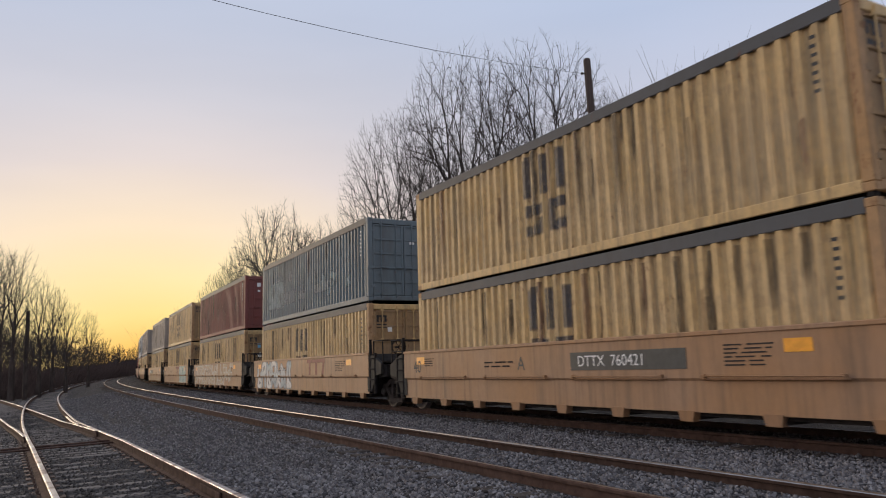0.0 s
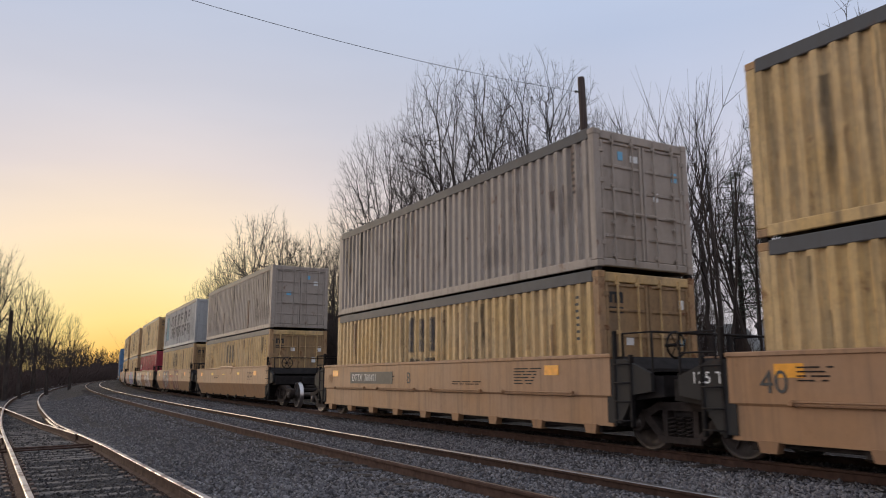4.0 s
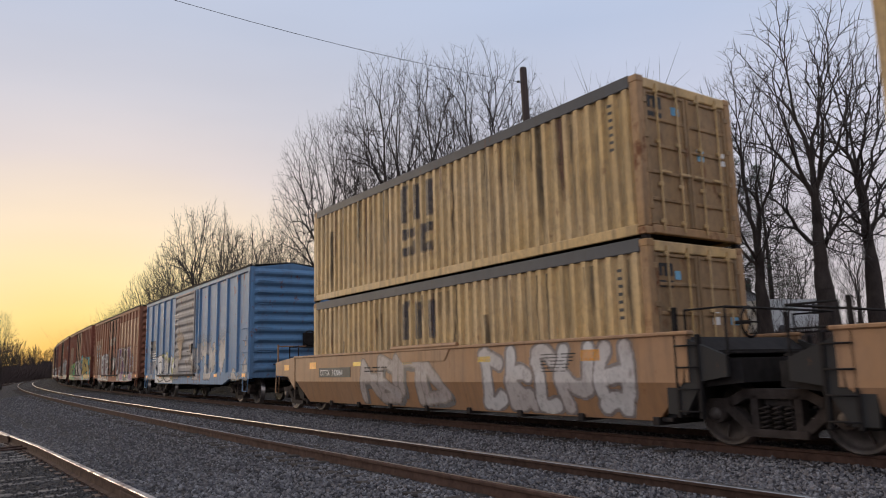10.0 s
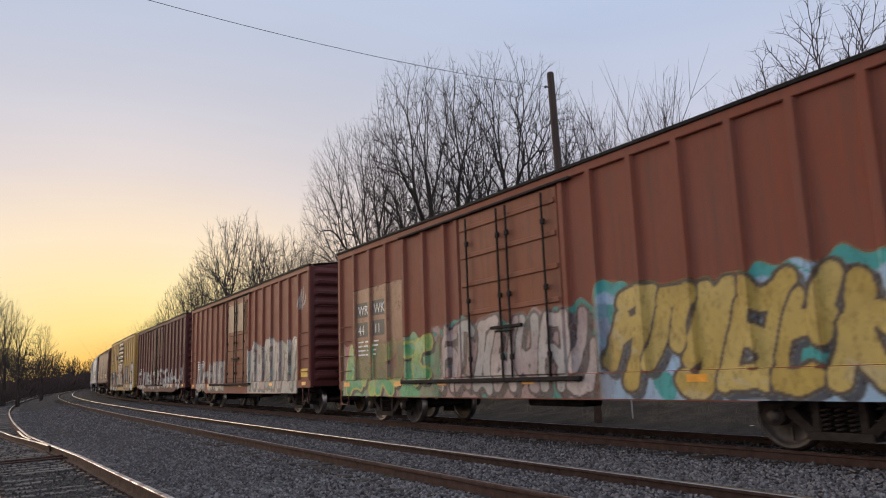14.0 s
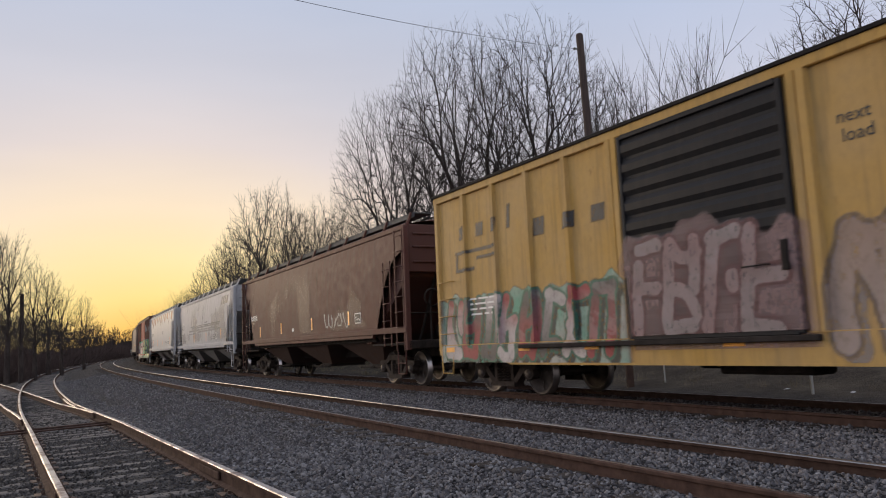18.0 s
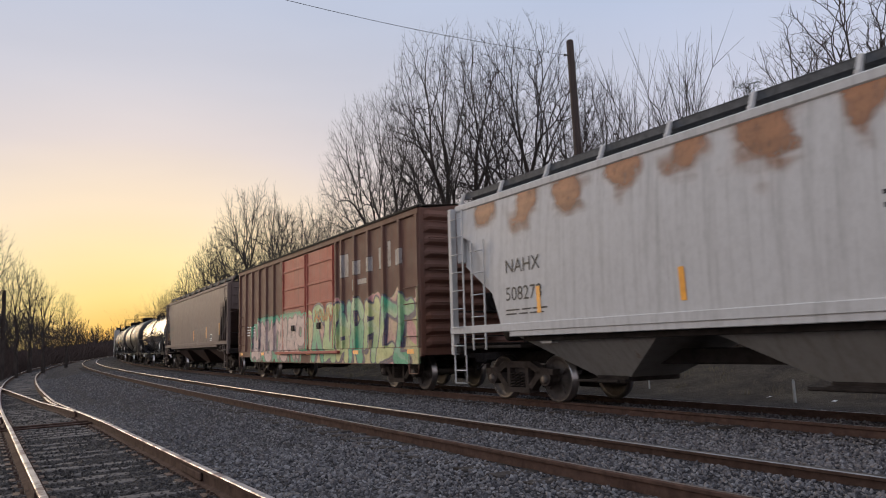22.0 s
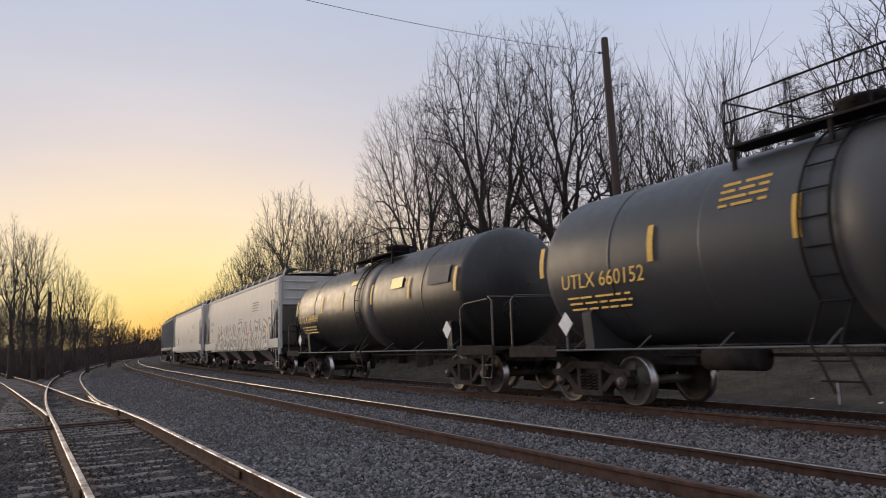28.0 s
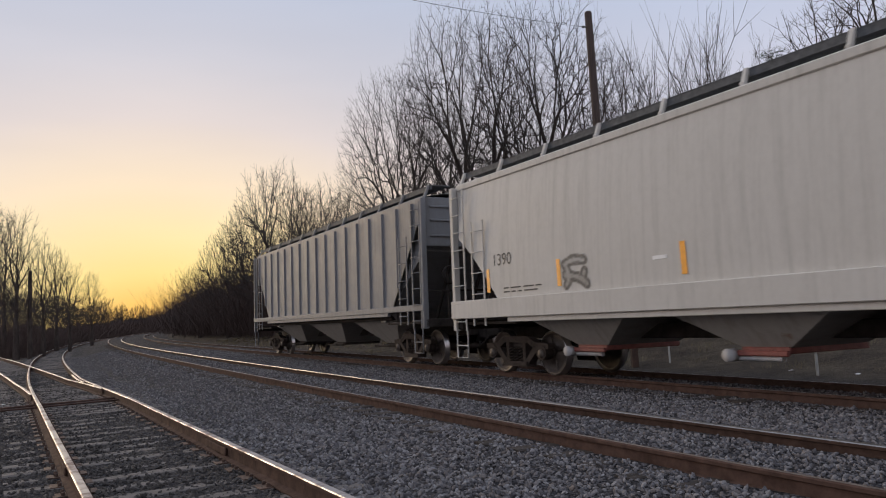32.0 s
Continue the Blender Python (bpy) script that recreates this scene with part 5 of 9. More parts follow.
def fbm(U, Z, scale, seed, octaves=5):
    """Smooth fractal noise, about 0 to 1."""
    out, amp, tot = np.zeros(U.shape), 1.0, 0.0
    for o in range(octaves):
        a, c = U * scale + seed * 7.13 + o * 19.7, Z * scale * 0.8 + seed * 3.71 + o * 5.3
        i, j = np.floor(a), np.floor(c)
        f, g = a - i, c - j
        f, g = f * f * (3 - 2 * f), g * g * (3 - 2 * g)

        def hsh(p, q):
            w = np.sin(p * 127.1 + q * 311.7 + o * 74.7) * 43758.5453
            return w - np.floor(w)
        out += amp * ((hsh(i, j) * (1 - f) + hsh(i + 1, j) * f) * (1 - g) + (hsh(i, j + 1) * (1 - f) + hsh(i + 1, j + 1) * f) * g)
        tot += amp
        amp *= 0.55
        scale *= 2.1
    return out / tot


def haze_band(color, z0, z1, seed, density=0.6, k=1.6):
    """A worn mottled band of old paint or rust on a side."""
    def fn(U, Z):
        n = fbm(U, Z, k, seed)
        mid = smooth_step(Z, z0, z0 + 0.25) * (1 - smooth_step(Z, z0 + (z1 - z0) * 0.45, z1))
        cover = smooth_step(n, 0.50, 0.60) * mid * density
        rgb = np.zeros(U.shape + (3,)) + np.array(color)
        rgb = rgb * (0.6 + 0.8 * fbm(U, Z, 3.0, seed + 2)[..., None])
        return np.clip(rgb, 0, 1), cover
    return fn


# ---- lettering: the built-in font, turned to meshes once ----
TEXTS = {}


def prepare_texts(words):
    made = []
    for w in words:
        cu = bpy.data.curves.new("letters", "FONT")
        cu.body, cu.size, cu.extrude = w, 1.0, 0.0
        cu.resolution_u = 3
        made.append((w, new("letters", cu)))
    bpy.context.view_layer.update()
    dg = bpy.context.evaluated_depsgraph_get()
    for w, ob in made:
        TEXTS[w] = bpy.data.meshes.new_from_object(ob.evaluated_get(dg))
        cu = ob.data
        bpy.data.objects.remove(ob)
        bpy.data.curves.remove(cu)


def letters(parent, word, height, y, z, x, mat, label="", wide=1.0, copies={}):
    """The word on the camera's side of a car; y is its start, it runs towards the car's front."""
    key = (word, mat.name)
    if key not in copies:
        me = TEXTS[word].copy()
        me.materials.clear()
        me.materials.append(mat)
        copies[key] = me
    ob = new("lettering", copies[key])
    ob.parent = parent
    s = height / 0.70
    ob.matrix_basis = Matrix(((0, 0, -1, x), (-1, 0, 0, y), (0, 1, 0, z), (0, 0, 0, 1))) @ Matrix.Diagonal((s * wide, s, s, 1))
    return tagged(ob, label or "stencilled letters")


def bars(parent, y0, y1, z0, z1, rows, x, mat, seed=0, label="unreadable stencilled lines"):
    """Lines of small print that cannot be read, as plain bars."""
    rng = random.Random(seed)
    b = Build()
    h = (z1 - z0) / rows
    for i in range(rows):
        y = y1
        while y > y0 + 0.05:
            w = rng.uniform(0.12, 0.5)
            e = max(y0, y - w)
            zz = z1 - h * (i + 0.75)
            b.add([(x, e, zz), (x, y, zz), (x, y, zz + h * 0.36), (x, e, zz + h * 0.36)], [(0, 3, 2, 1)])
            y = e - rng.uniform(0.04, 0.1)
        y0 += rng.uniform(0, 0.12) * (y1 - y0)
    ob = part("stencil_print", b, mat, parent)
    return tagged(ob, label, kind="stuff")


def patch(parent, name, y0, y1, z0, z1, x, mat, label="", lean=0.0):
    """A flat plate, sticker or reflector 4 mm proud of the side."""
    b = Build()
    d = 0.004
    b.add([(x, y0, z0), (x, y1, z0), (x, y1 + lean, z1), (x, y0 + lean, z1), (x + d, y0, z0), (x + d, y1, z0), (x + d, y1 + lean, z1), (x + d, y0 + lean, z1)],
          [(0, 3, 2, 1), (4, 5, 6, 7), (0, 1, 5, 4), (3, 7, 6, 2), (0, 4, 7, 3), (1, 2, 6, 5)])
    return part(name, b, mat, parent, label)


# ---- shared running gear ----
def wheelset_mesh():
    b = Build()
    R = 0.457
    for sx in (-1, 1):
        prof = [(0.655, 0.07), (0.655, 0.15), (0.70, 0.17), (0.715, 0.33), (0.675, 0.40), (0.675, 0.478), (0.70, 0.486), (0.713, 0.462), (0.80, R - 0.002), (0.812, R - 0.02), (0.812, 0.40), (0.775, 0.385), (0.755, 0.33), (0.76, 0.17), (0.80, 0.15), (0.80, 0.07)]
        prof = [(sx * a, r) for a, r in (prof if sx > 0 else prof[::-1])]
        b.lathe(prof[:5] if sx > 0 else prof[-5:], 28, 0)
        b.lathe(prof[4:10] if sx > 0 else prof[6:12], 28, 0, mat=1)
        b.lathe(prof[9:] if sx > 0 else prof[:7], 28, 0)
    b.lathe([(-1.02, 0.0), (-1.02, 0.07), (-0.66, 0.08), (-0.5, 0.085), (0.5, 0.085), (0.66, 0.08), (1.02, 0.07), (1.02, 0.0)], 12, 0)
    for sx in (-1, 1):
        for k in range(4):
            a = k * math.pi / 2
            b.tube([(sx * 0.77, 0.12 * math.cos(a), 0.12 * math.sin(a)), (sx * 0.79, 0.34 * math.cos(a), 0.34 * math.sin(a))], 0.02, 4)
    return b.mesh("wheelset", [M_WHEEL, M_TREAD])


def side_frame_mesh():
    """A cast truck side: arched top, sloped legs to the journal boxes, an opening with springs."""
    b = Build()
    top = [(-1.13, 0.56), (-1.12, 0.64), (-0.72, 0.66), (-0.46, 0.80), (0.46, 0.80), (0.72, 0.66), (1.12, 0.64), (1.13, 0.56)]
    low = [(0.66, 0.52), (0.42, 0.28), (0.36, 0.20), (-0.36, 0.20), (-0.42, 0.28), (-0.66, 0.52)]
    wl_, wr = [(-0.62, 0.57), (-0.42, 0.66), (-0.34, 0.40)], [(0.62, 0.57), (0.34, 0.40), (0.42, 0.66)]
    x0, x1 = -0.09, 0.09
    # built of bars so that the windows stay open
    def bar(a, c, wa, wc=None, y0=x0, y1=x1):
        wc = wc or wa
        dx, dz = c[0] - a[0], c[1] - a[1]
        L = math.hypot(dx, dz)
        nx, nz = -dz / L, dx / L
        poly = [(a[0] + nx * wa, a[1] + nz * wa), (a[0] - nx * wa, a[1] - nz * wa), (c[0] - nx * wc, c[1] - nz * wc), (c[0] + nx * wc, c[1] + nz * wc)]
        b.prism(poly, 0, y0, y1)
    bar((-1.12, 0.60), (-0.62, 0.62), 0.055, 0.065)
    bar((-0.66, 0.62), (-0.40, 0.75), 0.065, 0.06)
    bar((-0.45, 0.74), (0.45, 0.74), 0.065)
    bar((0.66, 0.62), (0.40, 0.75), 0.065, 0.06)
    bar((1.12, 0.60), (0.62, 0.62), 0.055, 0.065)
    bar((-0.72, 0.58), (-0.36, 0.26), 0.07, 0.06)
    bar((0.72, 0.58), (0.36, 0.26), 0.07, 0.06)
    bar((-0.42, 0.235), (0.42, 0.235), 0.05, None, -0.13, 0.13)
    bar((-0.30, 0.26), (-0.30, 0.72), 0.05)
    bar((0.30, 0.26), (0.30, 0.72), 0.05)
    for s in (-1, 1):
        b.prism([(s * 0.89 + 0.17 * math.cos(a), 0.48 + 0.15 * math.sin(a)) for a in [k * math.pi / 6 for k in range(12)]], 0, -0.10, 0.10)
    return b.mesh("side_frame", [M_TRUCK])


def cap_mesh():
    b = Build()
    b.lathe([(0.0, 0.0), (0.0, 0.05), (0.02, 0.085), (0.07, 0.10), (0.16, 0.10)], 12, 0)
    return b.mesh("bearing_cap", [M_WHEEL])


def spring_mesh():
    b = Build()
    for x in (-0.06, 0.06):
        pts = [(x + 0.055 * math.cos(a), 0.055 * math.sin(a), 0.285 + 0.30 * k / 24) for k, a in ((k, k * math.pi / 2.4) for k in range(25))]
        b.tube(pts, 0.016, 4)
    return b.mesh("spring", [M_TRUCK])


def bolster_mesh():
    b = Build()
    b.box(-1.05, 1.05, -0.20, 0.20, 0.56, 0.70, 0.03)
    b.lathe([(0.70, 0.0), (0.70, 0.2), (0.80, 0.2), (0.80, 0.0)], 16, 2)
    for s in (-1, 1):
        b.box(-0.8, 0.8, s * 0.36 - 0.05, s * 0.36 + 0.05, 0.34, 0.46, 0.02)
        b.box(-0.78, -0.7, s * 0.36, s * 0.44, 0.28, 0.62, 0.01)
        b.box(0.7, 0.78, s * 0.36, s * 0.44, 0.28, 0.62, 0.01)
    return b.mesh("truck", [M_GRIME])


GEAR = {"wheelset": wheelset_mesh(), "side": side_frame_mesh(), "cap": cap_mesh(), "spring": spring_mesh(), "bolster": bolster_mesh()}
WHEELS = []


def truck(car, y, mid):
    """A two-axle truck under a car; its wheelsets turn."""
    t = part("truck", GEAR["bolster"], None, car, "grimy cast two-axle truck", pose(0, y, 0))
    for s in (-1, 1):
        part("side_frame", GEAR["side"], None, t, "", pose(s * 1.02, 0, 0))
        for y2 in (-0.17, 0.0, 0.17):
            part("spring", GEAR["spring"], None, t, "", pose(s * 1.02, y2, 0))
        for e in (-1, 1):
            part("bearing_cap", GEAR["cap"], None, t, "", pose(s * 1.16, e * 0.89, 0.457, 0, 0, 0 if s < 0 else 180))
    for e in (-1, 1):
        w = part("wheelset", GEAR["wheelset"], None, t, "steel wheels on an axle, treads worn bright", pose(0, e * 0.89, 0.457))
        WHEELS.append((w, e * 0.89, mid + y + e * 0.89))
    return t


def coupler_mesh():
    b = Build()
    b.box(-0.10, 0.10, -0.9, 0.0, -0.09, 0.09, 0.03)
    b.box(-0.16, 0.12, -1.12, -0.85, -0.15, 0.15, 0.05)
    b.box(0.02, 0.14, -1.22, -1.0, -0.13, 0.13, 0.04)
    b.tube([(0.25, -0.5, -0.05), (0.28, -0.8, -0.25), (0.2, -1.05, -0.3), (0.12, -1.15, -0.22)], 0.025, 5)
    return b.mesh("coupler", [M_STEEL])


GEAR["coupler"] = coupler_mesh()


def couplers(car, L, reach=0.0):
    for s in (-1, 1):
        part("coupler", GEAR["coupler"], None, car, "", pose(0, s * (L / 2 + 0.15 + reach), 0.86, 0, 0, 0 if s < 0 else 180))


def ladder_mesh(h, w=0.42, rungs=6, r=0.013):
    b = Build()
    for y in (-w / 2, w / 2):
        b.box(-0.014, 0.014, y - 0.022, y + 0.022, 0, h, 0.004)
    for k in range(rungs):
        z = h * (k + 0.5) / rungs
        b.tube([(0, -w / 2, z), (-0.05, -w / 2 + 0.03, z), (-0.05, w / 2 - 0.03, z), (0, w / 2, z)], r, 5)
    return b


def grab(b, x, y0, y1, z, out=0.07, r=0.012):
    s = -1 if x < 0 else 1
    b.tube([(x, y0, z), (x + s * out, y0, z), (x + s * out, y1, z), (x, y1, z)], r, 5)


MOVERS = []
STATION = [(0, 0.0), (1, 14.4), (2, 28.62), (3, 42.89), (4, 57.12), (5, 71.3), (6, 85.44), (7, 99.56), (8, 113.62), (9, 127.75), (10, 141.85), (11, 155.75), (12, 169.99), (13, 184.17), (14, 198.23), (15, 212.33), (16, 226.55), (17, 240.77), (18, 254.95), (19, 269.33), (20, 283.62), (21, 297.95), (22, 312.3), (23, 326.71), (24, 341.15), (25, 355.5), (26, 369.92), (27, 384.34), (28, 398.7), (29, 412.95), (30, 427.2), (31, 441.3), (32, 455.08)]
RUN_T = np.array([a for a, _ in STATION], float)
RUN_S = np.array([b for _, b in STATION], float)


def run_at(t):
    """How far the train has come at t seconds."""
    return float(np.interp(t, RUN_T, RUN_S))


def track_pose(s, lift=0.0):
    x, y, h = on(MAIN, s)
    m = pose(float(x), float(y), CANT / 2 + float(z_main(s)), 0, math.degrees(CANT / 1.5), math.degrees(float(h)))
    return m @ pose(0, 0, lift)


def on_track(mid, lift=0.0):
    return [(t, track_pose(mid - run, lift)) for t, run in STATION]

# ---- containers ----
BOX_L, BOX_W, BOX_H = 12.19, 2.44, 2.59
PITCH = 0.2785


def corr(y):
    """Depth of the side's corrugation at y, from outer crest inwards."""
    p = np.mod(np.asarray(y, float), PITCH) / PITCH
    return 0.056 * np.clip(np.minimum((p - 0.30) / 0.15, (0.96 - p) / 0.15), 0, 1)


def corr_sheet(b, x, y0, y1, z0, z1, sign):
    ys = [y0]
    k = math.floor(y0 / PITCH)
    while k * PITCH < y1:
        for fr in (0.0, 0.30, 0.45, 0.81, 0.96):
            y = (k + fr) * PITCH
            if y0 < y < y1:
                ys.append(y)
        k += 1
    ys.append(y1)
    rows = [[(x - sign * float(corr(y)), y, z) for y in ys] for z in (z0, z1)]
    if sign > 0:
        rows = rows[::-1]
    b.grid(rows)


def container_parts():
    out = {}
    b = Build()
    corr_sheet(b, -1.212, -5.95, 5.95, 0.15, 2.44, -1)
    out["side_panel"] = b
    b = Build()
    b.box(-1.16, 1.16, 5.98, 6.05, 0.15, 2.45, 0.01)
    for k in range(9):
        b.box(-1.1 + k * 0.25, -0.98 + k * 0.25, 6.05, 6.08, 0.2, 2.4, 0.008)
    out["end_wall"] = b
    b = Build()
    rows = []
    for k in range(49):
        y = -6.0 + 12.0 * k / 48
        z = 2.565 + (0.018 if k % 2 else 0.0)
        rows.append([(-1.14, y, z), (1.14, y, z)])
    b.grid(rows)
    out["roof"] = b
    out["floor"] = Build().box(-1.15, 1.15, -6.0, 6.0, 0.06, 0.14)
    for nm, z0, z1, th in (("bottom_rail", 0.0, 0.17, 0.05), ("top_rail", 2.40, BOX_H + 0.02, 0.06)):
        out[nm] = Build().box(-1.22, -1.22 + th, -5.93, 5.93, z0, z1, 0.012)
    out["post"] = Build().box(-1.22, -1.06, -6.095, -5.93, 0.12, 2.48, 0.015)
    c = Build()
    c.box(-1.222, -1.06, -6.097, -5.92, 0, 0.118, 0.012)
    out["casting"] = c
    out["header"] = Build().box(-1.06, 1.06, -6.09, -5.98, 2.40, 2.57, 0.015)
    out["threshold"] = Build().box(-1.06, 1.06, -6.09, -5.98, 0.02, 0.16, 0.015)
    d = Build()
    d.box(-1.05, -0.012, -6.055, -6.01, 0.17, 2.39, 0.01)
    out["door_rib"] = Build().box(-0.975, -0.085, -6.078, -6.056, 0.0, 0.055, 0.008)
    out["door_stile"] = Build().box(0.0, 0.07, -6.08, -6.05, 0.17, 2.39, 0.008)
    out["hinge"] = Build().box(-1.12, -1.0, -6.10, -6.081, 0.0, 0.09, 0.008)
    out["door"] = d
    r = Build()
    r.tube([(0, -6.105, 0.08), (0, -6.105, 2.5)], 0.018, 6)
    for z in (0.2, 0.8, 1.5, 2.35):
        r.box(-0.05, 0.05, -6.11, -6.07, z, z + 0.06, 0.008)
    r.box(-0.02, 0.24, -6.125, -6.105, 1.02, 1.06, 0.005)
    out["lock_rod"] = r
    return out


CP = container_parts()
CMESH = {}


TWIST = Build().box(-0.055, 0.055, -0.055, 0.055, -0.072, 0.004, 0.012).mesh("twist_lock", [M_STEEL])


def cmesh(nm, mat, tall=1.0):
    key = (nm, mat.name, tall)
    if key not in CMESH:
        me = CP[nm].mesh(nm, [mat])
        if tall != 1.0:
            me.transform(Matrix.Diagonal((1, 1, tall, 1)))
        CMESH[key] = me
    return CMESH[key]


def logo_bars(Y0, z0, big=1.0):
    """The shipping line's mark as plain upright and level bars."""
    h = 1.0 * big
    w = 0.22 * big
    return blocks([(Y0, Y0 + w, z0 + h * 0.62, z0 + h * 1.25, 0), (Y0 + 1.9 * w, Y0 + 2.9 * w, z0 + h * 0.62, z0 + h * 1.25, 0), (Y0 + 3.8 * w, Y0 + 4.8 * w, z0 + h * 0.62, z0 + h * 1.25, 0), (Y0 + 0.3 * w, Y0 + 1.2 * w, z0 + h * 1.2, z0 + h * 1.3, 0),
                   (Y0 + 0.2 * w, Y0 + 2.2 * w, z0, z0 + h * 0.16, 0), (Y0 + 0.2 * w, Y0 + 2.2 * w, z0 + h * 0.32, z0 + h * 0.48, 0), (Y0 + 0.2 * w, Y0 + 0.9 * w, z0 + 0.3 * h, z0 + 0.5 * h, 0), (Y0 + 1.5 * w, Y0 + 2.2 * w, z0, z0 + 0.26 * h, 0),
                   (Y0 + 2.7 * w, Y0 + 4.6 * w, z0, z0 + h * 0.16, 0), (Y0 + 2.7 * w, Y0 + 4.6 * w, z0 + h * 0.34, z0 + h * 0.5, 0), (Y0 + 2.7 * w, Y0 + 3.4 * w, z0, z0 + h * 0.5, 0)], (0.045, 0.05, 0.065), 0.68)


SCUFF = {"red_box": (0.24, 0.12, 0.10), "blue_box": (0.20, 0.25, 0.27), "crimson_box": (0.42, 0.14, 0.15), "grey_box": (0.24, 0.19, 0.16), "pale_grey_box": (0.34, 0.33, 0.31)}


def csurf(Y, Z):
    return -1.212 + corr(Y) * 1.0


def container(label, mat, mid, lift, rail=None, mark=None, seed=0, extra=()):
    c = empty("shipping_container")
    rail = rail or M_TOPRAIL
    tall = 1.03 if lift < 1 else 1.0
    part("end_wall", cmesh("end_wall", mat, tall), None, c)
    part("roof", cmesh("roof", mat, tall), None, c)
    part("floor", cmesh("floor", M_GRIME, tall), None, c)
    for s in (0, 180):
        part("side_panel", cmesh("side_panel", mat, tall), None, c, "", pose(0, 0, 0, 0, 0, s))
        part("bottom_rail", cmesh("bottom_rail", mat, tall), None, c, "", pose(0, 0, 0, 0, 0, s))
        part("top_rail", cmesh("top_rail", rail, tall), None, c, "", pose(0, 0, 0, 0, 0, s))
        for k in range(2):
            part("corner_post", cmesh("post", M_MSCRUST if mat is M_MSC and s == 0 else mat, tall), None, c, "", pose(0, 0, 0, 0, 0, s) if k == 0 else Matrix.Diagonal((-1, 1, 1, 1)) @ pose(0, 0, 0, 0, 0, s))
            for z in (0, 2.47 * tall):
                part("corner_casting", cmesh("casting", M_MSCRUST if mat is M_MSC else mat, tall), None, c, "", (pose(0, 0, z, 0, 0, s) if k == 0 else Matrix.Diagonal((-1, 1, 1, 1)) @ pose(0, 0, z, 0, 0, s)))
    if lift > 1:
        for x in (-1.14, 1.14):
            for y in (-6.01, 6.01):
                part("twist_lock", TWIST, None, c, "", pose(x, y, 0))
    part("door_header", cmesh("header", mat, tall), None, c)
    part("door_sill", cmesh("threshold", M_MSCRUST if mat is M_MSC else mat, tall), None, c)
    for k in (1, -1):
        m = Matrix.Diagonal((k, 1, 1, 1))
        d = part("door", cmesh("door", M_MSCDOOR_SHADED if mat is M_MSC else mat, tall), None, c, "ribbed steel container door", m)
        dmat = M_MSCDOOR_SHADED if mat is M_MSC else mat
        for q in range(5):
            part("door_rib", cmesh("door_rib", dmat), None, d, "", pose(0, 0, (0.555 + 0.444 * q) * tall))
        for x in (-1.05, -0.082):
            part("door_stile", cmesh("door_stile", dmat, tall), None, d, "", pose(x, 0, 0))
        for q in range(4):
            part("hinge", cmesh("hinge", dmat), None, d, "", pose(0, 0, (0.4 + 0.58 * q) * tall))
        for x in (-0.78, -0.28):
            part("lock_rod", cmesh("lock_rod", mat, tall), None, d, "", pose(x, 0, 0))
    rng = random.Random(seed)
    if mark == "m":
        decal("maker_mark", c, -0.4, 1.5, 0.5, 2.42, logo_bars(-1.2, 0.62, 1.3), csurf, 0.03, "dark shipping line mark, as bars across the ribs")
        b = Build()
        for x0, x1, z0, z1 in ((-0.95, -0.88, 2.1, 2.3), (-0.82, -0.75, 2.1, 2.3), (-0.69, -0.62, 2.1, 2.3), (-0.95, -0.62, 2.25, 2.3), (-0.95, -0.8, 1.92, 2.03), (-0.76, -0.62, 1.92, 2.03)):
            b.box(x0, x1, -6.064, -6.057, z0, z1)
        tagged(part("door_mark", b, M_BLACK, c), "dark maker mark on the door, as bars", kind="stuff")
    for k in range(rng.randint(2, 4)):
        x = rng.choice((-0.6, -0.35, 0.25, 0.6, 0.8)) + rng.uniform(-0.05, 0.05)
        z = rng.choice((1.35, 1.8, 2.05))
        b = Build().box(x, x + rng.uniform(0.12, 0.2), -6.066, -6.058, z, z + rng.uniform(0.12, 0.22))
        part("door_placard", b, rng.choice([M_WHITE, M_CYAN, M_WHITE]), c, "small pale placard on the door")
    b = Build()
    for zz in np.linspace(1.45, 2.2, 7):
        y = -5.55 + rng.uniform(0, 0.02)
        b.box(-1.2175, -1.214, y, y + 0.09, zz, zz + 0.05)
    tagged(part("number_column", b, M_BLACK if mat.name not in ("red_box", "blue_box", "crimson_box") else M_WHITE, c), "column of unreadable container marks", kind="stuff")
    decal("grease_run", c, -5.9, 5.9, 0.18, BOX_H - 0.2, upright_runs(seed * 3 + 1, 24), csurf, 0.022, "dark grease runs, and dents painted as dark streaks, down the ribs", "stuff")
    decal("rust_run", c, -5.9, 5.9, 0.18, BOX_H - 0.2, upright_runs(seed * 5 + 2, 13, (0.17, 0.075, 0.04)), csurf, 0.024, "thin rust runs down the ribs", "stuff")
    decal("scrape", c, -5.9, 5.9, 0.3, 2.3, haze_band(SCUFF.get(mat.name, (0.66, 0.50, 0.28)), 0.3, 2.3, seed * 1.7, 0.24, 0.9), csurf, 0.045, "pale rubbed patches", "stuff")
    for nm, y0, y1, z0, z1, fn, lab in extra:
        decal(nm, c, y0, y1, z0, z1, fn, csurf, 0.025, lab)
    tagged(c, label, "container", "stacked shipping containers")
    MOVERS.append((c, on_track(mid, lift)))
    return c


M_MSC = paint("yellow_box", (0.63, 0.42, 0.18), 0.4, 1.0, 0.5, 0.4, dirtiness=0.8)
# door ends: rust and grime, plus a darker yellow with their shade painted in
M_MSCDOOR_SHADED = paint("yellow_box_door_shaded", (0.36, 0.225, 0.105), 0.7, 1.0, 0.6, 0.4, dirtiness=0.9)
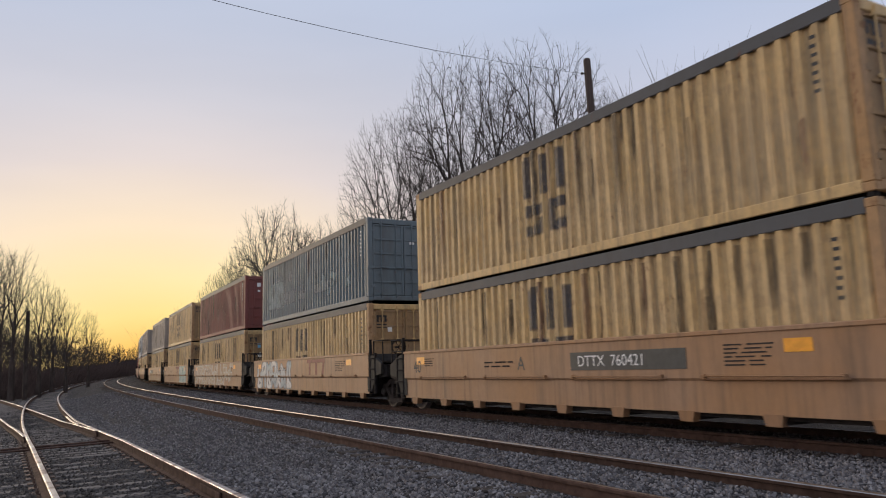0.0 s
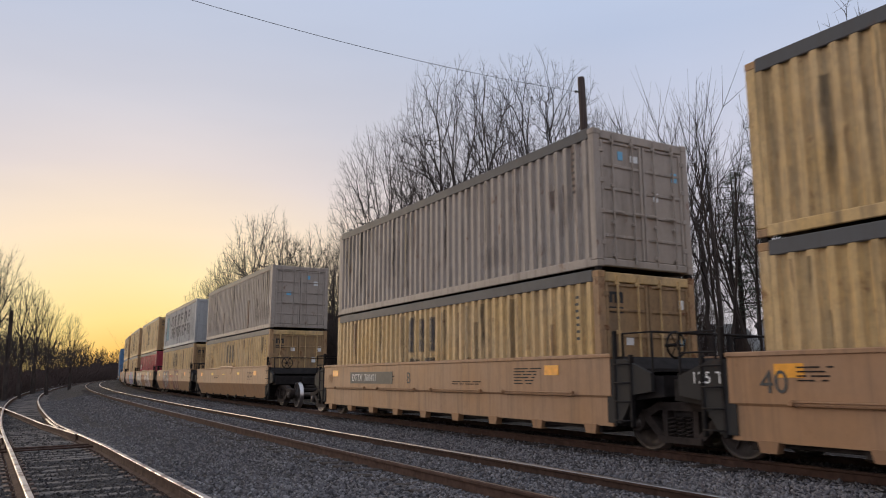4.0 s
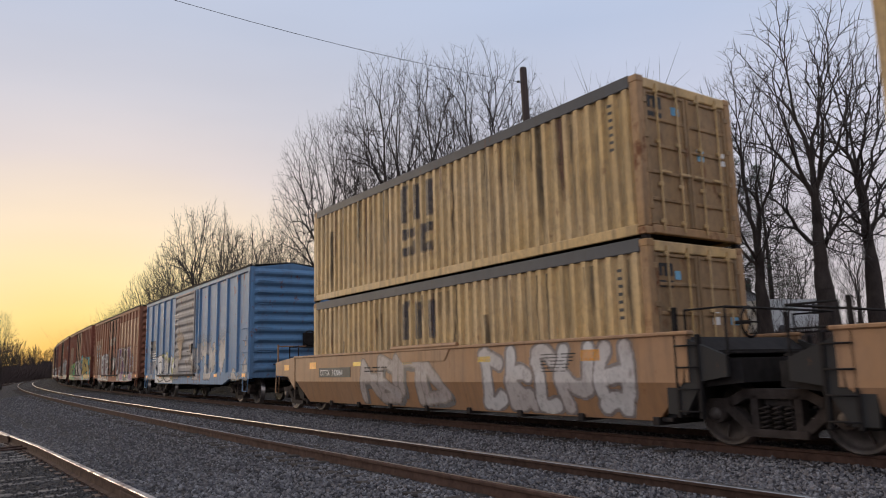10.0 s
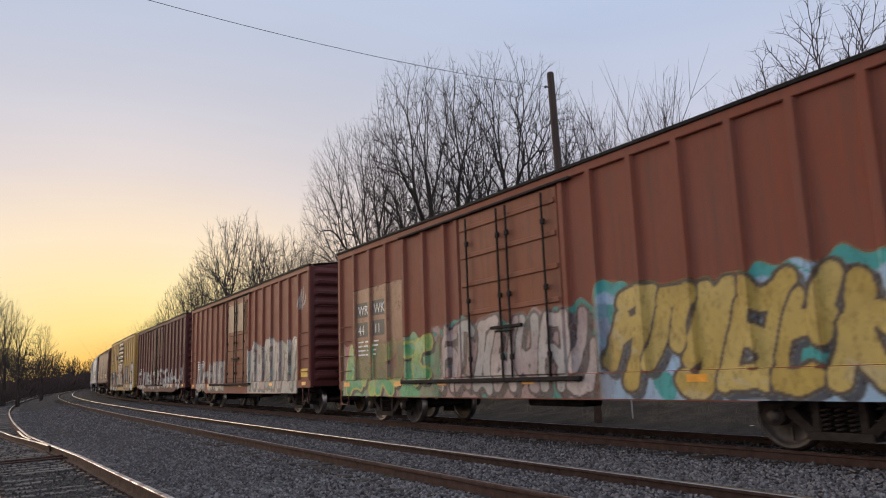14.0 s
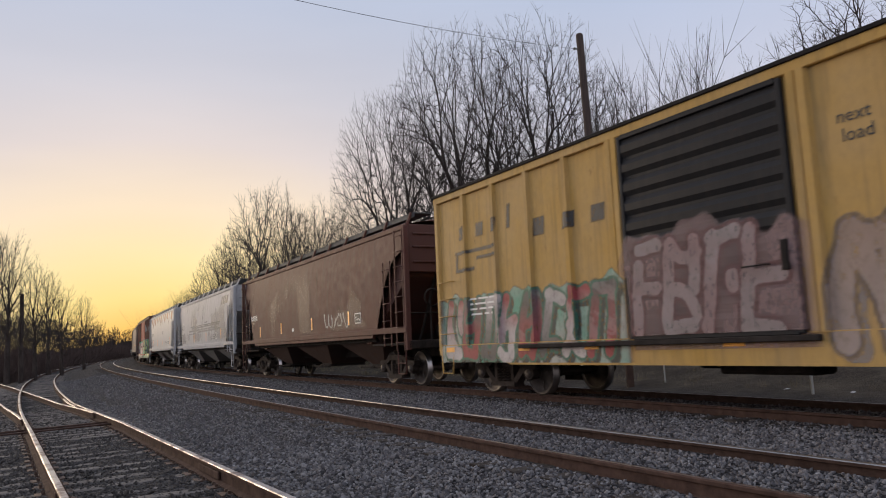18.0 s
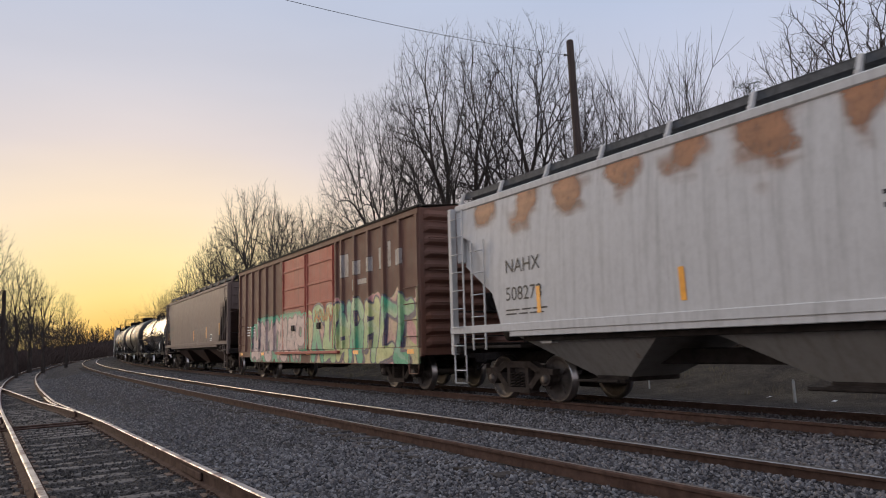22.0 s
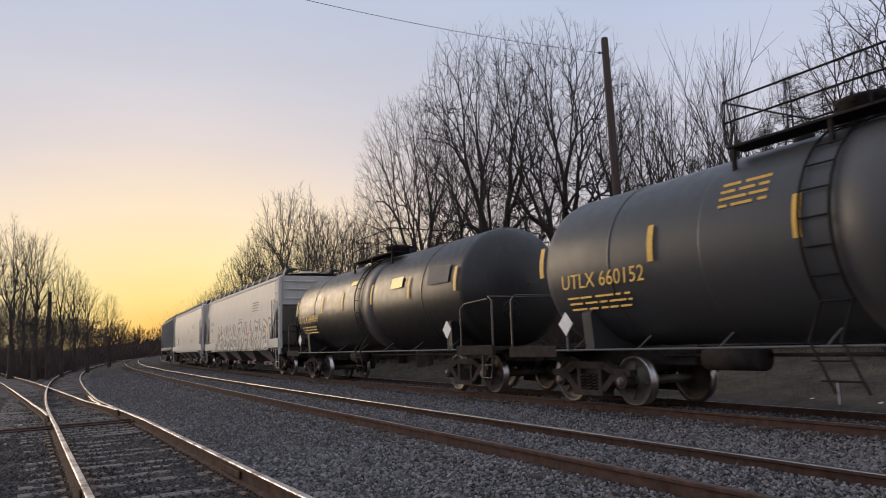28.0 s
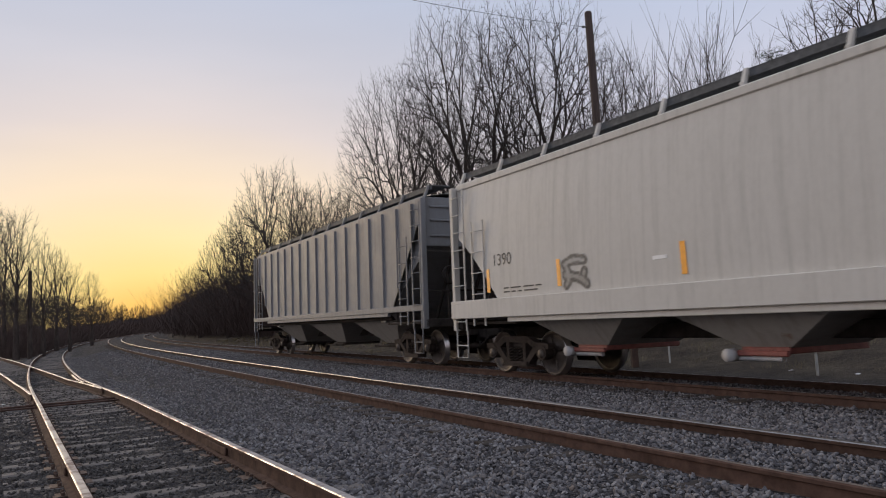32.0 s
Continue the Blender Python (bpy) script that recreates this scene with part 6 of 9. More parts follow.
M_MSCRUST = paint("yellow_box_rusty", (0.44, 0.26, 0.12), 0.95, 0.95, 0.6, 0.4, dirtiness=0.8)
M_CRED = paint("red_box", (0.225, 0.073, 0.062), 0.25, 0.6, 0.55, 0.4)
M_CBLUE = paint("blue_box", (0.132, 0.172, 0.192), 0.3, 0.8, 0.5, 0.6, rustcol=(0.22, 0.10, 0.06))
M_CGREY = paint("grey_box", (0.385, 0.325, 0.27), 0.45, 0.8, 0.55, 0.3)
M_CPALE = paint("pale_grey_box", (0.43, 0.43, 0.42), 0.22, 0.7, 0.55, 0.3)
M_CCRIM = paint("crimson_box", (0.40, 0.048, 0.068), 0.2, 0.6, 0.5, 0.3)

# ---- well cars ----
WELL = {}


def well_meshes():
    # straight-sided unit
    b = Build()
    b.prism([(-1.45, 1.50), (-1.45, 0.84), (-1.42, 0.80), (-1.42, 0.34), (-1.36, 0.34), (-1.36, 1.50)], 1, -6.55, 6.55)
    WELL["side_a"] = b.mesh("side_wall", [M_WELLTAN])
    b = Build()
    b.box(-1.47, -1.33, -6.58, 6.58, 1.46, 1.53, 0.012)
    WELL["chord_a"] = b.mesh("top_chord", [M_WELLTAN])
    b = Build()
    b.box(-1.475, -1.40, -1.15, 1.15, 0.815, 0.845, 0.006)
    b.tube([(-1.5, -1.1, 0.87), (-1.5, 1.1, 0.87)], 0.012, 5)
    for y in (-1.08, 1.08):
        b.box(-1.505, -1.44, y - 0.03, y + 0.03, 0.82, 0.9, 0.008)
    WELL["ledge"] = b.mesh("step_bar", [M_WELLTAN2])
    b = Build()
    b.prism([(-0.16, 0.36), (0.16, 0.36), (0.12, 0.20), (-0.12, 0.20)], 0, -1.44, -1.30)
    WELL["tab"] = b.mesh("jacking_tab", [M_WELLTAN2])
    # sloped-bottom unit
    b = Build()
    P = []
    for x, z, e in ((-1.46, 1.53, 6.85), (-1.46, 0.84, 6.75)):
        P.append([(x, -e, z), (x, e, z)])
    b.grid(P[::-1])
    b.grid([[(-1.36, -6.85, 0.84), (-1.36, 6.85, 0.84)], [(-1.36, -6.85, 1.53), (-1.36, 6.85, 1.53)]][::-1])
    b.box(-1.46, -1.36, -6.85, -6.78, 0.84, 1.53, 0.01)
    b.box(-1.46, -1.36, 6.78, 6.85, 0.84, 1.53, 0.01)
    WELL["side_b"] = b.mesh("side_wall", [M_WELLTAN])
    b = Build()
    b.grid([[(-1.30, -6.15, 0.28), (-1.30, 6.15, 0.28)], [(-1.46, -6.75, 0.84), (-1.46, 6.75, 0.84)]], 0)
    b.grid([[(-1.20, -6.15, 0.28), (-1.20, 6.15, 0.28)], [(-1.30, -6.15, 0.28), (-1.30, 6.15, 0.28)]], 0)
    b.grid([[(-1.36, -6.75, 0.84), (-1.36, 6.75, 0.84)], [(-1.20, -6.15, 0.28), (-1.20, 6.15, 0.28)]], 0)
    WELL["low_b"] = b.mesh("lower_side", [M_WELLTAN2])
    b = Build()
    b.box(-1.49, -1.33, -6.9, 6.9, 1.50, 1.56, 0.015)
    WELL["chord_b"] = b.mesh("top_chord", [M_WELLTAN])
    WELL["guide"] = Build().prism([(-1.05, 1.50), (-0.85, 1.27), (0.85, 1.27), (1.05, 1.50)], 0, -1.478, -1.461).mesh("guide_plate", [M_WELLTAN])
    WELL["guide_bar"] = Build().tube([(-1.45, -1.3, 1.585), (-1.45, 1.3, 1.585)], 0.05, 10).mesh("guide_bar", [M_WELLTAN])
    b = Build()
    b.box(-1.30, 1.30, -6.4, 6.4, 0.27, 0.335, 0.01)
    for k in range(9):
        b.box(-1.36, 1.36, -6.2 + k * 1.55, -6.08 + k * 1.55, 0.22, 0.34, 0.01)
    WELL["floor"] = b.mesh("well_floor", [M_GRIME])
    # end frame over the truck
    b = Build()
    b.prism([(6.5, 0.36), (6.5, 1.48), (6.72, 1.48), (7.1, 1.18), (7.62, 1.16), (7.62, 0.84), (7.0, 0.78), (6.75, 0.36)], 0, -1.34, 1.34)
    b.box(-0.35, 0.35, 7.5, 7.75, 0.82, 1.12, 0.03)
    WELL["end"] = b.mesh("end_frame", [M_STEEL])
    b = Build()
    b.prism([(6.45, 0.40), (6.45, 1.44), (6.85, 1.44), (7.45, 1.20), (7.45, 0.92), (7.05, 0.86), (6.75, 0.40)], 0, -1.44, -1.36)
    WELL["gusset"] = b.mesh("side_gusset", [M_WELLGREY])
    b = Build()
    b.box(-1.35, 1.35, 6.75, 7.55, 1.22, 1.25, 0.005)
    for k in range(11):
        b.box(-1.33, 1.33, 6.78 + k * 0.07, 6.80 + k * 0.07, 1.25, 1.275)
    WELL["deck"] = b.mesh("walkway_grating", [M_STEEL])
    b = Build()
    b.tube([(-1.38, 6.8, 1.2), (-1.38, 6.8, 1.85), (-1.38, 7.45, 1.85), (-1.38, 7.45, 1.2)], 0.02, 6)
    b.tube([(-1.38, 6.8, 1.55), (-1.38, 7.45, 1.55)], 0.015, 5)
    b.tube([(-1.38, 7.45, 1.85), (1.38, 7.45, 1.85)], 0.02, 6)
    b.tube([(1.38, 6.8, 1.2), (1.38, 6.8, 1.85), (1.38, 7.45, 1.85), (1.38, 7.45, 1.2)], 0.02, 6)
    WELL["rail"] = b.mesh("hand_rail", [M_STEEL])
    b = Build()
    b.box(-1.46, -1.38, 6.62, 6.68, 0.35, 1.9, 0.01)
    b.box(-1.46, -1.38, 6.98, 7.04, 0.35, 1.5, 0.01)
    for z in (0.45, 0.75, 1.05, 1.35):
        b.tube([(-1.45, 6.65, z), (-1.5, 6.67, z), (-1.5, 6.99, z), (-1.45, 7.01, z)], 0.013, 5)
    WELL["steps"] = b.mesh("ladder", [M_STEEL])
    b = Build()
    b.lathe([(-0.02, 0.20), (0.0, 0.23), (0.02, 0.20), (0.0, 0.19), (-0.02, 0.20)], 16, 1)
    for k in range(3):
        a = k * math.pi / 3
        b.tube([(0.2 * math.cos(a), 0, 0.2 * math.sin(a)), (-0.2 * math.cos(a), 0, -0.2 * math.sin(a))], 0.012, 4)
    b.tube([(0, 0.02, 0), (0, 0.22, 0)], 0.03, 6)
    WELL["wheel"] = b.mesh("brake_wheel", [M_STEEL])


well_meshes()


def wsurf_a(Y, Z):
    return np.where(Z > 0.82, -1.45, -1.42)


def wsurf_b(Y, Z):
    return np.where(Z > 0.84, -1.46, -1.46 + 0.16 * (0.84 - Z) / 0.56)


MARK = [(0.0, 1.95, 0.42, 0.55, 0), (0.22, 0.40, 0.0, 0.55, 0), (0.92, 1.10, 0.0, 0.55, 0), (1.58, 1.78, 0.0, 0.55, 0.3)]


def red_mark(u, z, k, color):
    return blocks([(u + a * k, u + b_ * k, z + c * k, z + d * k, s) for a, b_, c, d, s in MARK], color, 0.85)


def well_car(kind, mid, front, rear, label, art=(), tail=False):
    c = empty("well_car")
    part("well_floor", WELL["floor"], None, c)
    for s in (0, 180):
        r = pose(0, 0, 0, 0, 0, s)
        if kind == "a":
            part("side_wall", WELL["side_a"], None, c, "", r)
            part("top_chord", WELL["chord_a"], None, c, "", r)
            for k in range(4):
                part("step_bar", WELL["ledge"], None, c, "", r @ pose(0, -4.5 + 3.0 * k, 0))
            for k in range(9):
                part("jacking_tab", WELL["tab"], None, c, "", r @ pose(0, -6.0 + 1.5 * k, 0))
        else:
            part("side_wall", WELL["side_b"], None, c, "", r)
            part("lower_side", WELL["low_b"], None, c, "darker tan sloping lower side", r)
            part("top_chord", WELL["chord_b"], None, c, "", r)
            part("guide_plate", WELL["guide"], None, c, "", r)
            part("guide_bar", WELL["guide_bar"], None, c, "pale tan rounded bar on the top chord", r)
        part("end_frame", WELL["end"], None, c, "dark steel end frame above the truck", r)
        part("walkway_grating", WELL["deck"], None, c, "", r)
        part("hand_rail", WELL["rail"], None, c, "", r)
        for m in (r, Matrix.Diagonal((-1, 1, 1, 1)) @ r):
            if tail and s == 0:
                continue
            part("side_gusset", WELL["gusset"], None, c, "", m)
            part("ladder", WELL["steps"], None, c, "", m)
    part("brake_wheel", WELL["wheel"], None, c, "", pose(-0.9, -7.5, 1.65))
    truck(c, rear, mid)
    if front is not None:
        truck(c, front, mid)
    surf = wsurf_a if kind == "a" else wsurf_b
    x = -1.456 if kind == "a" else -1.466
    for y in (-5.2, 5.4):
        patch(c, "reflector", y, y + 0.42, 1.18, 1.36, x, M_ORANGE, "orange reflective patch")
    if kind == "b":
        for y in (-2.4, 0.4, 2.8):
            patch(c, "reflector", y, y + 0.4, 1.22, 1.32, x, M_YELLOW, "yellow reflective strip")
    bars(c, -4.7, -3.8, 1.0, 1.34, 6, x, M_WELLGREY, int(mid * 7))
    bars(c, 1.5, 2.6, 1.05, 1.22, 2, x, M_GRIME, int(mid * 7) + 1)
    for nm, y0, y1, z0, z1, fn, lab in art:
        decal(nm, c, y0, y1, z0, z1, fn, surf, 0.024, lab)
    tagged(c, label, "well car", "well cars of the container train")
    MOVERS.append((c, on_track(mid)))
    return c


# ---- box cars ----
def boxcar(mid, L, mat, label, eave=4.62, door="plug", doormat=None, dy=0.0, dw=3.0, posts=16, roofmat=None, endmat=None, art=(), rib_door=10):
    c = empty("box_car")
    h = L / 2
    base = 1.04
    d0, d1 = dy - dw / 2, dy + dw / 2
    endmat = endmat or mat
    b = Build()
    b.box(-1.475, -1.435, -h, h, base, eave, 0.008)
    side = b.mesh("side_wall", [mat])
    b = Build()
    b.box(-1.535, -1.40, -h - 0.01, h + 0.01, eave - 0.14, eave + 0.03, 0.015)
    cap = b.mesh("top_chord", [mat])
    b = Build()
    e = h - 2.9
    b.prism([(-h, 1.10), (-h, 0.86), (-e - 0.8, 0.86), (-e, 0.66), (e, 0.66), (e + 0.8, 0.86), (h, 0.86), (h, 1.10)], 0, -1.51, -1.40)
    sill = b.mesh("side_sill", [mat])
    b = Build()
    b.prism([(-1.54, -0.055), (-1.54, 0.055), (-1.475, 0.095), (-1.475, -0.095)], 2, 1.08, eave - 0.12)
    post = b.mesh("post", [mat])
    py = []
    for k in range(posts + 1):
        y = -h + 0.1 + (L - 0.2) * k / posts
        if not (d0 - 0.15 < y < d1 + 0.15):
            py.append(y)
    py += [d0 - 0.12, d1 + 0.12]
    for s in (0, 180):
        r = pose(0, 0, 0, 0, 0, s)
        part("side_wall", side, None, c, "", r)
        part("top_chord", cap, None, c, "", r)
        part("side_sill", sill, None, c, "", r)
        for y in py:
            part("post", post, None, c, "", r @ pose(0, y if s == 0 else -y, 0))
    # roof sheets
    b = Build()
    nroof = int(L / 1.2)
    rows = []
    for k in range(nroof * 4 + 1):
        y = -h - 0.02 + (L + 0.04) * k / (nroof * 4)
        up = 0.045 if k % 4 == 0 else 0.0
        rows.append([(-1.53, y, eave + 0.03), (-1.3, y, eave + 0.05 + up), (0, y, eave + 0.18 + up), (1.3, y, eave + 0.05 + up), (1.53, y, eave + 0.03)])
    b.grid(rows[::-1])
    part("roof", b, roofmat or M_ROOF, c, "galvanised ribbed roof")
    for s in (-1, 1):
        part("roof_edge", Build().box(s * 1.565, s * 1.47, -h - 0.04, h + 0.04, eave + 0.01, eave + 0.075, 0.01), M_STEEL, c, "dark lipped roof edge")
    # ends with pressed ribs
    b = Build()
    nrib = 11
    prof = []
    for k in range(nrib):
        z = base + (eave - base) * k / nrib
        dz = (eave - base) / nrib
        prof += [(z + 0.02, 0.0), (z + dz * 0.35, 0.085), (z + dz * 0.55, 0.085), (z + dz * 0.9, 0.0)]
    prof = [(base - 0.15, 0.0)] + prof + [(eave + 0.02, 0.0)]
    b.grid([[(-1.40, -h - o * 0.2, z), (-1.25, -h - o, z), (1.25, -h - o, z), (1.40, -h - o * 0.2, z)] for z, o in prof])
    b.add([(-1.40, -h, eave), (0, -h, eave + 0.2), (1.40, -h, eave)], [(0, 2, 1)])
    for s in (-1, 1):
        b.box(s * 1.50, s * 1.38, -h - 0.04, -h + 0.08, base - 0.15, eave, 0.012)
    em = b.mesh("end_wall", [endmat])
    for s in (0, 180):
        part("end_wall", em, None, c, "end wall with pressed horizontal ribs", pose(0, 0, 0, 0, 0, s))
    # underframe
    b = Build()
    b.box(-0.36, 0.36, -h, h, 0.78, 1.02, 0.02)
    for k in range(9):
        y = -h + 0.6 + (L - 1.2) * k / 8
        b.box(-1.4, 1.4, y - 0.06, y + 0.06, 0.84, 1.04, 0.01)
    b.box(-0.9, -0.4, -1.2, 0.4, 0.5, 0.8, 0.04)
    b.lathe([(-0.5, 0.0), (-0.48, 0.16), (0.5, 0.16), (0.52, 0.0)], 12, 1, (0.5, 1.4, 0.66))
    b.tube([(-1.1, -e, 0.72), (-1.1, e, 0.72)], 0.025, 5)
    part("underframe", b, M_GRIME, c, "dark underframe with brake gear")
    # doors
    dm = doormat or mat
    if door == "plug":
        b = Build()
        b.box(-1.515, -1.47, d0, d1, 1.12, eave - 0.18, 0.012)
        dr = part("door", b, dm, c, "worn plug door with level ribs")
        rib = Build().box(-1.545, -1.513, d0 + 0.05, d1 - 0.05, -0.05, 0.05, 0.012).mesh("door_rib", [dm])
        for z in (1.3, 1.85, 2.4, 3.0, 3.6, 4.2):
            part("door_rib", rib, None, dr, "", pose(0, 0, z))
        for y in (d0 + 0.35, dy - 0.15, dy + 0.15, d1 - 0.35):
            b = Build()
            b.tube([(-1.58, y, 1.0), (-1.58, y, eave - 0.25)], 0.022, 6)
            for z in (1.4, 2.6, 3.8):
                b.box(-1.60, -1.54, y - 0.05, y + 0.05, z, z + 0.1, 0.01)
            part("lock_rod", b, M_GRIME, dr, "upright locking rod")
        b = Build()
        b.box(-1.60, -1.545, dy - 0.5, dy + 0.5, 2.0, 2.06, 0.01)
        b.tube([(-1.62, dy - 0.3, 1.95), (-1.62, dy + 0.3, 1.95)], 0.02, 6)
        part("door_handle", b, M_STEEL, dr)
        part("door_track", Build().box(-1.60, -1.50, d0 - 0.4, d1 + 0.4 + dw * 0.7, 0.98, 1.06, 0.01), M_GRIME, c)
        part("door_track", Build().box(-1.58, -1.50, d0 - 0.4, d1 + 0.4 + dw * 0.7, eave - 0.17, eave - 0.12, 0.01), M_GRIME, c)
    elif door == "slide":
        b = Build()
        rows = []
        n = rib_door
        for k in range(n):
            z = 1.12 + (eave - 1.32) * k / n
            dz = (eave - 1.32) / n
            rows += [(z, 0.0), (z + dz * 0.25, 0.045), (z + dz * 0.6, 0.045), (z + dz * 0.85, 0.0)]
        rows.append((eave - 0.2, 0.0))
        b.grid([[(-1.52 - o, d0 + 0.06, z), (-1.52 - o, d1 - 0.06, z)] for z, o in rows][::-1])
        dr = part("door", b, dm, c, "sliding door with pressed level ribs")
        for y in (d0, d1 - 0.08):
            part("door_stile", Build().box(-1.575, -1.50, y, y + 0.08, 1.08, eave - 0.16, 0.01), dm, dr)
        part("door_rail", Build().box(-1.57, -1.50, d0 + 0.08, d1 - 0.08, 1.06, 1.14, 0.01), dm, dr)
        part("door_rail", Build().box(-1.57, -1.50, d0 + 0.08, d1 - 0.08, eave - 0.22, eave - 0.14, 0.01), dm, dr)
        b = Build()
        b.box(-1.62, -1.56, d0 + 0.1, d0 + 0.2, 1.9, 2.3, 0.01)
        grab(b, -1.57, d0 + 0.4, d0 + 0.8, 2.0)
        part("door_handle", b, M_STEEL, dr)
        b = Build()
        b.box(-1.60, -1.50, d0 - 0.2, d1 + dw, 0.98, 1.06, 0.01)
        part("door_track", b, M_GRIME, c)
    else:
        for q0, q1 in ((d0, dy - 0.02), (dy + 0.02, d1)):
            b = Build()
            b.box(-1.52, -1.47, q0, q1, 1.12, eave - 0.18, 0.012)
            dr = part("door", b, dm, c, "red sliding door leaf with level ribs")
            for z in (1.3, 1.95, 2.6, 3.25, 3.9):
                part("door_rib", Build().box(-1.545, -1.523, q0 + 0.115, q1 - 0.115, z - 0.04, z + 0.04, 0.01), dm, dr)
            for y in (q0 + 0.05, q1 - 0.11):
                part("door_stile", Build().box(-1.56, -1.51, y, y + 0.06, 1.125, eave - 0.185, 0.01), dm, dr)
            b = Build()
            b.box(-1.60, -1.54, (q0 + q1) / 2 - 0.15, (q0 + q1) / 2 + 0.15, 1.75, 1.95, 0.02)
            part("door_handle", b, M_STEEL, dr)
        b = Build()
        b.box(-1.62, -1.50, d0 - 0.4, d1 + 0.6, 0.96, 1.05, 0.01)
        part("door_track", b, dm, c)
    # grab irons and sill steps
    b = Build()
    grab(b, -1.48, 0.0, 0.63, 0.0, 0.09)
    iron = b.mesh("grab_iron", [endmat])
    b = Build()
    b.tube([(-1.25, 0, 0), (-1.25, -0.10, 0), (-0.75, -0.10, 0), (-0.75, 0, 0)], 0.013, 5)
    rung = b.mesh("ladder_rung", [endmat])
    b = Build()
    b.tube([(-1.5, 0, 0.9), (-1.52, 0.05, 0.45), (-1.52, 0.5, 0.45), (-1.5, 0.55, 0.9)], 0.02, 5)
    step = b.mesh("sill_step", [endmat])
    for s in (0, 180):
        for z in (1.35, 1.75, 2.15, 2.55):
            part("grab_iron", iron, None, c, "", pose(0, h - 0.75 if s else -h + 0.12, z))
        for z in (1.35, 1.75, 2.15, 2.55, 2.95, 3.35, 3.75, 4.15):
            part("ladder_rung", rung, None, c, "", Matrix.Diagonal((-1 if s else 1, 1, 1, 1)) @ pose(0, 0, z, 0, 0, s) @ pose(0, -h - 0.05, 0))
        part("sill_step", step, None, c, "", pose(0, h - 0.65 if s else -h + 0.1, 0))
    b = Build()
    b.box(-0.7, 0.7, -h - 0.42, -h - 0.05, 1.30, 1.33, 0.005)
    b.lathe([(-0.02, 0.24), (0.0, 0.27), (0.02, 0.24), (0.0, 0.23), (-0.02, 0.24)], 16, 1, (0.55, -h - 0.25, 2.2))
    b.box(0.35, 0.75, -h - 0.2, -h - 0.05, 1.9, 2.4, 0.03)
    part("brake_stand", b, M_STEEL, c)
    truck(c, -h + 2.05, mid)
    truck(c, h - 2.05, mid)
    couplers(c, L)
    px = np.array(py)

    def surf(Y, Z):
        near = np.min(np.abs(Y[..., None] - px), -1)
        x = -1.475 - 0.065 * (1 - smooth_step(near, 0.055, 0.095))
        x = np.where(Z < 1.10, -1.512, x)
        ind = (Y > d0 - 0.02) & (Y < d1 + 0.02) & (Z > 1.10)
        return np.where(ind, -1.58 if door == "slide" else -1.548, x)
    bars(c, h - 2.4, h - 1.2, 1.7, 2.15, 4, -1.482, M_WHITE, int(mid))
    for y in (-h + 0.35, -h * 0.55, -0.6, h * 0.3, h * 0.55, h - 0.7):
        patch(c, "reflector", y, y + 0.36, 0.93, 1.04, -1.523, M_ORANGE, "orange reflective patch on the sill")
    for nm, y0, y1, z0, z1, fn, lab in art:
        decal(nm, c, y0, y1, z0, z1, fn, surf, 0.025, lab)
    tagged(c, label, "box car", "box cars")
    MOVERS.append((c, on_track(mid)))
    return c


M_ROOF = paint("galvanised_roof", (0.22, 0.20, 0.19), 0.6, 0.4, 0.55)


# ---- covered hoppers ----
M_WALK = plain("galvanised_grating", (0.085, 0.088, 0.092), 0.7, 0, 0.35, 8, 0.3, gloss=0.2)


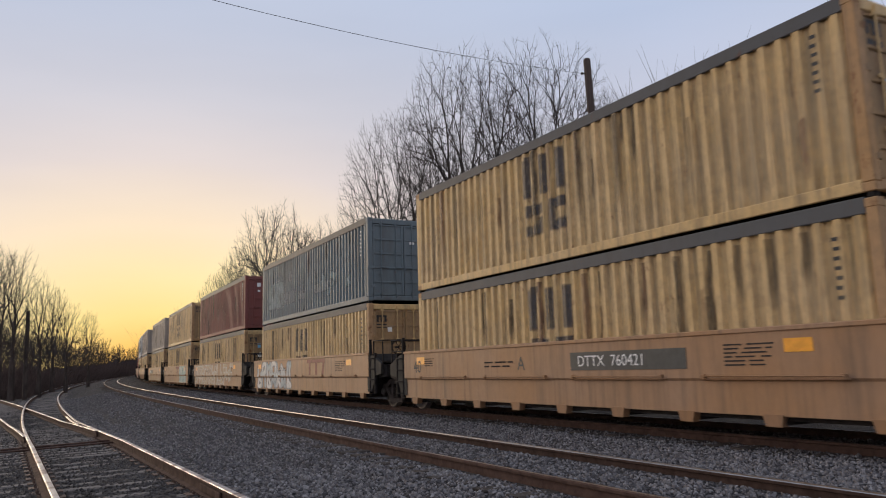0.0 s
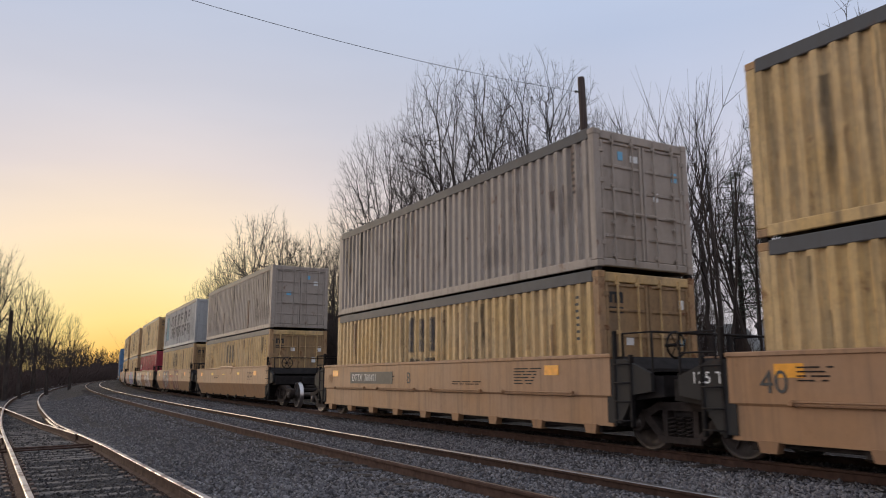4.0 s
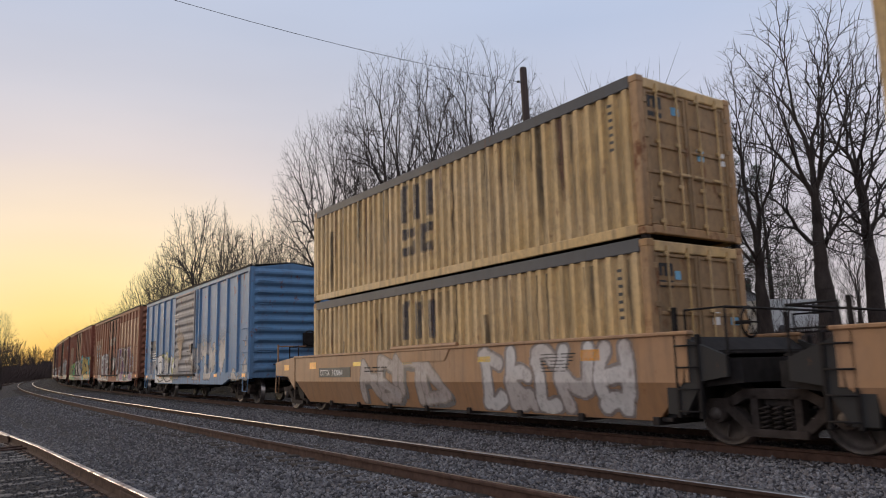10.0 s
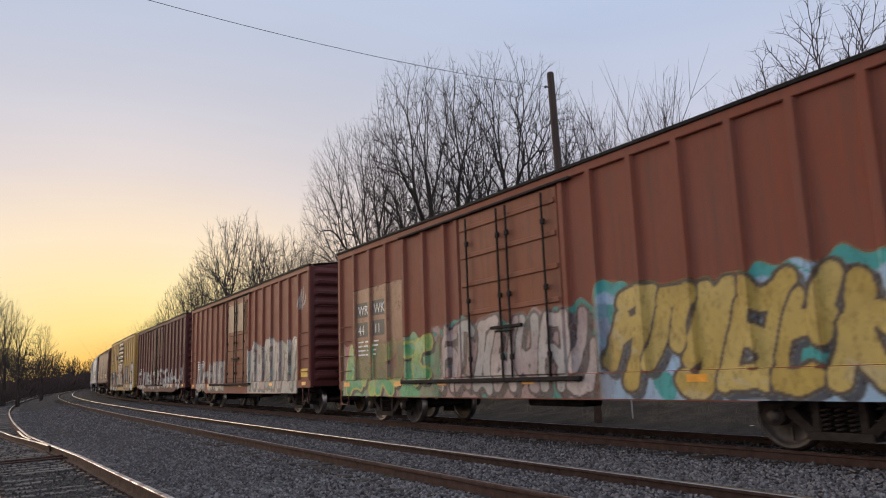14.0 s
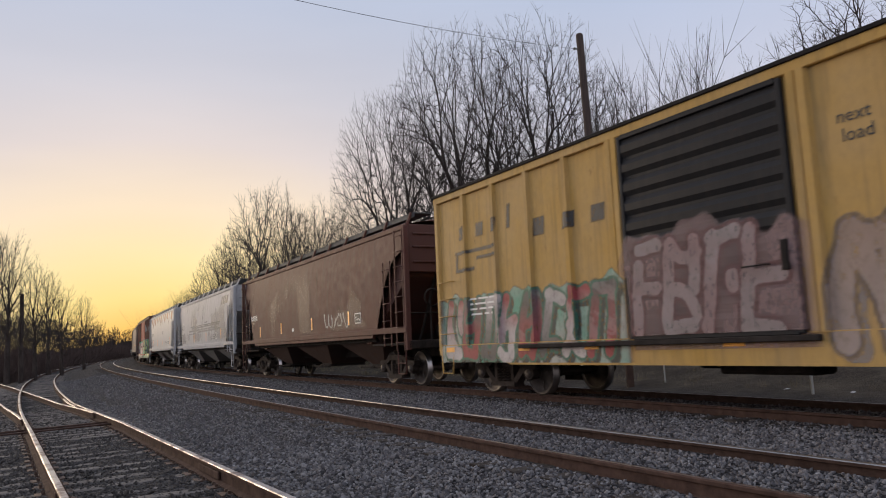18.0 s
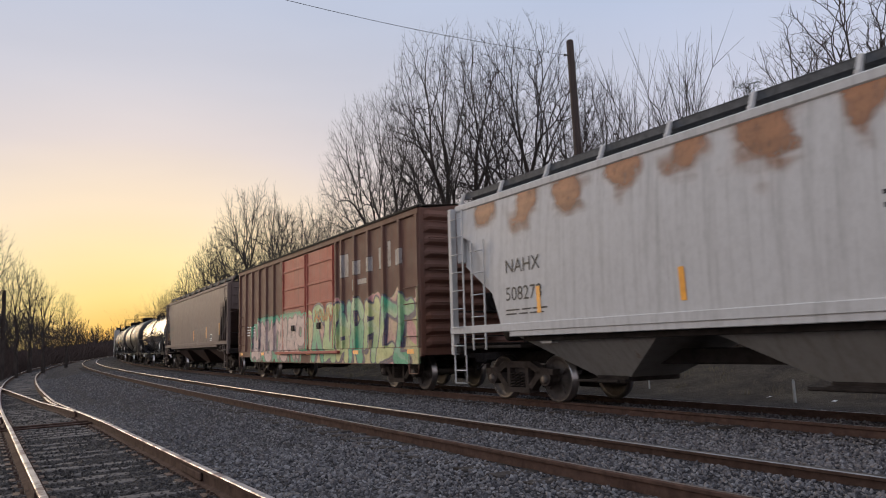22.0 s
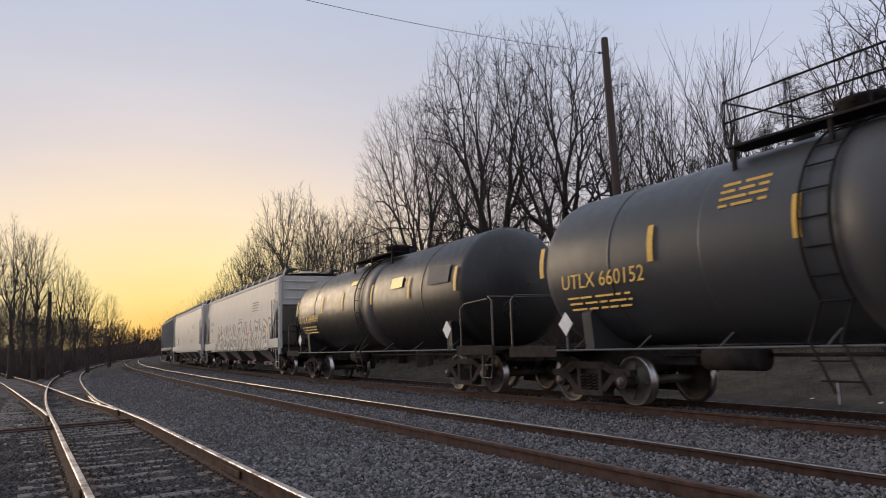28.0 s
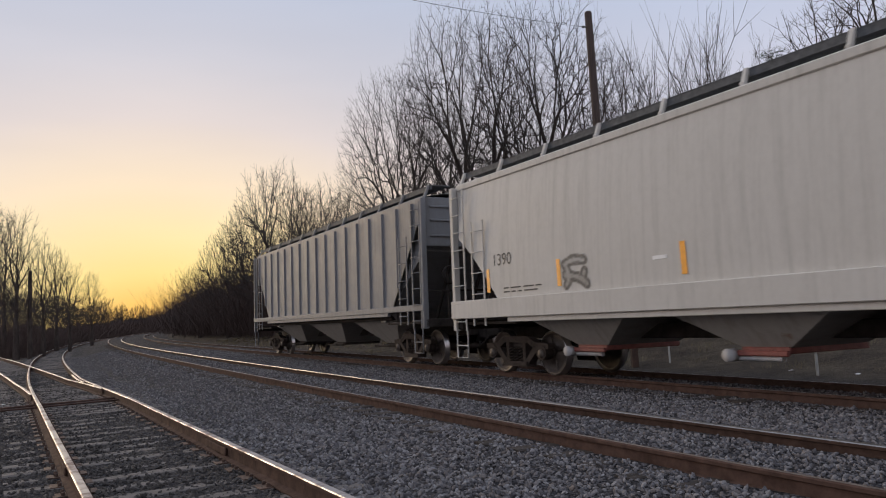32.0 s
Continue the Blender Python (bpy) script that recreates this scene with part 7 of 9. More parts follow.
def hopper(mid, L, mat, label, eave=4.22, bays=3, style="round", undermat=None, gate=None, sillmat=None, art=(), ribs=0, outmat=None):
    c = empty("hopper_car")
    h = L / 2
    undermat = undermat or mat
    sillmat = sillmat or mat
    s_lo, s_hi = (1.30, 1.56) if style != "deep" else (1.12, 1.62)

    def xs(z):
        t = np.clip((np.asarray(z, float) - s_hi) / (eave - s_hi), 0, 1)
        if ribs:
            return np.full(np.shape(t), -1.50)
        return -1.585 + 0.16 * t ** 2.6

    def ye(z):
        t = np.clip((np.asarray(z, float) - s_hi) / (eave - s_hi), 0, 1)
        if style == "round":
            return h - 0.55 - 1.35 * np.clip(1 - t / 0.72, 0, 1) ** 0.55 * 1.0 + 0.35 * smooth_step(t, 0.7, 0.8)
        if style == "deep":
            return h - 0.30 - 1.55 * np.clip((0.52 - t) / 0.52, 0, 1) ** 0.8
        return h - 0.35 - 1.7 * np.clip((0.78 - t) / 0.78, 0, 1)
    zs = np.concatenate([np.linspace(s_hi - 0.02, eave - 0.3, 19), np.linspace(eave - 0.25, eave, 5)])
    b = Build()
    rows = []
    for z in zs:
        e = float(ye(z))
        rows.append([(float(xs(z)), y, float(z)) for y in np.linspace(-e, e, 25)])
    b.grid(rows[::-1], smooth=not ribs)
    side = b.mesh("side_sheet", [mat])
    b = Build()
    b.box(-1.62 if style != "deep" else -1.66, -1.44, -h + 0.02, h - 0.02, s_lo + 0.10, s_hi, 0.012)
    b.box(-1.60, -1.50, -h + 2.2, h - 2.2, s_lo, s_lo + 0.12, 0.01)
    sill = b.mesh("side_sill", [sillmat])
    b = Build()
    b.box(-1.47, -1.36, -h + 0.1, h - 0.1, eave - 0.10, eave + 0.05, 0.02)
    top = b.mesh("roof_chord", [mat])
    b = Build()
    b.box(-1.60, -1.46, -h, -h + 0.14, 0.95, eave - 0.02, 0.015)
    cpost = b.mesh("corner_post", [mat])
    lad = ladder_mesh(eave - 1.05, 0.46, 8).mesh("ladder", [sillmat])
    low = ladder_mesh(2.3, 0.46, 5).mesh("ladder", [sillmat])
    b = Build()
    b.tube([(-1.58, -0.23, 0.95), (-1.58, -0.23, 0.35), (-1.58, 0.23, 0.35), (-1.58, 0.23, 0.95)], 0.02, 5)
    b.tube([(-1.58, -0.23, 0.62), (-1.58, 0.23, 0.62)], 0.016, 5)
    stir = b.mesh("sill_step", [sillmat])
    # slope sheet and end bulkhead
    b = Build()
    b.prism([(-h + 0.35, eave - 0.06), (-h + 0.35, eave - 1.35), (-h + 2.9, 1.15), (-h + 3.2, 1.15), (-h + 3.2, eave - 0.06)], 0, -1.36, 1.36)
    slope = b.mesh("slope_sheet", [mat])
    b = Build()
    b.box(-1.44, 1.44, -h + 0.10, -h + 0.38, eave - 1.25, eave + 0.02, 0.02)
    for z in (eave - 1.0, eave - 0.6, eave - 0.25):
        b.box(-1.3, 1.3, -h + 0.06, -h + 0.12, z, z + 0.05, 0.01)
    bulk = b.mesh("end_bulkhead", [mat])
    b = Build()
    for x in (-0.5, 0.5):
        b.tube([(x, -h + 0.3, eave - 1.2), (x, -h + 1.4, 1.2)], 0.05, 6)
    b.box(-1.55, 1.55, -h, -h + 0.3, 0.98, 1.20, 0.02)
    b.box(-1.5, 1.5, -h + 0.3, -h + 2.4, 1.08, 1.14, 0.01)
    b.tube([(-1.5, -h + 0.1, 1.9), (1.5, -h + 0.1, 1.9)], 0.02, 5)
    b.tube([(-0.8, -h + 0.15, 1.2), (-0.8, -h + 0.15, 2.3)], 0.03, 5)
    b.lathe([(-0.02, 0.22), (0.0, 0.25), (0.02, 0.22), (0.0, 0.21), (-0.02, 0.22)], 14, 1, (-0.8, -h + 0.05, 2.3))
    b.lathe([(-0.45, 0.0), (-0.44, 0.2), (0.44, 0.2), (0.45, 0.0)], 12, 0, (0.3, -h + 1.0, 1.42))
    endf = b.mesh("end_frame", [M_GRIME])
    for s in (0, 180):
        r = pose(0, 0, 0, 0, 0, s)
        part("side_sheet", side, None, c, "", r)
        part("side_sill", sill, None, c, "", r)
        part("roof_chord", top, None, c, "", r)
        part("slope_sheet", slope, None, c, "", r)
        part("end_bulkhead", bulk, None, c, "", r)
        part("end_frame", endf, None, c, "end frame with brake gear", r)
        for m in (r, Matrix.Diagonal((-1, 1, 1, 1)) @ r):
            part("corner_post", cpost, None, c, "", m)
            part("ladder", lad, None, c, "steel ladder", m @ pose(-1.60, -h + 0.36, 0.95))
            part("ladder", low, None, c, "", m @ pose(-1.60, -h + 1.15, 1.05))
            part("sill_step", stir, None, c, "", m @ pose(0, -h + 0.36, 0))
        if ribs:
            for k in range(ribs):
                y = -h + 0.7 + (L - 1.4) * k / (ribs - 1)
                z0 = s_hi
                t = (h - 0.35 - abs(y)) / 1.7
                if t < 1:
                    z0 = s_hi + (eave - s_hi) * 0.78 * max(0.0, 1 - t)
                b = Build().prism([(-1.555, y - 0.03), (-1.555, y + 0.03), (-1.50, y + 0.05), (-1.50, y - 0.05)], 2, z0, eave - 0.08)
                part("side_post", b, mat, c, "", r)
    # roof
    b = Build()
    b.grid([[(-1.42, y, eave + 0.03), (-0.9, y, eave + 0.12), (0, y, eave + 0.16), (0.9, y, eave + 0.12), (1.42, y, eave + 0.03)] for y in np.linspace(h - 0.1, -h + 0.1, 15)], smooth=True)
    part("roof", b, mat, c)
    b = Build()
    b.box(-0.38, 0.38, -h + 0.8, h - 0.8, eave + 0.12, eave + 0.30, 0.02)
    part("hatch_cover", b, mat, c, "long trough hatch on the roof")
    for x in (-1.25, 0.70):
        b = Build()
        b.box(x, x + 0.55, -h + 0.05, h - 0.05, eave + 0.30, eave + 0.335, 0.006)
        b.box(x, x + 0.02, -h + 0.05, h - 0.05, eave + 0.20, eave + 0.335, 0.004)
        part("running_board", b, M_WALK, c, "grey steel grating running board")
    nb = int(L / 1.5)
    b = Build()
    b.box(-1.40, -1.34, -0.04, 0.04, eave, eave + 0.12, 0.008)
    b.prism([(-1.40, eave + 0.05), (-1.34, eave + 0.05), (-1.23, eave + 0.34), (-1.29, eave + 0.34)], 1, -0.035, 0.035)
    brk = b.mesh("walk_bracket", [sillmat])
    for k in range(nb + 1):
        part("walk_bracket", brk, None, c, "", pose(0, -h + 0.2 + (L - 0.4) * k / nb, 0))
    # bays
    ys = np.linspace(-h + 4.0, h - 4.0, bays) if bays > 2 else [-h + 5, h - 5]
    half = (h - 2.4) / bays * (0.98 if style != "deep" else 0.80)
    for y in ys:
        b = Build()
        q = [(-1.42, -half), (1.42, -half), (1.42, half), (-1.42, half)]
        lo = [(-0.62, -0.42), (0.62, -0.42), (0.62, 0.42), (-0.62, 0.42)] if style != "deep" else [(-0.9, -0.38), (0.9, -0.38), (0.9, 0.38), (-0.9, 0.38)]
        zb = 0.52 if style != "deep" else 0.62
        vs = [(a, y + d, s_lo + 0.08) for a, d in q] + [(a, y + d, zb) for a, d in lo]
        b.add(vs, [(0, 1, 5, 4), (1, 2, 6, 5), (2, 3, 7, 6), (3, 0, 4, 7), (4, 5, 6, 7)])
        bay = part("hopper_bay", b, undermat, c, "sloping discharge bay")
        b = Build()
        b.box(lo[0][0] - 0.04, lo[1][0] + 0.04, y - 0.4, y + 0.4, zb - 0.08, zb + 0.02, 0.015)
        b.box(lo[0][0] - 0.14, lo[0][0] - 0.06, y - 0.42, y + 0.42, zb - 0.11, zb - 0.03, 0.015)
        part("outlet_gate", b, gate or M_GRIME, bay, "outlet gate")
        b = Build()
        if style == "deep":
            b.tube([(-0.95, y - 0.3, zb - 0.14), (-0.95, y + half * 0.5, zb - 0.14)], 0.05, 8)
            b.lathe([(-0.1, 0.0), (-0.1, 0.1), (0.06, 0.1), (0.06, 0.0)], 10, 0, (-1.05, y + 0.5, zb - 0.1))
        else:
            b.tube([(-1.0, y - 0.5, zb - 0.06), (-1.0, y + 0.5, zb - 0.06)], 0.03, 6)
        part("gate_pipe", b, outmat or M_GRIME, bay)
    b = Build()
    b.box(-0.3, 0.3, -h, h, 0.74, 1.0, 0.02)
    b.box(-1.4, 1.4, -h + 2.4, h - 2.4, 1.20, 1.36, 0.01)
    part("underframe", b, M_GRIME, c)
    truck(c, -h + 1.75, mid)
    truck(c, h - 1.75, mid)
    couplers(c, L, -0.1)

    def surf(Y, Z):
        return np.where(Z < s_hi, -1.622 if style != "deep" else -1.662, xs(Z))
    for nm, y0, y1, z0, z1, fn, lab in art:
        decal(nm, c, y0, y1, z0, z1, fn, surf, 0.026, lab)
    tagged(c, label, "hopper car", "covered hopper cars")
    MOVERS.append((c, on_track(mid)))
    return c, (lambda z: float(xs(z)) - 0.006)


# ---- tank cars ----
def tank(mid, L, mat, label, r=1.46, zc=2.52, bandmat=None, railing=True):
    c = empty("tank_car")
    h = L / 2
    b = Build()
    prof = [(-h, 0.02), (-h + 0.02, 0.35), (-h + 0.09, 0.75), (-h + 0.22, 1.08), (-h + 0.40, 1.30), (-h + 0.62, r - 0.03), (-h + 0.8, r)]
    prof = prof + [(-h * 0.45, r), (-h * 0.2, r + 0.02), (0, r + 0.025), (h * 0.2, r + 0.02), (h * 0.45, r)] + [(-a, q) for a, q in prof[::-1]]
    b.lathe(prof, 56, 1, (0, 0, zc))
    part("tank_shell", b, mat, c, "long welded tank shell with domed ends")
    for y in (-h * 0.62, -h * 0.3, h * 0.3, h * 0.62):
        b = Build().lathe([(-0.03, r + 0.003), (-0.02, r + 0.012), (0.02, r + 0.012), (0.03, r + 0.003)], 56, 1, (0, y, zc))
        part("weld_seam", b, mat, c)
    if bandmat:
        b = Build()
        b.lathe([(-1.2, r + 0.022), (-1.19, r + 0.034), (-0.25, r + 0.036), (-0.24, r + 0.024)], 56, 1, (0, 0, zc))
        part("repaired_band", b, bandmat, c, "paler repaint band round the tank")
    # manway, platform, railing
    top = zc + r
    b = Build()
    b.lathe([(top - 0.05, 0.0), (top - 0.05, 0.46), (top + 0.30, 0.46), (top + 0.33, 0.50), (top + 0.38, 0.50), (top + 0.44, 0.30), (top + 0.46, 0.0)], 24, 2)
    for k in range(8):
        a = k * math.pi / 4
        b.box(0.47 * math.cos(a) - 0.03, 0.47 * math.cos(a) + 0.03, 0.47 * math.sin(a) - 0.03, 0.47 * math.sin(a) + 0.03, top + 0.28, top + 0.42, 0.01)
    part("manway", b, M_STEEL, c, "bolted manway housing")
    b = Build()
    b.lathe([(top - 0.05, 0.0), (top - 0.05, 0.16), (top + 0.28, 0.16), (top + 0.30, 0.0)], 12, 2, (0, 1.1, 0))
    b.lathe([(top - 0.05, 0.0), (top - 0.05, 0.10), (top + 0.22, 0.10), (top + 0.24, 0.0)], 10, 2, (0, -0.95, 0))
    part("valve", b, M_STEEL, c)
    b = Build()
    long = 1.7 if railing else 0.75
    for x in (-1.05, 0.62):
        b.box(x, x + 0.43, -long, long, top - 0.03, top + 0.01, 0.006)
    for x in (-1.0, 1.0):
        for y in (-long + 0.1, 0.0, long - 0.1):
            b.box(x - 0.03, x + 0.03, y - 0.03, y + 0.03, top - 0.45, top, 0.006)
    part("platform", b, M_STEEL, c, "dark grated top platform")
    if railing:
        b = Build()
        for x in (-1.05, 1.05):
            for z in (0.38, 0.72):
                b.tube([(x, -1.7, top + z), (x, 1.7, top + z)], 0.018, 5)
            for y in (-1.7, -0.6, 0.6, 1.7):
                b.tube([(x, y, top), (x, y, top + 0.73)], 0.018, 5)
        for y in (-1.7, 1.7):
            b.tube([(-1.05, y, top + 0.72), (1.05, y, top + 0.72)], 0.018, 5)
        part("railing", b, M_STEEL, c, "safety railing round the manway")
    b = Build()
    for y in (-0.22, 0.22):
        pts = [(-(r + 0.07) * math.cos(a), y, zc + (r + 0.07) * math.sin(a)) for a in np.linspace(radians(-38), radians(75), 14)]
        b.tube([(-1.56, y - 0.3, 0.45), (-1.56, y, 1.1)] + pts, 0.02, 5)
    for k in range(9):
        a = radians(-38 + 112 * k / 8)
        b.tube([(-(r + 0.07) * math.cos(a), -0.22, zc + (r + 0.07) * math.sin(a)), (-(r + 0.07) * math.cos(a), 0.22, zc + (r + 0.07) * math.sin(a))], 0.014, 5)
    b.tube([(-1.56, -0.45, 0.6), (-1.56, 0.1, 0.6)], 0.016, 5)
    b.tube([(-1.56, -0.33, 0.85), (-1.56, 0.2, 0.85)], 0.016, 5)
    part("ladder", b, M_STEEL, c, "side ladder to the manway")
    # saddles, sills, end platforms
    for s in (0, 180):
        rr = pose(0, 0, 0, 0, 0, s)
        b = Build()
        pts = [(-1.30, 1.02), (-1.36, 1.7)] + [(-(r - 0.01) * math.sin(a), zc - (r - 0.01) * math.cos(a)) for a in np.linspace(radians(58), radians(-58), 13)] + [(1.36, 1.7), (1.30, 1.02)]
        b.prism(pts, 1, -h + 1.5, -h + 1.75)
        part("saddle", b, mat, c, "", rr)
        b = Build()
        b.box(-1.52, 1.52, -h - 0.75, -h + 0.9, 1.0, 1.09, 0.012)
        b.box(-1.54, -1.46, -h - 0.75, -h + 0.9, 0.9, 1.12, 0.01)
        b.box(1.46, 1.54, -h - 0.75, -h + 0.9, 0.9, 1.12, 0.01)
        b.box(-0.3, 0.3, -h - 0.7, -h + 3.2, 0.72, 1.0, 0.02)
        part("end_platform", b, M_GRIME, c, "", rr)
        b = Build()
        b.tube([(-1.48, -h - 0.7, 1.1), (-1.48, -h - 0.7, 2.1), (-1.48, -h - 0.55, 2.2), (-1.1, -h - 0.55, 2.2), (1.1, -h - 0.55, 2.2), (1.48, -h - 0.55, 2.2), (1.48, -h - 0.7, 2.1), (1.48, -h - 0.7, 1.1)], 0.022, 6)
        b.tube([(-1.48, -h + 0.75, 1.1), (-1.48, -h + 0.75, 2.0), (-1.48, -h + 0.55, 2.1), (-1.48, -h - 0.5, 2.15)], 0.022, 6)
        b.tube([(-1.5, -h - 0.68, 0.95), (-1.52, -h - 0.68, 0.4), (-1.52, -h - 0.28, 0.4), (-1.5, -h - 0.28, 0.95)], 0.02, 5)
        b.tube([(-1.5, -h - 0.68, 0.68), (-1.5, -h - 0.28, 0.68)], 0.015, 5)
        part("end_railing", b, M_WHEEL, c, "", rr)
    b = Build()
    for s in (-1, 1):
        b.tube([(s * 1.53, -h + 0.9, 1.03), (s * 1.53, h - 0.9, 1.03)], 0.022, 6)
        for k in range(7):
            y = (-h + 1.4) + (2 * h - 2.8) * k / 6
            b.tube([(s * 1.53, y, 1.03), (s * 1.2, y, 1.25)], 0.016, 5)
    part("side_rail", b, M_TOPRAIL, c, "thin pale running rail along the side")
    b = Build()
    b.lathe([(-0.55, 0.0), (-0.54, 0.2), (0.54, 0.2), (0.55, 0.0)], 12, 1, (-0.6, 2.2, 0.86))
    b.tube([(-0.4, -h + 2.6, 0.9), (-0.4, h - 2.6, 0.9)], 0.03, 5)
    b.lathe([(0.62, 0.0), (0.62, 0.14), (1.1, 0.2), (1.12, 0.0)], 12, 2, (0, 0, 0))
    part("brake_gear", b, M_GRIME, c)
    truck(c, -h + 1.3, mid)
    truck(c, h - 1.3, mid)
    couplers(c, L + 1.4)
    tagged(c, label, "tank car", "tank cars")
    MOVERS.append((c, on_track(mid)))

    def on_shell(z):
        return -math.sqrt(max(0.01, (r + 0.032) ** 2 - (z - zc) ** 2))

    def stuck(nm, y0, y1, z0, z1, m, lab):
        b = Build()
        n = 5
        b.grid([[(on_shell(z0 + (z1 - z0) * k / n) - 0.008, y, z0 + (z1 - z0) * k / n) for y in (y0, y1)] for k in range(n + 1)][::-1])
        return part(nm, b, m, c, lab)
    return c, on_shell, stuck

# ---- the train, front to rear ----
prepare_texts(["DTTX  760421", "NAHX", "508278", "516372", "GACX", "6355", "UTLX 660152", "UTLX 684890", "UTLX 920093", "SNHX", "1446", "1390", "125 T", "40", "B", "C", "next", "load", "any", "road", "WR", "WK", "44", "29", "11", "A", "DTTX  742064"])


def art(nm, u0, u1, z0, z1, fn, lab):
    return (nm, -u1 - 0.35, -u0 + 0.35, z0, z1, fn, lab)


WHT, BLK, PINK = (0.68, 0.66, 0.62), (0.02, 0.02, 0.025), (0.60, 0.33, 0.33)
TEAL, PURP, GREEN = (0.03, 0.42, 0.36), (0.09, 0.055, 0.24), (0.05, 0.42, 0.16)
GREYP, GOLD, SKYB, LIME = (0.36, 0.36, 0.35), (0.50, 0.34, 0.07), (0.34, 0.52, 0.68), (0.50, 0.56, 0.16)
RED, TANP, MAROON = (0.36, 0.05, 0.05), (0.52, 0.33, 0.20), (0.24, 0.05, 0.035)

MSC_LABEL = "yellow ribbed shipping container with grey top rails"
# first set of five units
c1 = well_car("a", -4.96, -7.75, 7.75, "tan well car unit with a dark number panel")
patch(c1, "number_panel", -3.1, -0.35, 0.98, 1.30, -1.457, M_PLATE, "dark faded number panel")
letters(c1, "DTTX  760421", 0.19, -0.55, 1.05, -1.463, M_WHITE)
letters(c1, "40", 0.3, 6.0, 0.98, -1.458, M_PLATE)
letters(c1, "A", 0.27, 1.35, 1.0, -1.458, M_PLATE)
bars(c1, 4.9, 5.4, 1.12, 1.34, 4, -1.457, M_GRIME, 27)
container(MSC_LABEL + " in a well", M_MSC, -4.96, 0.36, None, "m", 1)
container(MSC_LABEL + " stacked on another", M_MSC, -4.96, 3.10, None, "m", 2)
well_car("a", 10.54, None, 7.75, "tan well car unit with pale graffiti", [
    art("graffiti", -6.2, -1.0, 0.36, 1.46, scrawl(-6.0, -1.0, 0.5, 1.3, 5, [WHT, (0.35, 0.42, 0.45)], (0.22, 0.24, 0.26), None, 11, 0.13, 0.04, 0.85), "white and slate graffiti strokes"),
    art("maker_mark", 0.8, 3.1, 0.86, 1.5, red_mark(0.9, 0.9, 0.98, MAROON), "faded dark red maker mark, as bars")])
container(MSC_LABEL + " in a well", M_MSC, 10.54, 0.36, None, "m", 3)
container("weathered slate-blue ribbed shipping container with chalky patches", M_CBLUE, 10.54, 3.10, None, None, 4, [
    ("old_lettering", -4.6, 4.2, 0.5, 2.3, blocks([(-3.6, -1.2, 0.62, 1.12, 0), (-0.9, -0.2, 0.66, 1.0, 0), (0.9, 2.6, 0.7, 1.05, 0.2), (-2.2, -1.8, 1.5, 1.8, 0)], (0.36, 0.38, 0.38), 0.55), "pale painted-out lettering, as blocks"),
    ("rust_patch", -4.5, 5.0, 0.3, 2.3, haze_band((0.36, 0.43, 0.42), 0.4, 2.4, 8.2, 0.6, 0.75), "pale green-grey chalky patches")])
c3 = well_car("a", 26.0, None, 7.75, "tan well car unit covered in outlined graffiti", [
    art("graffiti", -6.2, 4.6, 0.36, 1.48, scrawl(-6.1, 4.5, 0.5, 1.35, 10, [(0.62, 0.45, 0.28), (0.55, 0.40, 0.28)], (0.70, 0.66, 0.58), None, 12, 0.12, 0.045, 0.75), "pale outlined graffiti strokes")])
container(MSC_LABEL + " in a well", M_MSC, 26.0, 0.36, None, "m", 5)
c = container("dark red ribbed shipping container stacked on a yellow one", M_CRED, 26.0, 3.10, None, None, 6)
part("door_placard", Build().box(0.36, 0.62, -6.075, -6.056, 1.82, 2.05), M_WHITE, c, "pale maker placard on the door")
c4 = well_car("a", 41.49, None, 7.75, "tan well car unit with teal graffiti and a red mark", [
    art("maker_mark", 0.5, 2.6, 0.86, 1.5, red_mark(0.55, 0.9, 0.98, MAROON), "dark red maker mark, as bars"),
    art("graffiti", 2.3, 5.4, 0.36, 1.48, scrawl(2.5, 5.3, 0.5, 1.3, 3, [(0.20, 0.33, 0.32), (0.30, 0.42, 0.40)], WHT, (0.22, 0.36, 0.35), 13, 0.2, 0.035, 0.9), "teal bubble graffiti with white lines")])
container(MSC_LABEL + " in a well", M_MSC, 41.49, 0.36, None, "m", 7)
container(MSC_LABEL + " stacked on another", M_MSC, 41.49, 3.10, None, "m", 8)
c5 = well_car("a", 56.92, None, 7.6, "tan well car unit at the end of its set")
patch(c5, "number_panel", 1.65, 4.45, 0.98, 1.30, -1.457, M_PLATE, "dark faded number panel")
letters(c5, "DTTX  760421", 0.19, 4.3, 1.05, -1.463, M_WHITE)
letters(c5, "B", 0.28, 0.85, 1.0, -1.458, M_PLATE)
bars(c5, -2.6, -1.4, 0.98, 1.08, 2, -1.457, M_GRIME, 37)
letters(c5, "40", 0.26, 6.2, 1.0, -1.458, M_WELLTAN2)
container(MSC_LABEL + " in a well", M_MSC, 56.92, 0.36, None, "m", 9)
container("pale grey ribbed shipping container with rusty streaks", M_CGREY, 56.92, 3.10, None, None, 10)
for car in (c3, c4):
    letters(car, "125 T", 0.17, 7.2, 1.1, -1.448, M_WHITE)
letters(c4, "40", 0.3, 6.05, 0.98, -1.458, M_PLATE)
letters(c4, "C", 0.27, 3.95, 1.0, -1.458, M_PLATE)
bars(c4, 5.0, 5.5, 1.12, 1.34, 4, -1.457, M_GRIME, 17)
bars(c4, 3.65, 4.0, 1.36, 1.46, 2, -1.457, M_WELLGREY, 18)
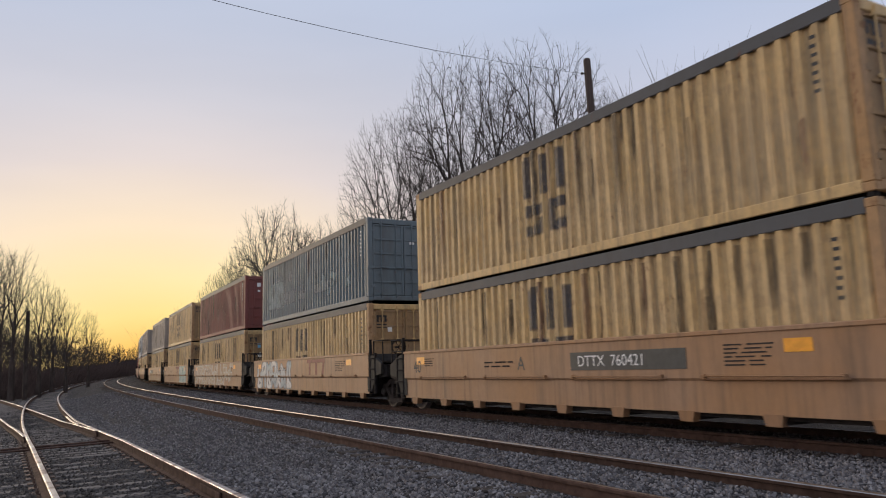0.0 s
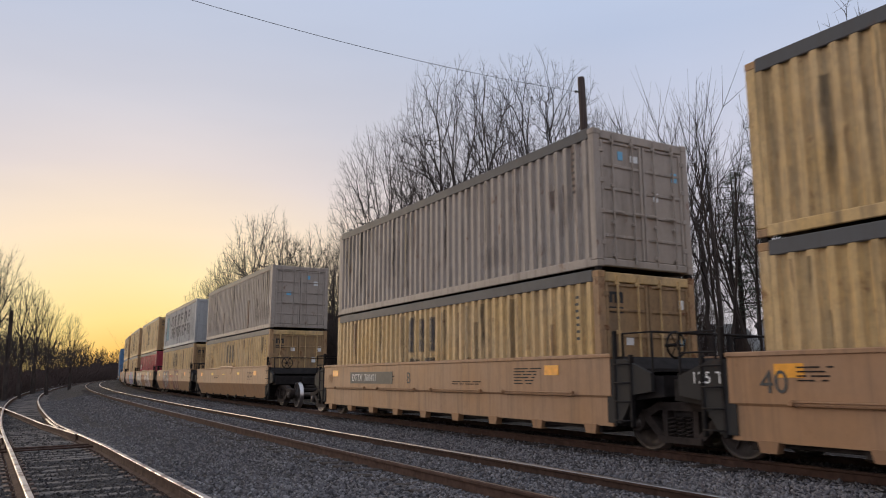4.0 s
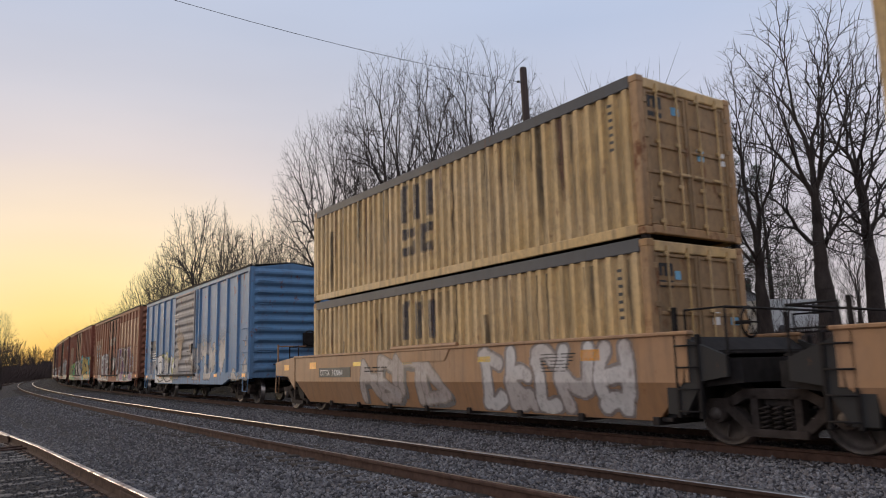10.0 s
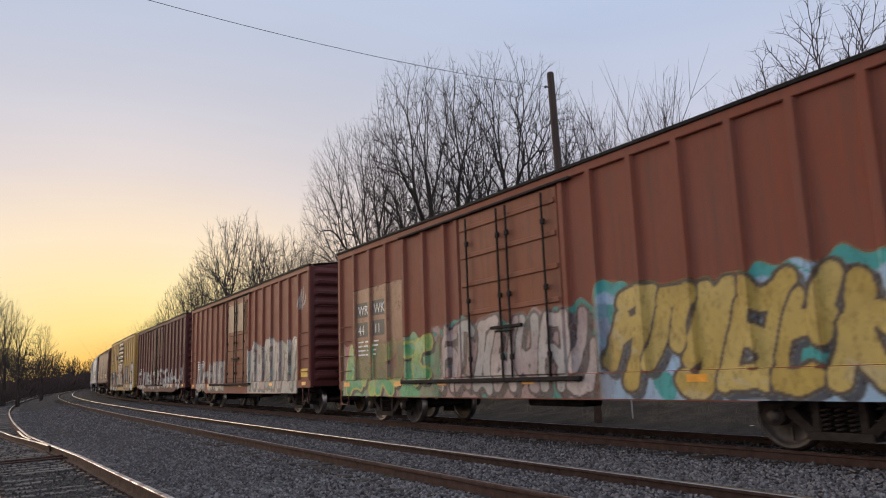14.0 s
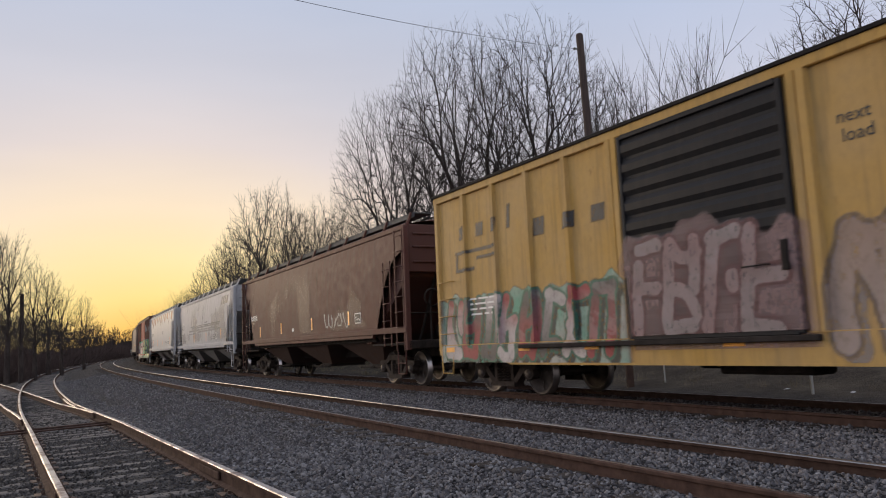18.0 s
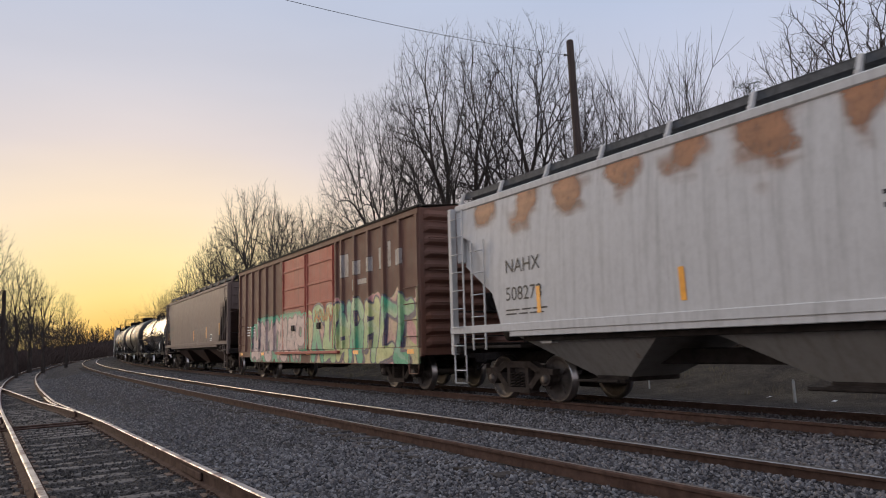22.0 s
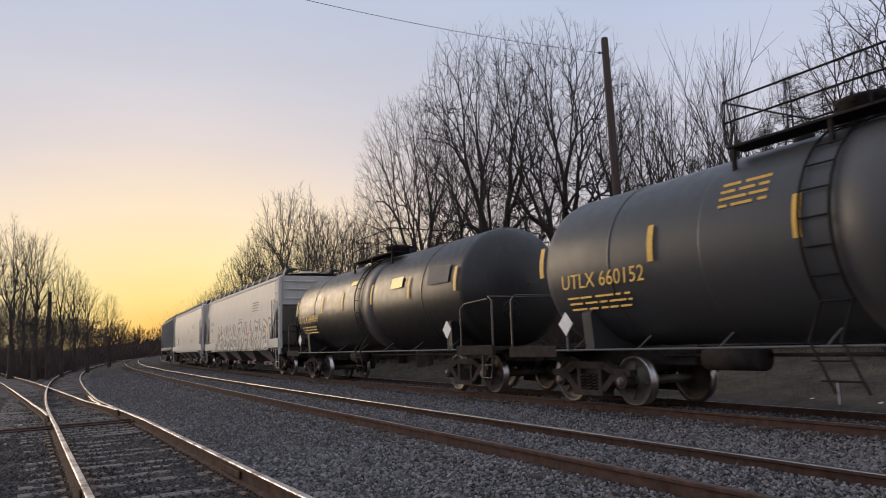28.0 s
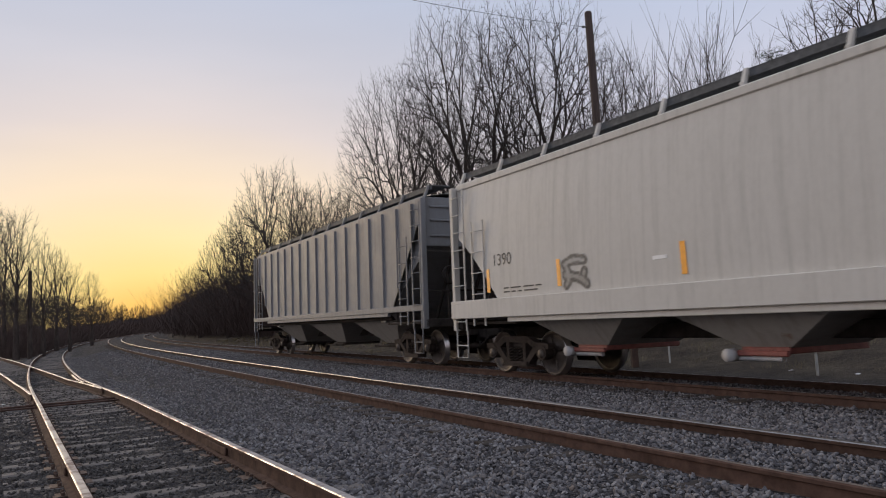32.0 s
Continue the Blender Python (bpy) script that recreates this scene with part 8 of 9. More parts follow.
# second set
c6 = well_car("b", 76.5, -7.6, 7.8, "tan sloped-side well car unit with yellow strips")
container(MSC_LABEL + " in a well", M_MSC, 76.5, 0.36, None, "m", 11)
container("weathered grey ribbed shipping container stacked on a yellow one", M_CGREY, 76.5, 3.10, None, None, 12)
well_car("b", 92.13, None, 7.85, "tan sloped-side well car unit with red and grey graffiti", [
    art("maker_mark", -1.2, 1.1, 0.4, 1.3, red_mark(-1.0, 0.66, 1.0, (0.34, 0.07, 0.03)), "red maker mark, as bars"),
    art("graffiti", -3.9, 3.4, 0.3, 1.5, scrawl(-3.6, -1.3, 0.5, 1.3, 3, [MAROON, GREYP], BLK, (0.30, 0.12, 0.07), 14, 0.14, 0.045, 0.85), "maroon and grey graffiti"),
    art("graffiti", 0.5, 2.6, 0.3, 1.5, scrawl(0.75, 2.3, 0.5, 1.3, 3, [MAROON, (0.45, 0.30, 0.2)], BLK, (0.30, 0.10, 0.06), 15, 0.14, 0.045, 0.85), "maroon graffiti")])
container(MSC_LABEL + " in a well", M_MSC, 92.13, 0.36, None, "m", 13)
LET = []
rng = random.Random(5)
for row, (n, zz) in enumerate(((6, 1.42), (7, 0.62))):
    for i in range(n):
        u = -3.1 + i * (1.28 if row == 0 else 1.05)
        LET += [(u, u + 0.24, zz, zz + 0.66, 0.22), (u + 0.1, u + rng.uniform(0.7, 0.85), zz + 0.54, zz + 0.68, 0.22)]
        LET += [(u + 0.2, u + 0.7, zz + 0.26, zz + 0.40, 0.22)] if i % 2 else [(u + 0.52, u + 0.76, zz, zz + 0.66, 0.22)]
container("pale grey shipping container with large faded black lettering", M_CPALE, 92.13, 3.10, None, None, 14, [
    ("old_lettering", -5.6, 3.6, 0.5, 2.35, blocks(LET, (0.03, 0.033, 0.038), 0.9), "large faded black lettering, as bars"),
    ("maker_mark", 3.7, 5.5, 0.4, 2.3, blocks([(-5.1, -3.9, 0.55, 2.15, 0)], (0.16, 0.42, 0.48), 0.55), "pale blue square maker mark")])
well_car("b", 107.95, None, 7.78, "tan sloped-side well car unit with white graffiti", [
    art("graffiti", -6.0, -1.7, 0.3, 1.5, scrawl(-5.8, -2.1, 0.42, 1.34, 4, [(0.60, 0.55, 0.48), (0.55, 0.48, 0.43)], (0.10, 0.09, 0.09), None, 16, 0.14, 0.035, 0.95, 0.05, (0.10, 0.095, 0.095), None, None, 0.15), "fat white graffiti strokes"),
    art("maker_mark", -2.1, 0.4, 0.4, 1.3, red_mark(-1.9, 0.68, 1.0, (0.34, 0.08, 0.03)), "red maker mark, as bars"),
    art("graffiti", 0.4, 4.6, 0.3, 1.5, scrawl(0.7, 4.3, 0.42, 1.36, 3, [(0.60, 0.55, 0.50), (0.55, 0.40, 0.38)], (0.12, 0.07, 0.07), None, 17, 0.16, 0.04, 0.95, 0.05, (0.11, 0.08, 0.085), None, None, 0.25), "white and pink graffiti strokes")])
container("crimson ribbed shipping container in a well", M_CCRIM, 107.95, 0.36, None, None, 15, [
    ("maker_mark", 4.6, 5.8, 1.3, 2.0, blocks([(-5.6, -5.3, 1.4, 1.8, 0), (-5.22, -4.98, 1.4, 1.8, 0), (-4.88, -4.78, 1.4, 1.8, 0)], WHT, 0.9), "small white maker mark, as bars")])
container("yellow ribbed shipping container stacked on a crimson one", M_MSC, 107.95, 3.10, None, "m", 16)
well_car("b", 123.5, None, 7.87, "tan sloped-side well car unit with purple and teal graffiti", [
    art("graffiti", -6.4, -2.0, 0.3, 1.5, scrawl(-6.2, -2.2, 0.45, 1.3, 4, [PINK, (0.48, 0.42, 0.38)], (0.30, 0.18, 0.14), None, 18, 0.14, 0.04, 0.75, 0.05), "faded pink and grey graffiti"),
    art("maker_mark", -2.4, 0.0, 0.4, 1.3, red_mark(-2.2, 0.66, 0.9, (0.34, 0.07, 0.03)), "red maker mark, as bars"),
    art("graffiti", -1.1, 5.0, 0.3, 1.52, scrawl(-0.5, 4.4, 0.48, 1.36, 4, [PURP, (0.16, 0.09, 0.38)], (0.55, 0.52, 0.62), TEAL, 19, 0.16, 0.035, 1.0, 0.25, (0.015, 0.012, 0.03), (TEAL, (0.05, 0.36, 0.34))), "purple graffiti with pale edges on a teal cloud")])
container(MSC_LABEL + " in a well", M_MSC, 123.5, 0.36, None, "m", 17)
container(MSC_LABEL + " stacked on another", M_MSC, 123.5, 3.10, None, "m", 18)
k3 = well_car("b", 139.25, None, 7.4, "tan sloped-side well car unit at the end of its set", [
    art("graffiti", -3.3, 1.2, 0.3, 1.5, scrawl(-2.9, 0.9, 0.45, 1.34, 3, [(0.45, 0.39, 0.35), (0.42, 0.36, 0.33)], (0.26, 0.22, 0.19), None, 20, 0.14, 0.03, 0.85, 0.05, (0.15, 0.145, 0.14), None, None, 0.0), "pale grey block graffiti with dark depth"),
    art("graffiti", 1.7, 6.1, 0.3, 1.5, scrawl(2.0, 5.8, 0.45, 1.36, 4, [(0.62, 0.60, 0.58), (0.5, 0.45, 0.42)], (0.20, 0.17, 0.16), None, 21, 0.16, 0.04, 0.85, 0.05), "pale grey block graffiti")], tail=True)
for x in (-1.0, 1.0):
    b = Build().prism([(6.86, 1.53), (7.55, 1.48), (8.3, 1.40), (8.3, 1.02), (7.35, 0.98), (6.86, 0.62)], 0, x * 1.475, x * 1.445)
    part("end_side", b, M_WELLTAN, k3, "tan side sheet over the truck")
    b = Build()
    b.tube([(x * 1.42, 8.25, 1.0), (x * 1.42, 8.25, 1.95)], 0.03, 6)
    b.tube([(x * 1.42, 8.25, 1.9), (x * 0.5, 8.25, 1.9)], 0.02, 6)
    b.tube([(x * 1.46, 8.05, 1.02), (x * 1.48, 8.05, 0.5), (x * 1.48, 8.28, 0.5), (x * 1.46, 8.28, 1.02)], 0.018, 5)
    part("corner_rail", b, M_WELLTAN2, k3, "rusty corner handrail and step")
patch(k3, "reflector", 7.25, 7.6, 1.16, 1.32, -1.481, M_ORANGE, "orange reflective patch")
patch(k3, "number_panel", 3.35, 5.2, 0.95, 1.2, -1.468, M_PLATE, "dark faded number panel")
letters(k3, "DTTX  742064", 0.15, 5.1, 1.0, -1.474, M_WHITE)
container(MSC_LABEL + " in a well", M_MSC, 139.25, 0.36, None, "m", 19)
container(MSC_LABEL + " stacked on another", M_MSC, 139.25, 3.10, None, "m", 20)

# box cars
M_BLUECAR = paint("blue_car", (0.100, 0.215, 0.365), 0.62, 0.75, 0.5, 0.4, rustcol=(0.15, 0.07, 0.045))
M_BLUEDOOR = paint("worn_blue_door", (0.26, 0.25, 0.25), 0.75, 0.6, 0.6, 0.5, rustcol=(0.17, 0.085, 0.055))
M_BROWN = paint("brown_car", (0.285, 0.105, 0.056), 0.35, 0.6, 0.6, 0.3)
M_BROWN2 = paint("red_brown_car", (0.255, 0.080, 0.047), 0.35, 0.6, 0.6, 0.3)
M_MAROON = paint("maroon_car", (0.115, 0.032, 0.030), 0.35, 0.6, 0.6, 0.45)
M_YELLOWCAR = paint("yellow_car", (0.52, 0.315, 0.085), 0.3, 0.6, 0.55, 0.4)
M_BLACKDOOR = paint("black_door", (0.022, 0.022, 0.024), 0.2, 0.25, 0.5, 0.2, dirtiness=0.1)
M_SOBROWN = paint("dull_brown_car", (0.155, 0.070, 0.048), 0.4, 0.6, 0.6, 0.5)
M_REDDOOR = paint("red_door", (0.40, 0.085, 0.058), 0.25, 0.5, 0.55, 0.4)
boxcar(157.75, 15.8, M_BLUECAR, "faded blue box car with a rusty ribbed door", 4.62, "slide", M_BLUEDOOR, 0.3, 3.1, 13, art=[
    art("graffiti", -5.8, -2.4, 0.7, 2.1, scrawl(-5.3, -2.5, 1.0, 1.75, 2, [WHT, WHT], BLK, None, 31, 0.16, 0.04, 1.0, 0.0, None, ((0.70, 0.69, 0.66), (0.64, 0.63, 0.61)), (0.34, 0.36, 0.10)), "fat white graffiti with black lines"),
    art("bare_patch", 1.2, 7.4, 0.8, 3.0, haze_band((0.42, 0.40, 0.37), 0.7, 2.9, 4.4, 0.85, 1.2), "worn pale patches where paint has peeled"),
    art("rust_patch", -1.3, 1.4, 1.1, 3.4, haze_band((0.17, 0.085, 0.05), 0.9, 3.4, 9.4, 0.9, 1.1), "rusty lower door"),
    art("number_block", -7.2, -5.6, 1.7, 2.9, blocks([(-6.9, -5.8, 1.85, 2.7, 0)], (0.07, 0.07, 0.075), 0.85), "dark painted-out number block"),
    art("number_bars", -7.2, -5.6, 1.9, 2.7, blocks([(-6.72, -6.5, 2.38, 2.56, 0), (-6.05, -5.93, 2.38, 2.56, 0), (-6.72, -6.42, 2.06, 2.24, 0), (-6.05, -5.85, 2.06, 2.24, 0)], (0.52, 0.52, 0.50), 0.8), "pale number, as bars"),
    art("white_line", -2.3, -0.9, 3.1, 3.8, blocks([(-2.1, -1.2, 3.22, 3.27, 0), (-2.1, -1.2, 3.42, 3.47, 0), (-2.1, -1.2, 3.62, 3.67, 0)], WHT, 0.8), "thin white lines"),
    art("bare_patch", -7.5, -1.4, 0.8, 2.4, haze_band((0.36, 0.34, 0.33), 0.7, 2.4, 1.4, 0.6, 1.4), "worn pale patches")])
b2 = boxcar(175.4, 16.05, M_BROWN, "rust-brown box car with outlined graffiti", 4.64, "plug", M_BROWN2, 0.0, 3.0, 17, art=[
    art("primer_block", 1.8, 7.9, 1.2, 4.4, blocks([(2.15, 7.8, 1.2, 4.12, 0)], (0.44, 0.225, 0.125), 0.85), "large orange-brown repaint block"),
    art("primer_block", -7.5, -5.6, 1.1, 3.6, blocks([(-7.0, -5.75, 1.12, 3.42, 0)], (0.44, 0.225, 0.125), 0.8), "orange-brown repaint block"),
    art("primer_block", -5.37, -4.4, 1.1, 3.7, blocks([(-5.62, -4.22, 1.12, 3.52, 0)], (0.40, 0.205, 0.115), 0.8), "orange-brown repaint block"),
    art("graffiti", -6.0, -1.5, 0.7, 2.6, scrawl(-5.7, -1.7, 0.95, 2.2, 4, [(0.22, 0.14, 0.13), (0.28, 0.19, 0.17)], WHT, (0.24, 0.16, 0.15), 32, 0.19, 0.05, 0.95, 0.0, None, ((0.22, 0.15, 0.14), (0.19, 0.13, 0.125)), None, 0.5), "dusky graffiti with white outlines"),
    art("graffiti", 1.5, 6.6, 0.7, 2.8, scrawl(1.8, 6.3, 0.95, 2.3, 4, [(0.03, 0.03, 0.035), (0.20, 0.09, 0.20), (0.05, 0.05, 0.055)], WHT, (0.22, 0.15, 0.14), 33, 0.26, 0.045, 0.95), "grey, black and purple graffiti"),
    art("bare_patch", -1.3, 0.1, 1.1, 2.6, haze_band((0.10, 0.055, 0.045), 1.1, 2.5, 12.4, 0.75, 1.2), "dark soot on the lower door"),
    art("bare_patch", 0.2, 0.9, 1.2, 2.4, haze_band((0.52, 0.47, 0.44), 1.2, 2.4, 3.4, 0.95, 1.3), "pale worn paint on the lower door"),
    art("tag", -1.2, 1.2, 1.1, 3.8, scrawl(-0.9, 0.9, 2.85, 3.3, 4, [WHT, WHT], WHT, None, 34, 0.035, 0.02, 0.5), "thin white tag on the door")])
b3 = boxcar(193.45, 16.1, M_BROWN2, "red-brown box car with bright green and gold graffiti", 4.64, "plug", M_BROWN, 0.1, 3.2, 17, art=[
    art("primer_block", -7.1, -4.0, 1.1, 3.8, blocks([(-7.0, -4.25, 1.12, 3.5, 0)], (0.40, 0.21, 0.12), 0.8), "orange-brown repaint block"),
    art("graffiti", -7.9, -2.6, 0.68, 2.6, scrawl(-7.5, -3.0, 0.85, 1.85, 4, [(0.06, 0.36, 0.14), (0.30, 0.46, 0.12)], (0.46, 0.46, 0.10), None, 35, 0.19, 0.045, 0.97, 0.2, (0.03, 0.03, 0.03), ((0.42, 0.10, 0.17), (0.10, 0.42, 0.18))), "bright green graffiti down to the sill"),
    art("graffiti", -3.0, 2.8, 0.68, 2.9, scrawl(-2.7, 2.3, 0.9, 2.1, 5, [(0.62, 0.52, 0.47), (0.46, 0.34, 0.32), (0.52, 0.50, 0.46)], (0.10, 0.085, 0.085), None, 36, 0.15, 0.04, 0.8, 0.2, (0.10, 0.09, 0.09), ((0.50, 0.34, 0.32), (0.36, 0.24, 0.22)), (0.04, 0.30, 0.24)), "washed-out pink and grey graffiti with teal tops"),
    art("graffiti", 2.2, 8.0, 0.68, 2.95, scrawl(2.6, 7.8, 0.95, 2.2, 5, [GOLD, (0.58, 0.42, 0.12)], (0.09, 0.065, 0.045), None, 37, 0.20, 0.045, 1.0, 0.35, (0.05, 0.05, 0.06), (SKYB, (0.34, 0.46, 0.58)), (0.05, 0.36, 0.34)), "gold block graffiti on a pale blue ground")])
for car, half, low in ((b2, 8.025, "29"), (b3, 8.05, "11")):
    for word, bay, z in (("WR", 1, 2.80), ("WK", 2, 2.80), ("44", 1, 2.28), (low, 2, 2.28)):
        y = half - 0.1 - 0.93 * bay
        patch(car, "number_plate", y - 0.80, y - 0.13, z - 0.06, z + 0.33, -1.486, M_PLATE, "dark stencil block")
        letters(car, word, 0.25, y - 0.22, z, -1.492, M_WHITE)
boxcar(211.65, 15.9, M_BROWN2, "red-brown box car with pale graffiti", 4.62, "plug", M_BROWN, 0.1, 3.0, 17, endmat=M_MAROON, art=[
    art("primer_block", -1.3, 1.3, 3.0, 4.4, blocks([(-1.25, 1.15, 3.08, 4.2, 0)], (0.40, 0.25, 0.16), 0.75), "tan repainted upper door"),
    art("graffiti", 1.4, 6.9, 0.68, 3.0, scrawl(1.7, 6.5, 0.95, 2.3, 5, [(0.34, 0.38, 0.33), (0.56, 0.52, 0.47), (0.46, 0.36, 0.33)], (0.24, 0.20, 0.18), None, 38, 0.15, 0.035, 0.85, 0.25, (0.15, 0.17, 0.14), ((0.44, 0.44, 0.39), (0.56, 0.48, 0.44))), "pale grey-green graffiti"),
    art("graffiti", -7.0, -1.6, 0.7, 2.5, scrawl(-6.8, -1.9, 0.95, 1.9, 5, [(0.50, 0.44, 0.40), (0.62, 0.58, 0.53)], (0.24, 0.18, 0.16), None, 39, 0.15, 0.04, 0.75, 0.15, (0.22, 0.17, 0.15)), "faded white graffiti"),
    art("mark", 6.6, 7.7, 2.6, 4.3, scrawl(6.85, 7.45, 3.3, 4.0, 2, [WHT, WHT], WHT, None, 40, 0.03, 0.02, 0.5), "chalky white scribbled mark"),
    art("yellow_panel", 6.6, 7.8, 1.0, 1.6, blocks([(7.05, 7.7, 1.18, 1.45, 0)], (0.75, 0.45, 0.03), 1.0), "yellow panel")])
boxcar(228.8, 15.7, M_MAROON, "dark maroon box car with white graffiti low down", 4.58, "plug", M_MAROON, 0.2, 3.0, 16, art=[
    art("graffiti", -7.5, 7.5, 0.7, 2.5, scrawl(-7.0, 7.0, 0.95, 1.8, 13, [(0.50, 0.48, 0.46), WHT], (0.25, 0.12, 0.12), None, 41, 0.12, 0.04, 0.75), "white graffiti low on the side")])
bx = boxcar(246.3, 15.9, M_YELLOWCAR, "mustard yellow box car with a black door", 4.60, "slide", M_BLACKDOOR, 0.0, 3.1, 13, art=[
    art("maker_mark", -7.6, -1.7, 2.6, 4.1, blocks([(-6.9, -6.65, 3.45, 3.75, 0.1), (-6.2, -5.9, 3.45, 3.75, 0.1), (-5.5, -5.38, 3.45, 3.75, 0.1), (-5.0, -4.88, 3.45, 3.95, 0.1), (-4.1, -3.75, 3.15, 3.5, 0.1), (-3.2, -2.85, 3.15, 3.45, 0.1), (-2.4, -2.05, 3.15, 3.45, 0.1), (-7.1, -5.4, 3.12, 3.2, 0.1), (-7.1, -7.0, 2.75, 3.2, 0.1), (-7.1, -6.3, 2.72, 2.8, 0.1), (-6.2, -5.4, 2.95, 3.02, 0.1)], (0.05, 0.05, 0.05), 0.85), "dark maker mark, as bars"),
    art("graffiti", -7.9, -1.6, 0.7, 2.5, scrawl(-7.5, -1.9, 0.9, 2.0, 6, [(0.55, 0.50, 0.48), (0.34, 0.05, 0.06), (0.10, 0.10, 0.10)], (0.03, 0.14, 0.09), (0.10, 0.34, 0.24), 42, 0.15, 0.04, 0.9, 0.15, (0.02, 0.03, 0.03), ((0.10, 0.36, 0.25), (0.42, 0.44, 0.40))), "red, white and green graffiti"),
    art("graffiti", -1.6, 1.6, 0.9, 2.9, scrawl(-1.4, 1.4, 1.2, 2.5, 3, [(0.50, 0.33, 0.32), (0.52, 0.42, 0.40)], (0.22, 0.09, 0.09), None, 43, 0.15, 0.045, 0.55, 0.15, None, ((0.40, 0.26, 0.25), (0.20, 0.14, 0.14))), "pink graffiti on the door"),
    art("graffiti", 1.7, 5.8, 0.7, 3.0, scrawl(2.0, 5.4, 0.95, 2.3, 3, [(0.46, 0.38, 0.36), (0.40, 0.30, 0.26)], (0.13, 0.115, 0.12), None, 44, 0.20, 0.045, 0.62, 0.15, (0.30, 0.27, 0.26)), "faded lilac and grey graffiti"),
    art("graffiti", 5.4, 7.9, 0.7, 2.7, ring_form(6.65, 1.6, 0.62, 0.72, (0.50, 0.58, 0.64), (0.10, 0.09, 0.10)), "pale blue ring-shaped graffiti letter with dark edges"),
    art("cross_mark", 3.0, 4.6, 3.0, 4.1, blocks([(3.42, 3.58, 3.2, 3.9, 0.75), (3.95, 4.11, 3.2, 3.9, -0.75)], (0.62, 0.64, 0.66), 0.92), "white cross mark")])
for word, y, z in (("next", -2.2, 3.62), ("load", -2.25, 3.38), ("any", -5.05, 3.66), ("road", -5.0, 3.40)):
    letters(bx, word, 0.17, y, z, -1.484, M_PLATE)

# covered hoppers
M_HBROWN = paint("hopper_brown", (0.115, 0.047, 0.037), 0.3, 0.6, 0.6, 0.5)
M_HTAUPE = paint("hopper_taupe", (0.185, 0.132, 0.112), 0.22, 0.6, 0.6, 0.45)
M_HGREY = paint("hopper_grey", (0.47, 0.465, 0.465), 0.15, 0.7, 0.55, 0.3)
M_HGREY2 = paint("hopper_rusty_grey", (0.53, 0.52, 0.505), 0.12, 0.45, 0.5, 0.3)
M_HWHITE = paint("hopper_white", (0.51, 0.485, 0.44), 0.06, 0.35, 0.50, 0.2, dirtiness=0.2, gloss=0.15)
M_HRIB = paint("hopper_blue_grey", (0.185, 0.188, 0.195), 0.2, 0.6, 0.5, 0.3)
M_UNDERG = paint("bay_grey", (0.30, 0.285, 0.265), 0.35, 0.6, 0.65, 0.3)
M_UNDERB = paint("bay_brown", (0.10, 0.062, 0.050), 0.35, 0.6, 0.65, 0.3)
M_GATERED = plain("gate_red", (0.24, 0.075, 0.06), 0.6, 0, 0.35, 7, 0.1)


def marks(car, x, L, who, number, strips, side=1, color=None, seed=0, sized=0.27, gap=2.1):
    """Reporting marks at the rear end, reflector strips, panels of small print."""
    h = L / 2
    color = color or M_BLACK
    if who:
        letters(car, who, sized, h - gap, 2.55, x(2.6), color)
    if number:
        letters(car, number, sized, h - gap, 2.0, x(2.1), color)
    bars(car, h - 3.4, h - 2.1, 1.7, 1.86, 2, x(1.75), color, seed)
    for y, z in strips:
        patch(car, "reflector_strip", y, y + 0.11, z, z + 0.5, x(z + 0.25) - 0.004, M_ORANGE, "orange upright reflector strip", 0.02)
    bars(car, -1.9, -1.0, 2.55, 2.85, 2, x(2.7), color, seed + 3)
    bars(car, -4.4, -3.1, 1.75, 2.05, 3, x(1.9), color, seed + 4)


def code_panel(car, x, y, z):
    patch(car, "panel_frame", y, y + 0.46, z - 0.33, z - 0.02, x(z - 0.2) - 0.003, M_WHITE, "white-framed black panel")
    patch(car, "panel", y + 0.03, y + 0.43, z - 0.30, z - 0.05, x(z - 0.2) - 0.008, M_BLACK, "black square panel")
    b = Build()
    q = random.Random(int(y * 100))
    for k in range(4):
        a, e = y + 0.06 + 0.09 * k, z - q.uniform(0.16, 0.27)
        b.box(x(z - 0.2) - 0.0105, x(z - 0.2) - 0.0085, a, a + 0.06, e, e + 0.04)
    tagged(part("panel_print", b, M_WHITE, car), "small unreadable print", kind="stuff")


h1, x1 = hopper(264.3, 17.07, M_HBROWN, "dark brown round-sided covered hopper car", 4.22, 3, "round", M_UNDERB, None, None, [
    art("tag", 2.0, 5.0, 1.55, 2.7, scrawl(2.4, 4.5, 1.72, 2.15, 4, [WHT, WHT], WHT, None, 51, 0.02, 0.02, 0.6), "thin white tag"),
    art("rust_bloom", -6.5, 6.5, 1.6, 4.2, haze_band((0.16, 0.095, 0.075), 1.5, 4.3, 7.7, 0.5, 0.5), "dusty lighter blooms")])
letters(h1, "NAHX", 0.26, 7.0, 2.35, x1(2.4), M_WHITE)
code_panel(h1, x1, -5.5, 2.1)
for y, z in ((2.4, 1.7), (-1.2, 1.72), (-4.6, 1.75), (5.4, 1.66)):
    patch(h1, "reflector_strip", y, y + 0.11, z, z + 0.42, x1(z + 0.2) - 0.004, M_ORANGE, "orange upright reflector strip", 0.02)
patch(h1, "small_plate", 0.9, 1.1, 1.75, 1.86, x1(1.8), M_WHITE, "small white plate")
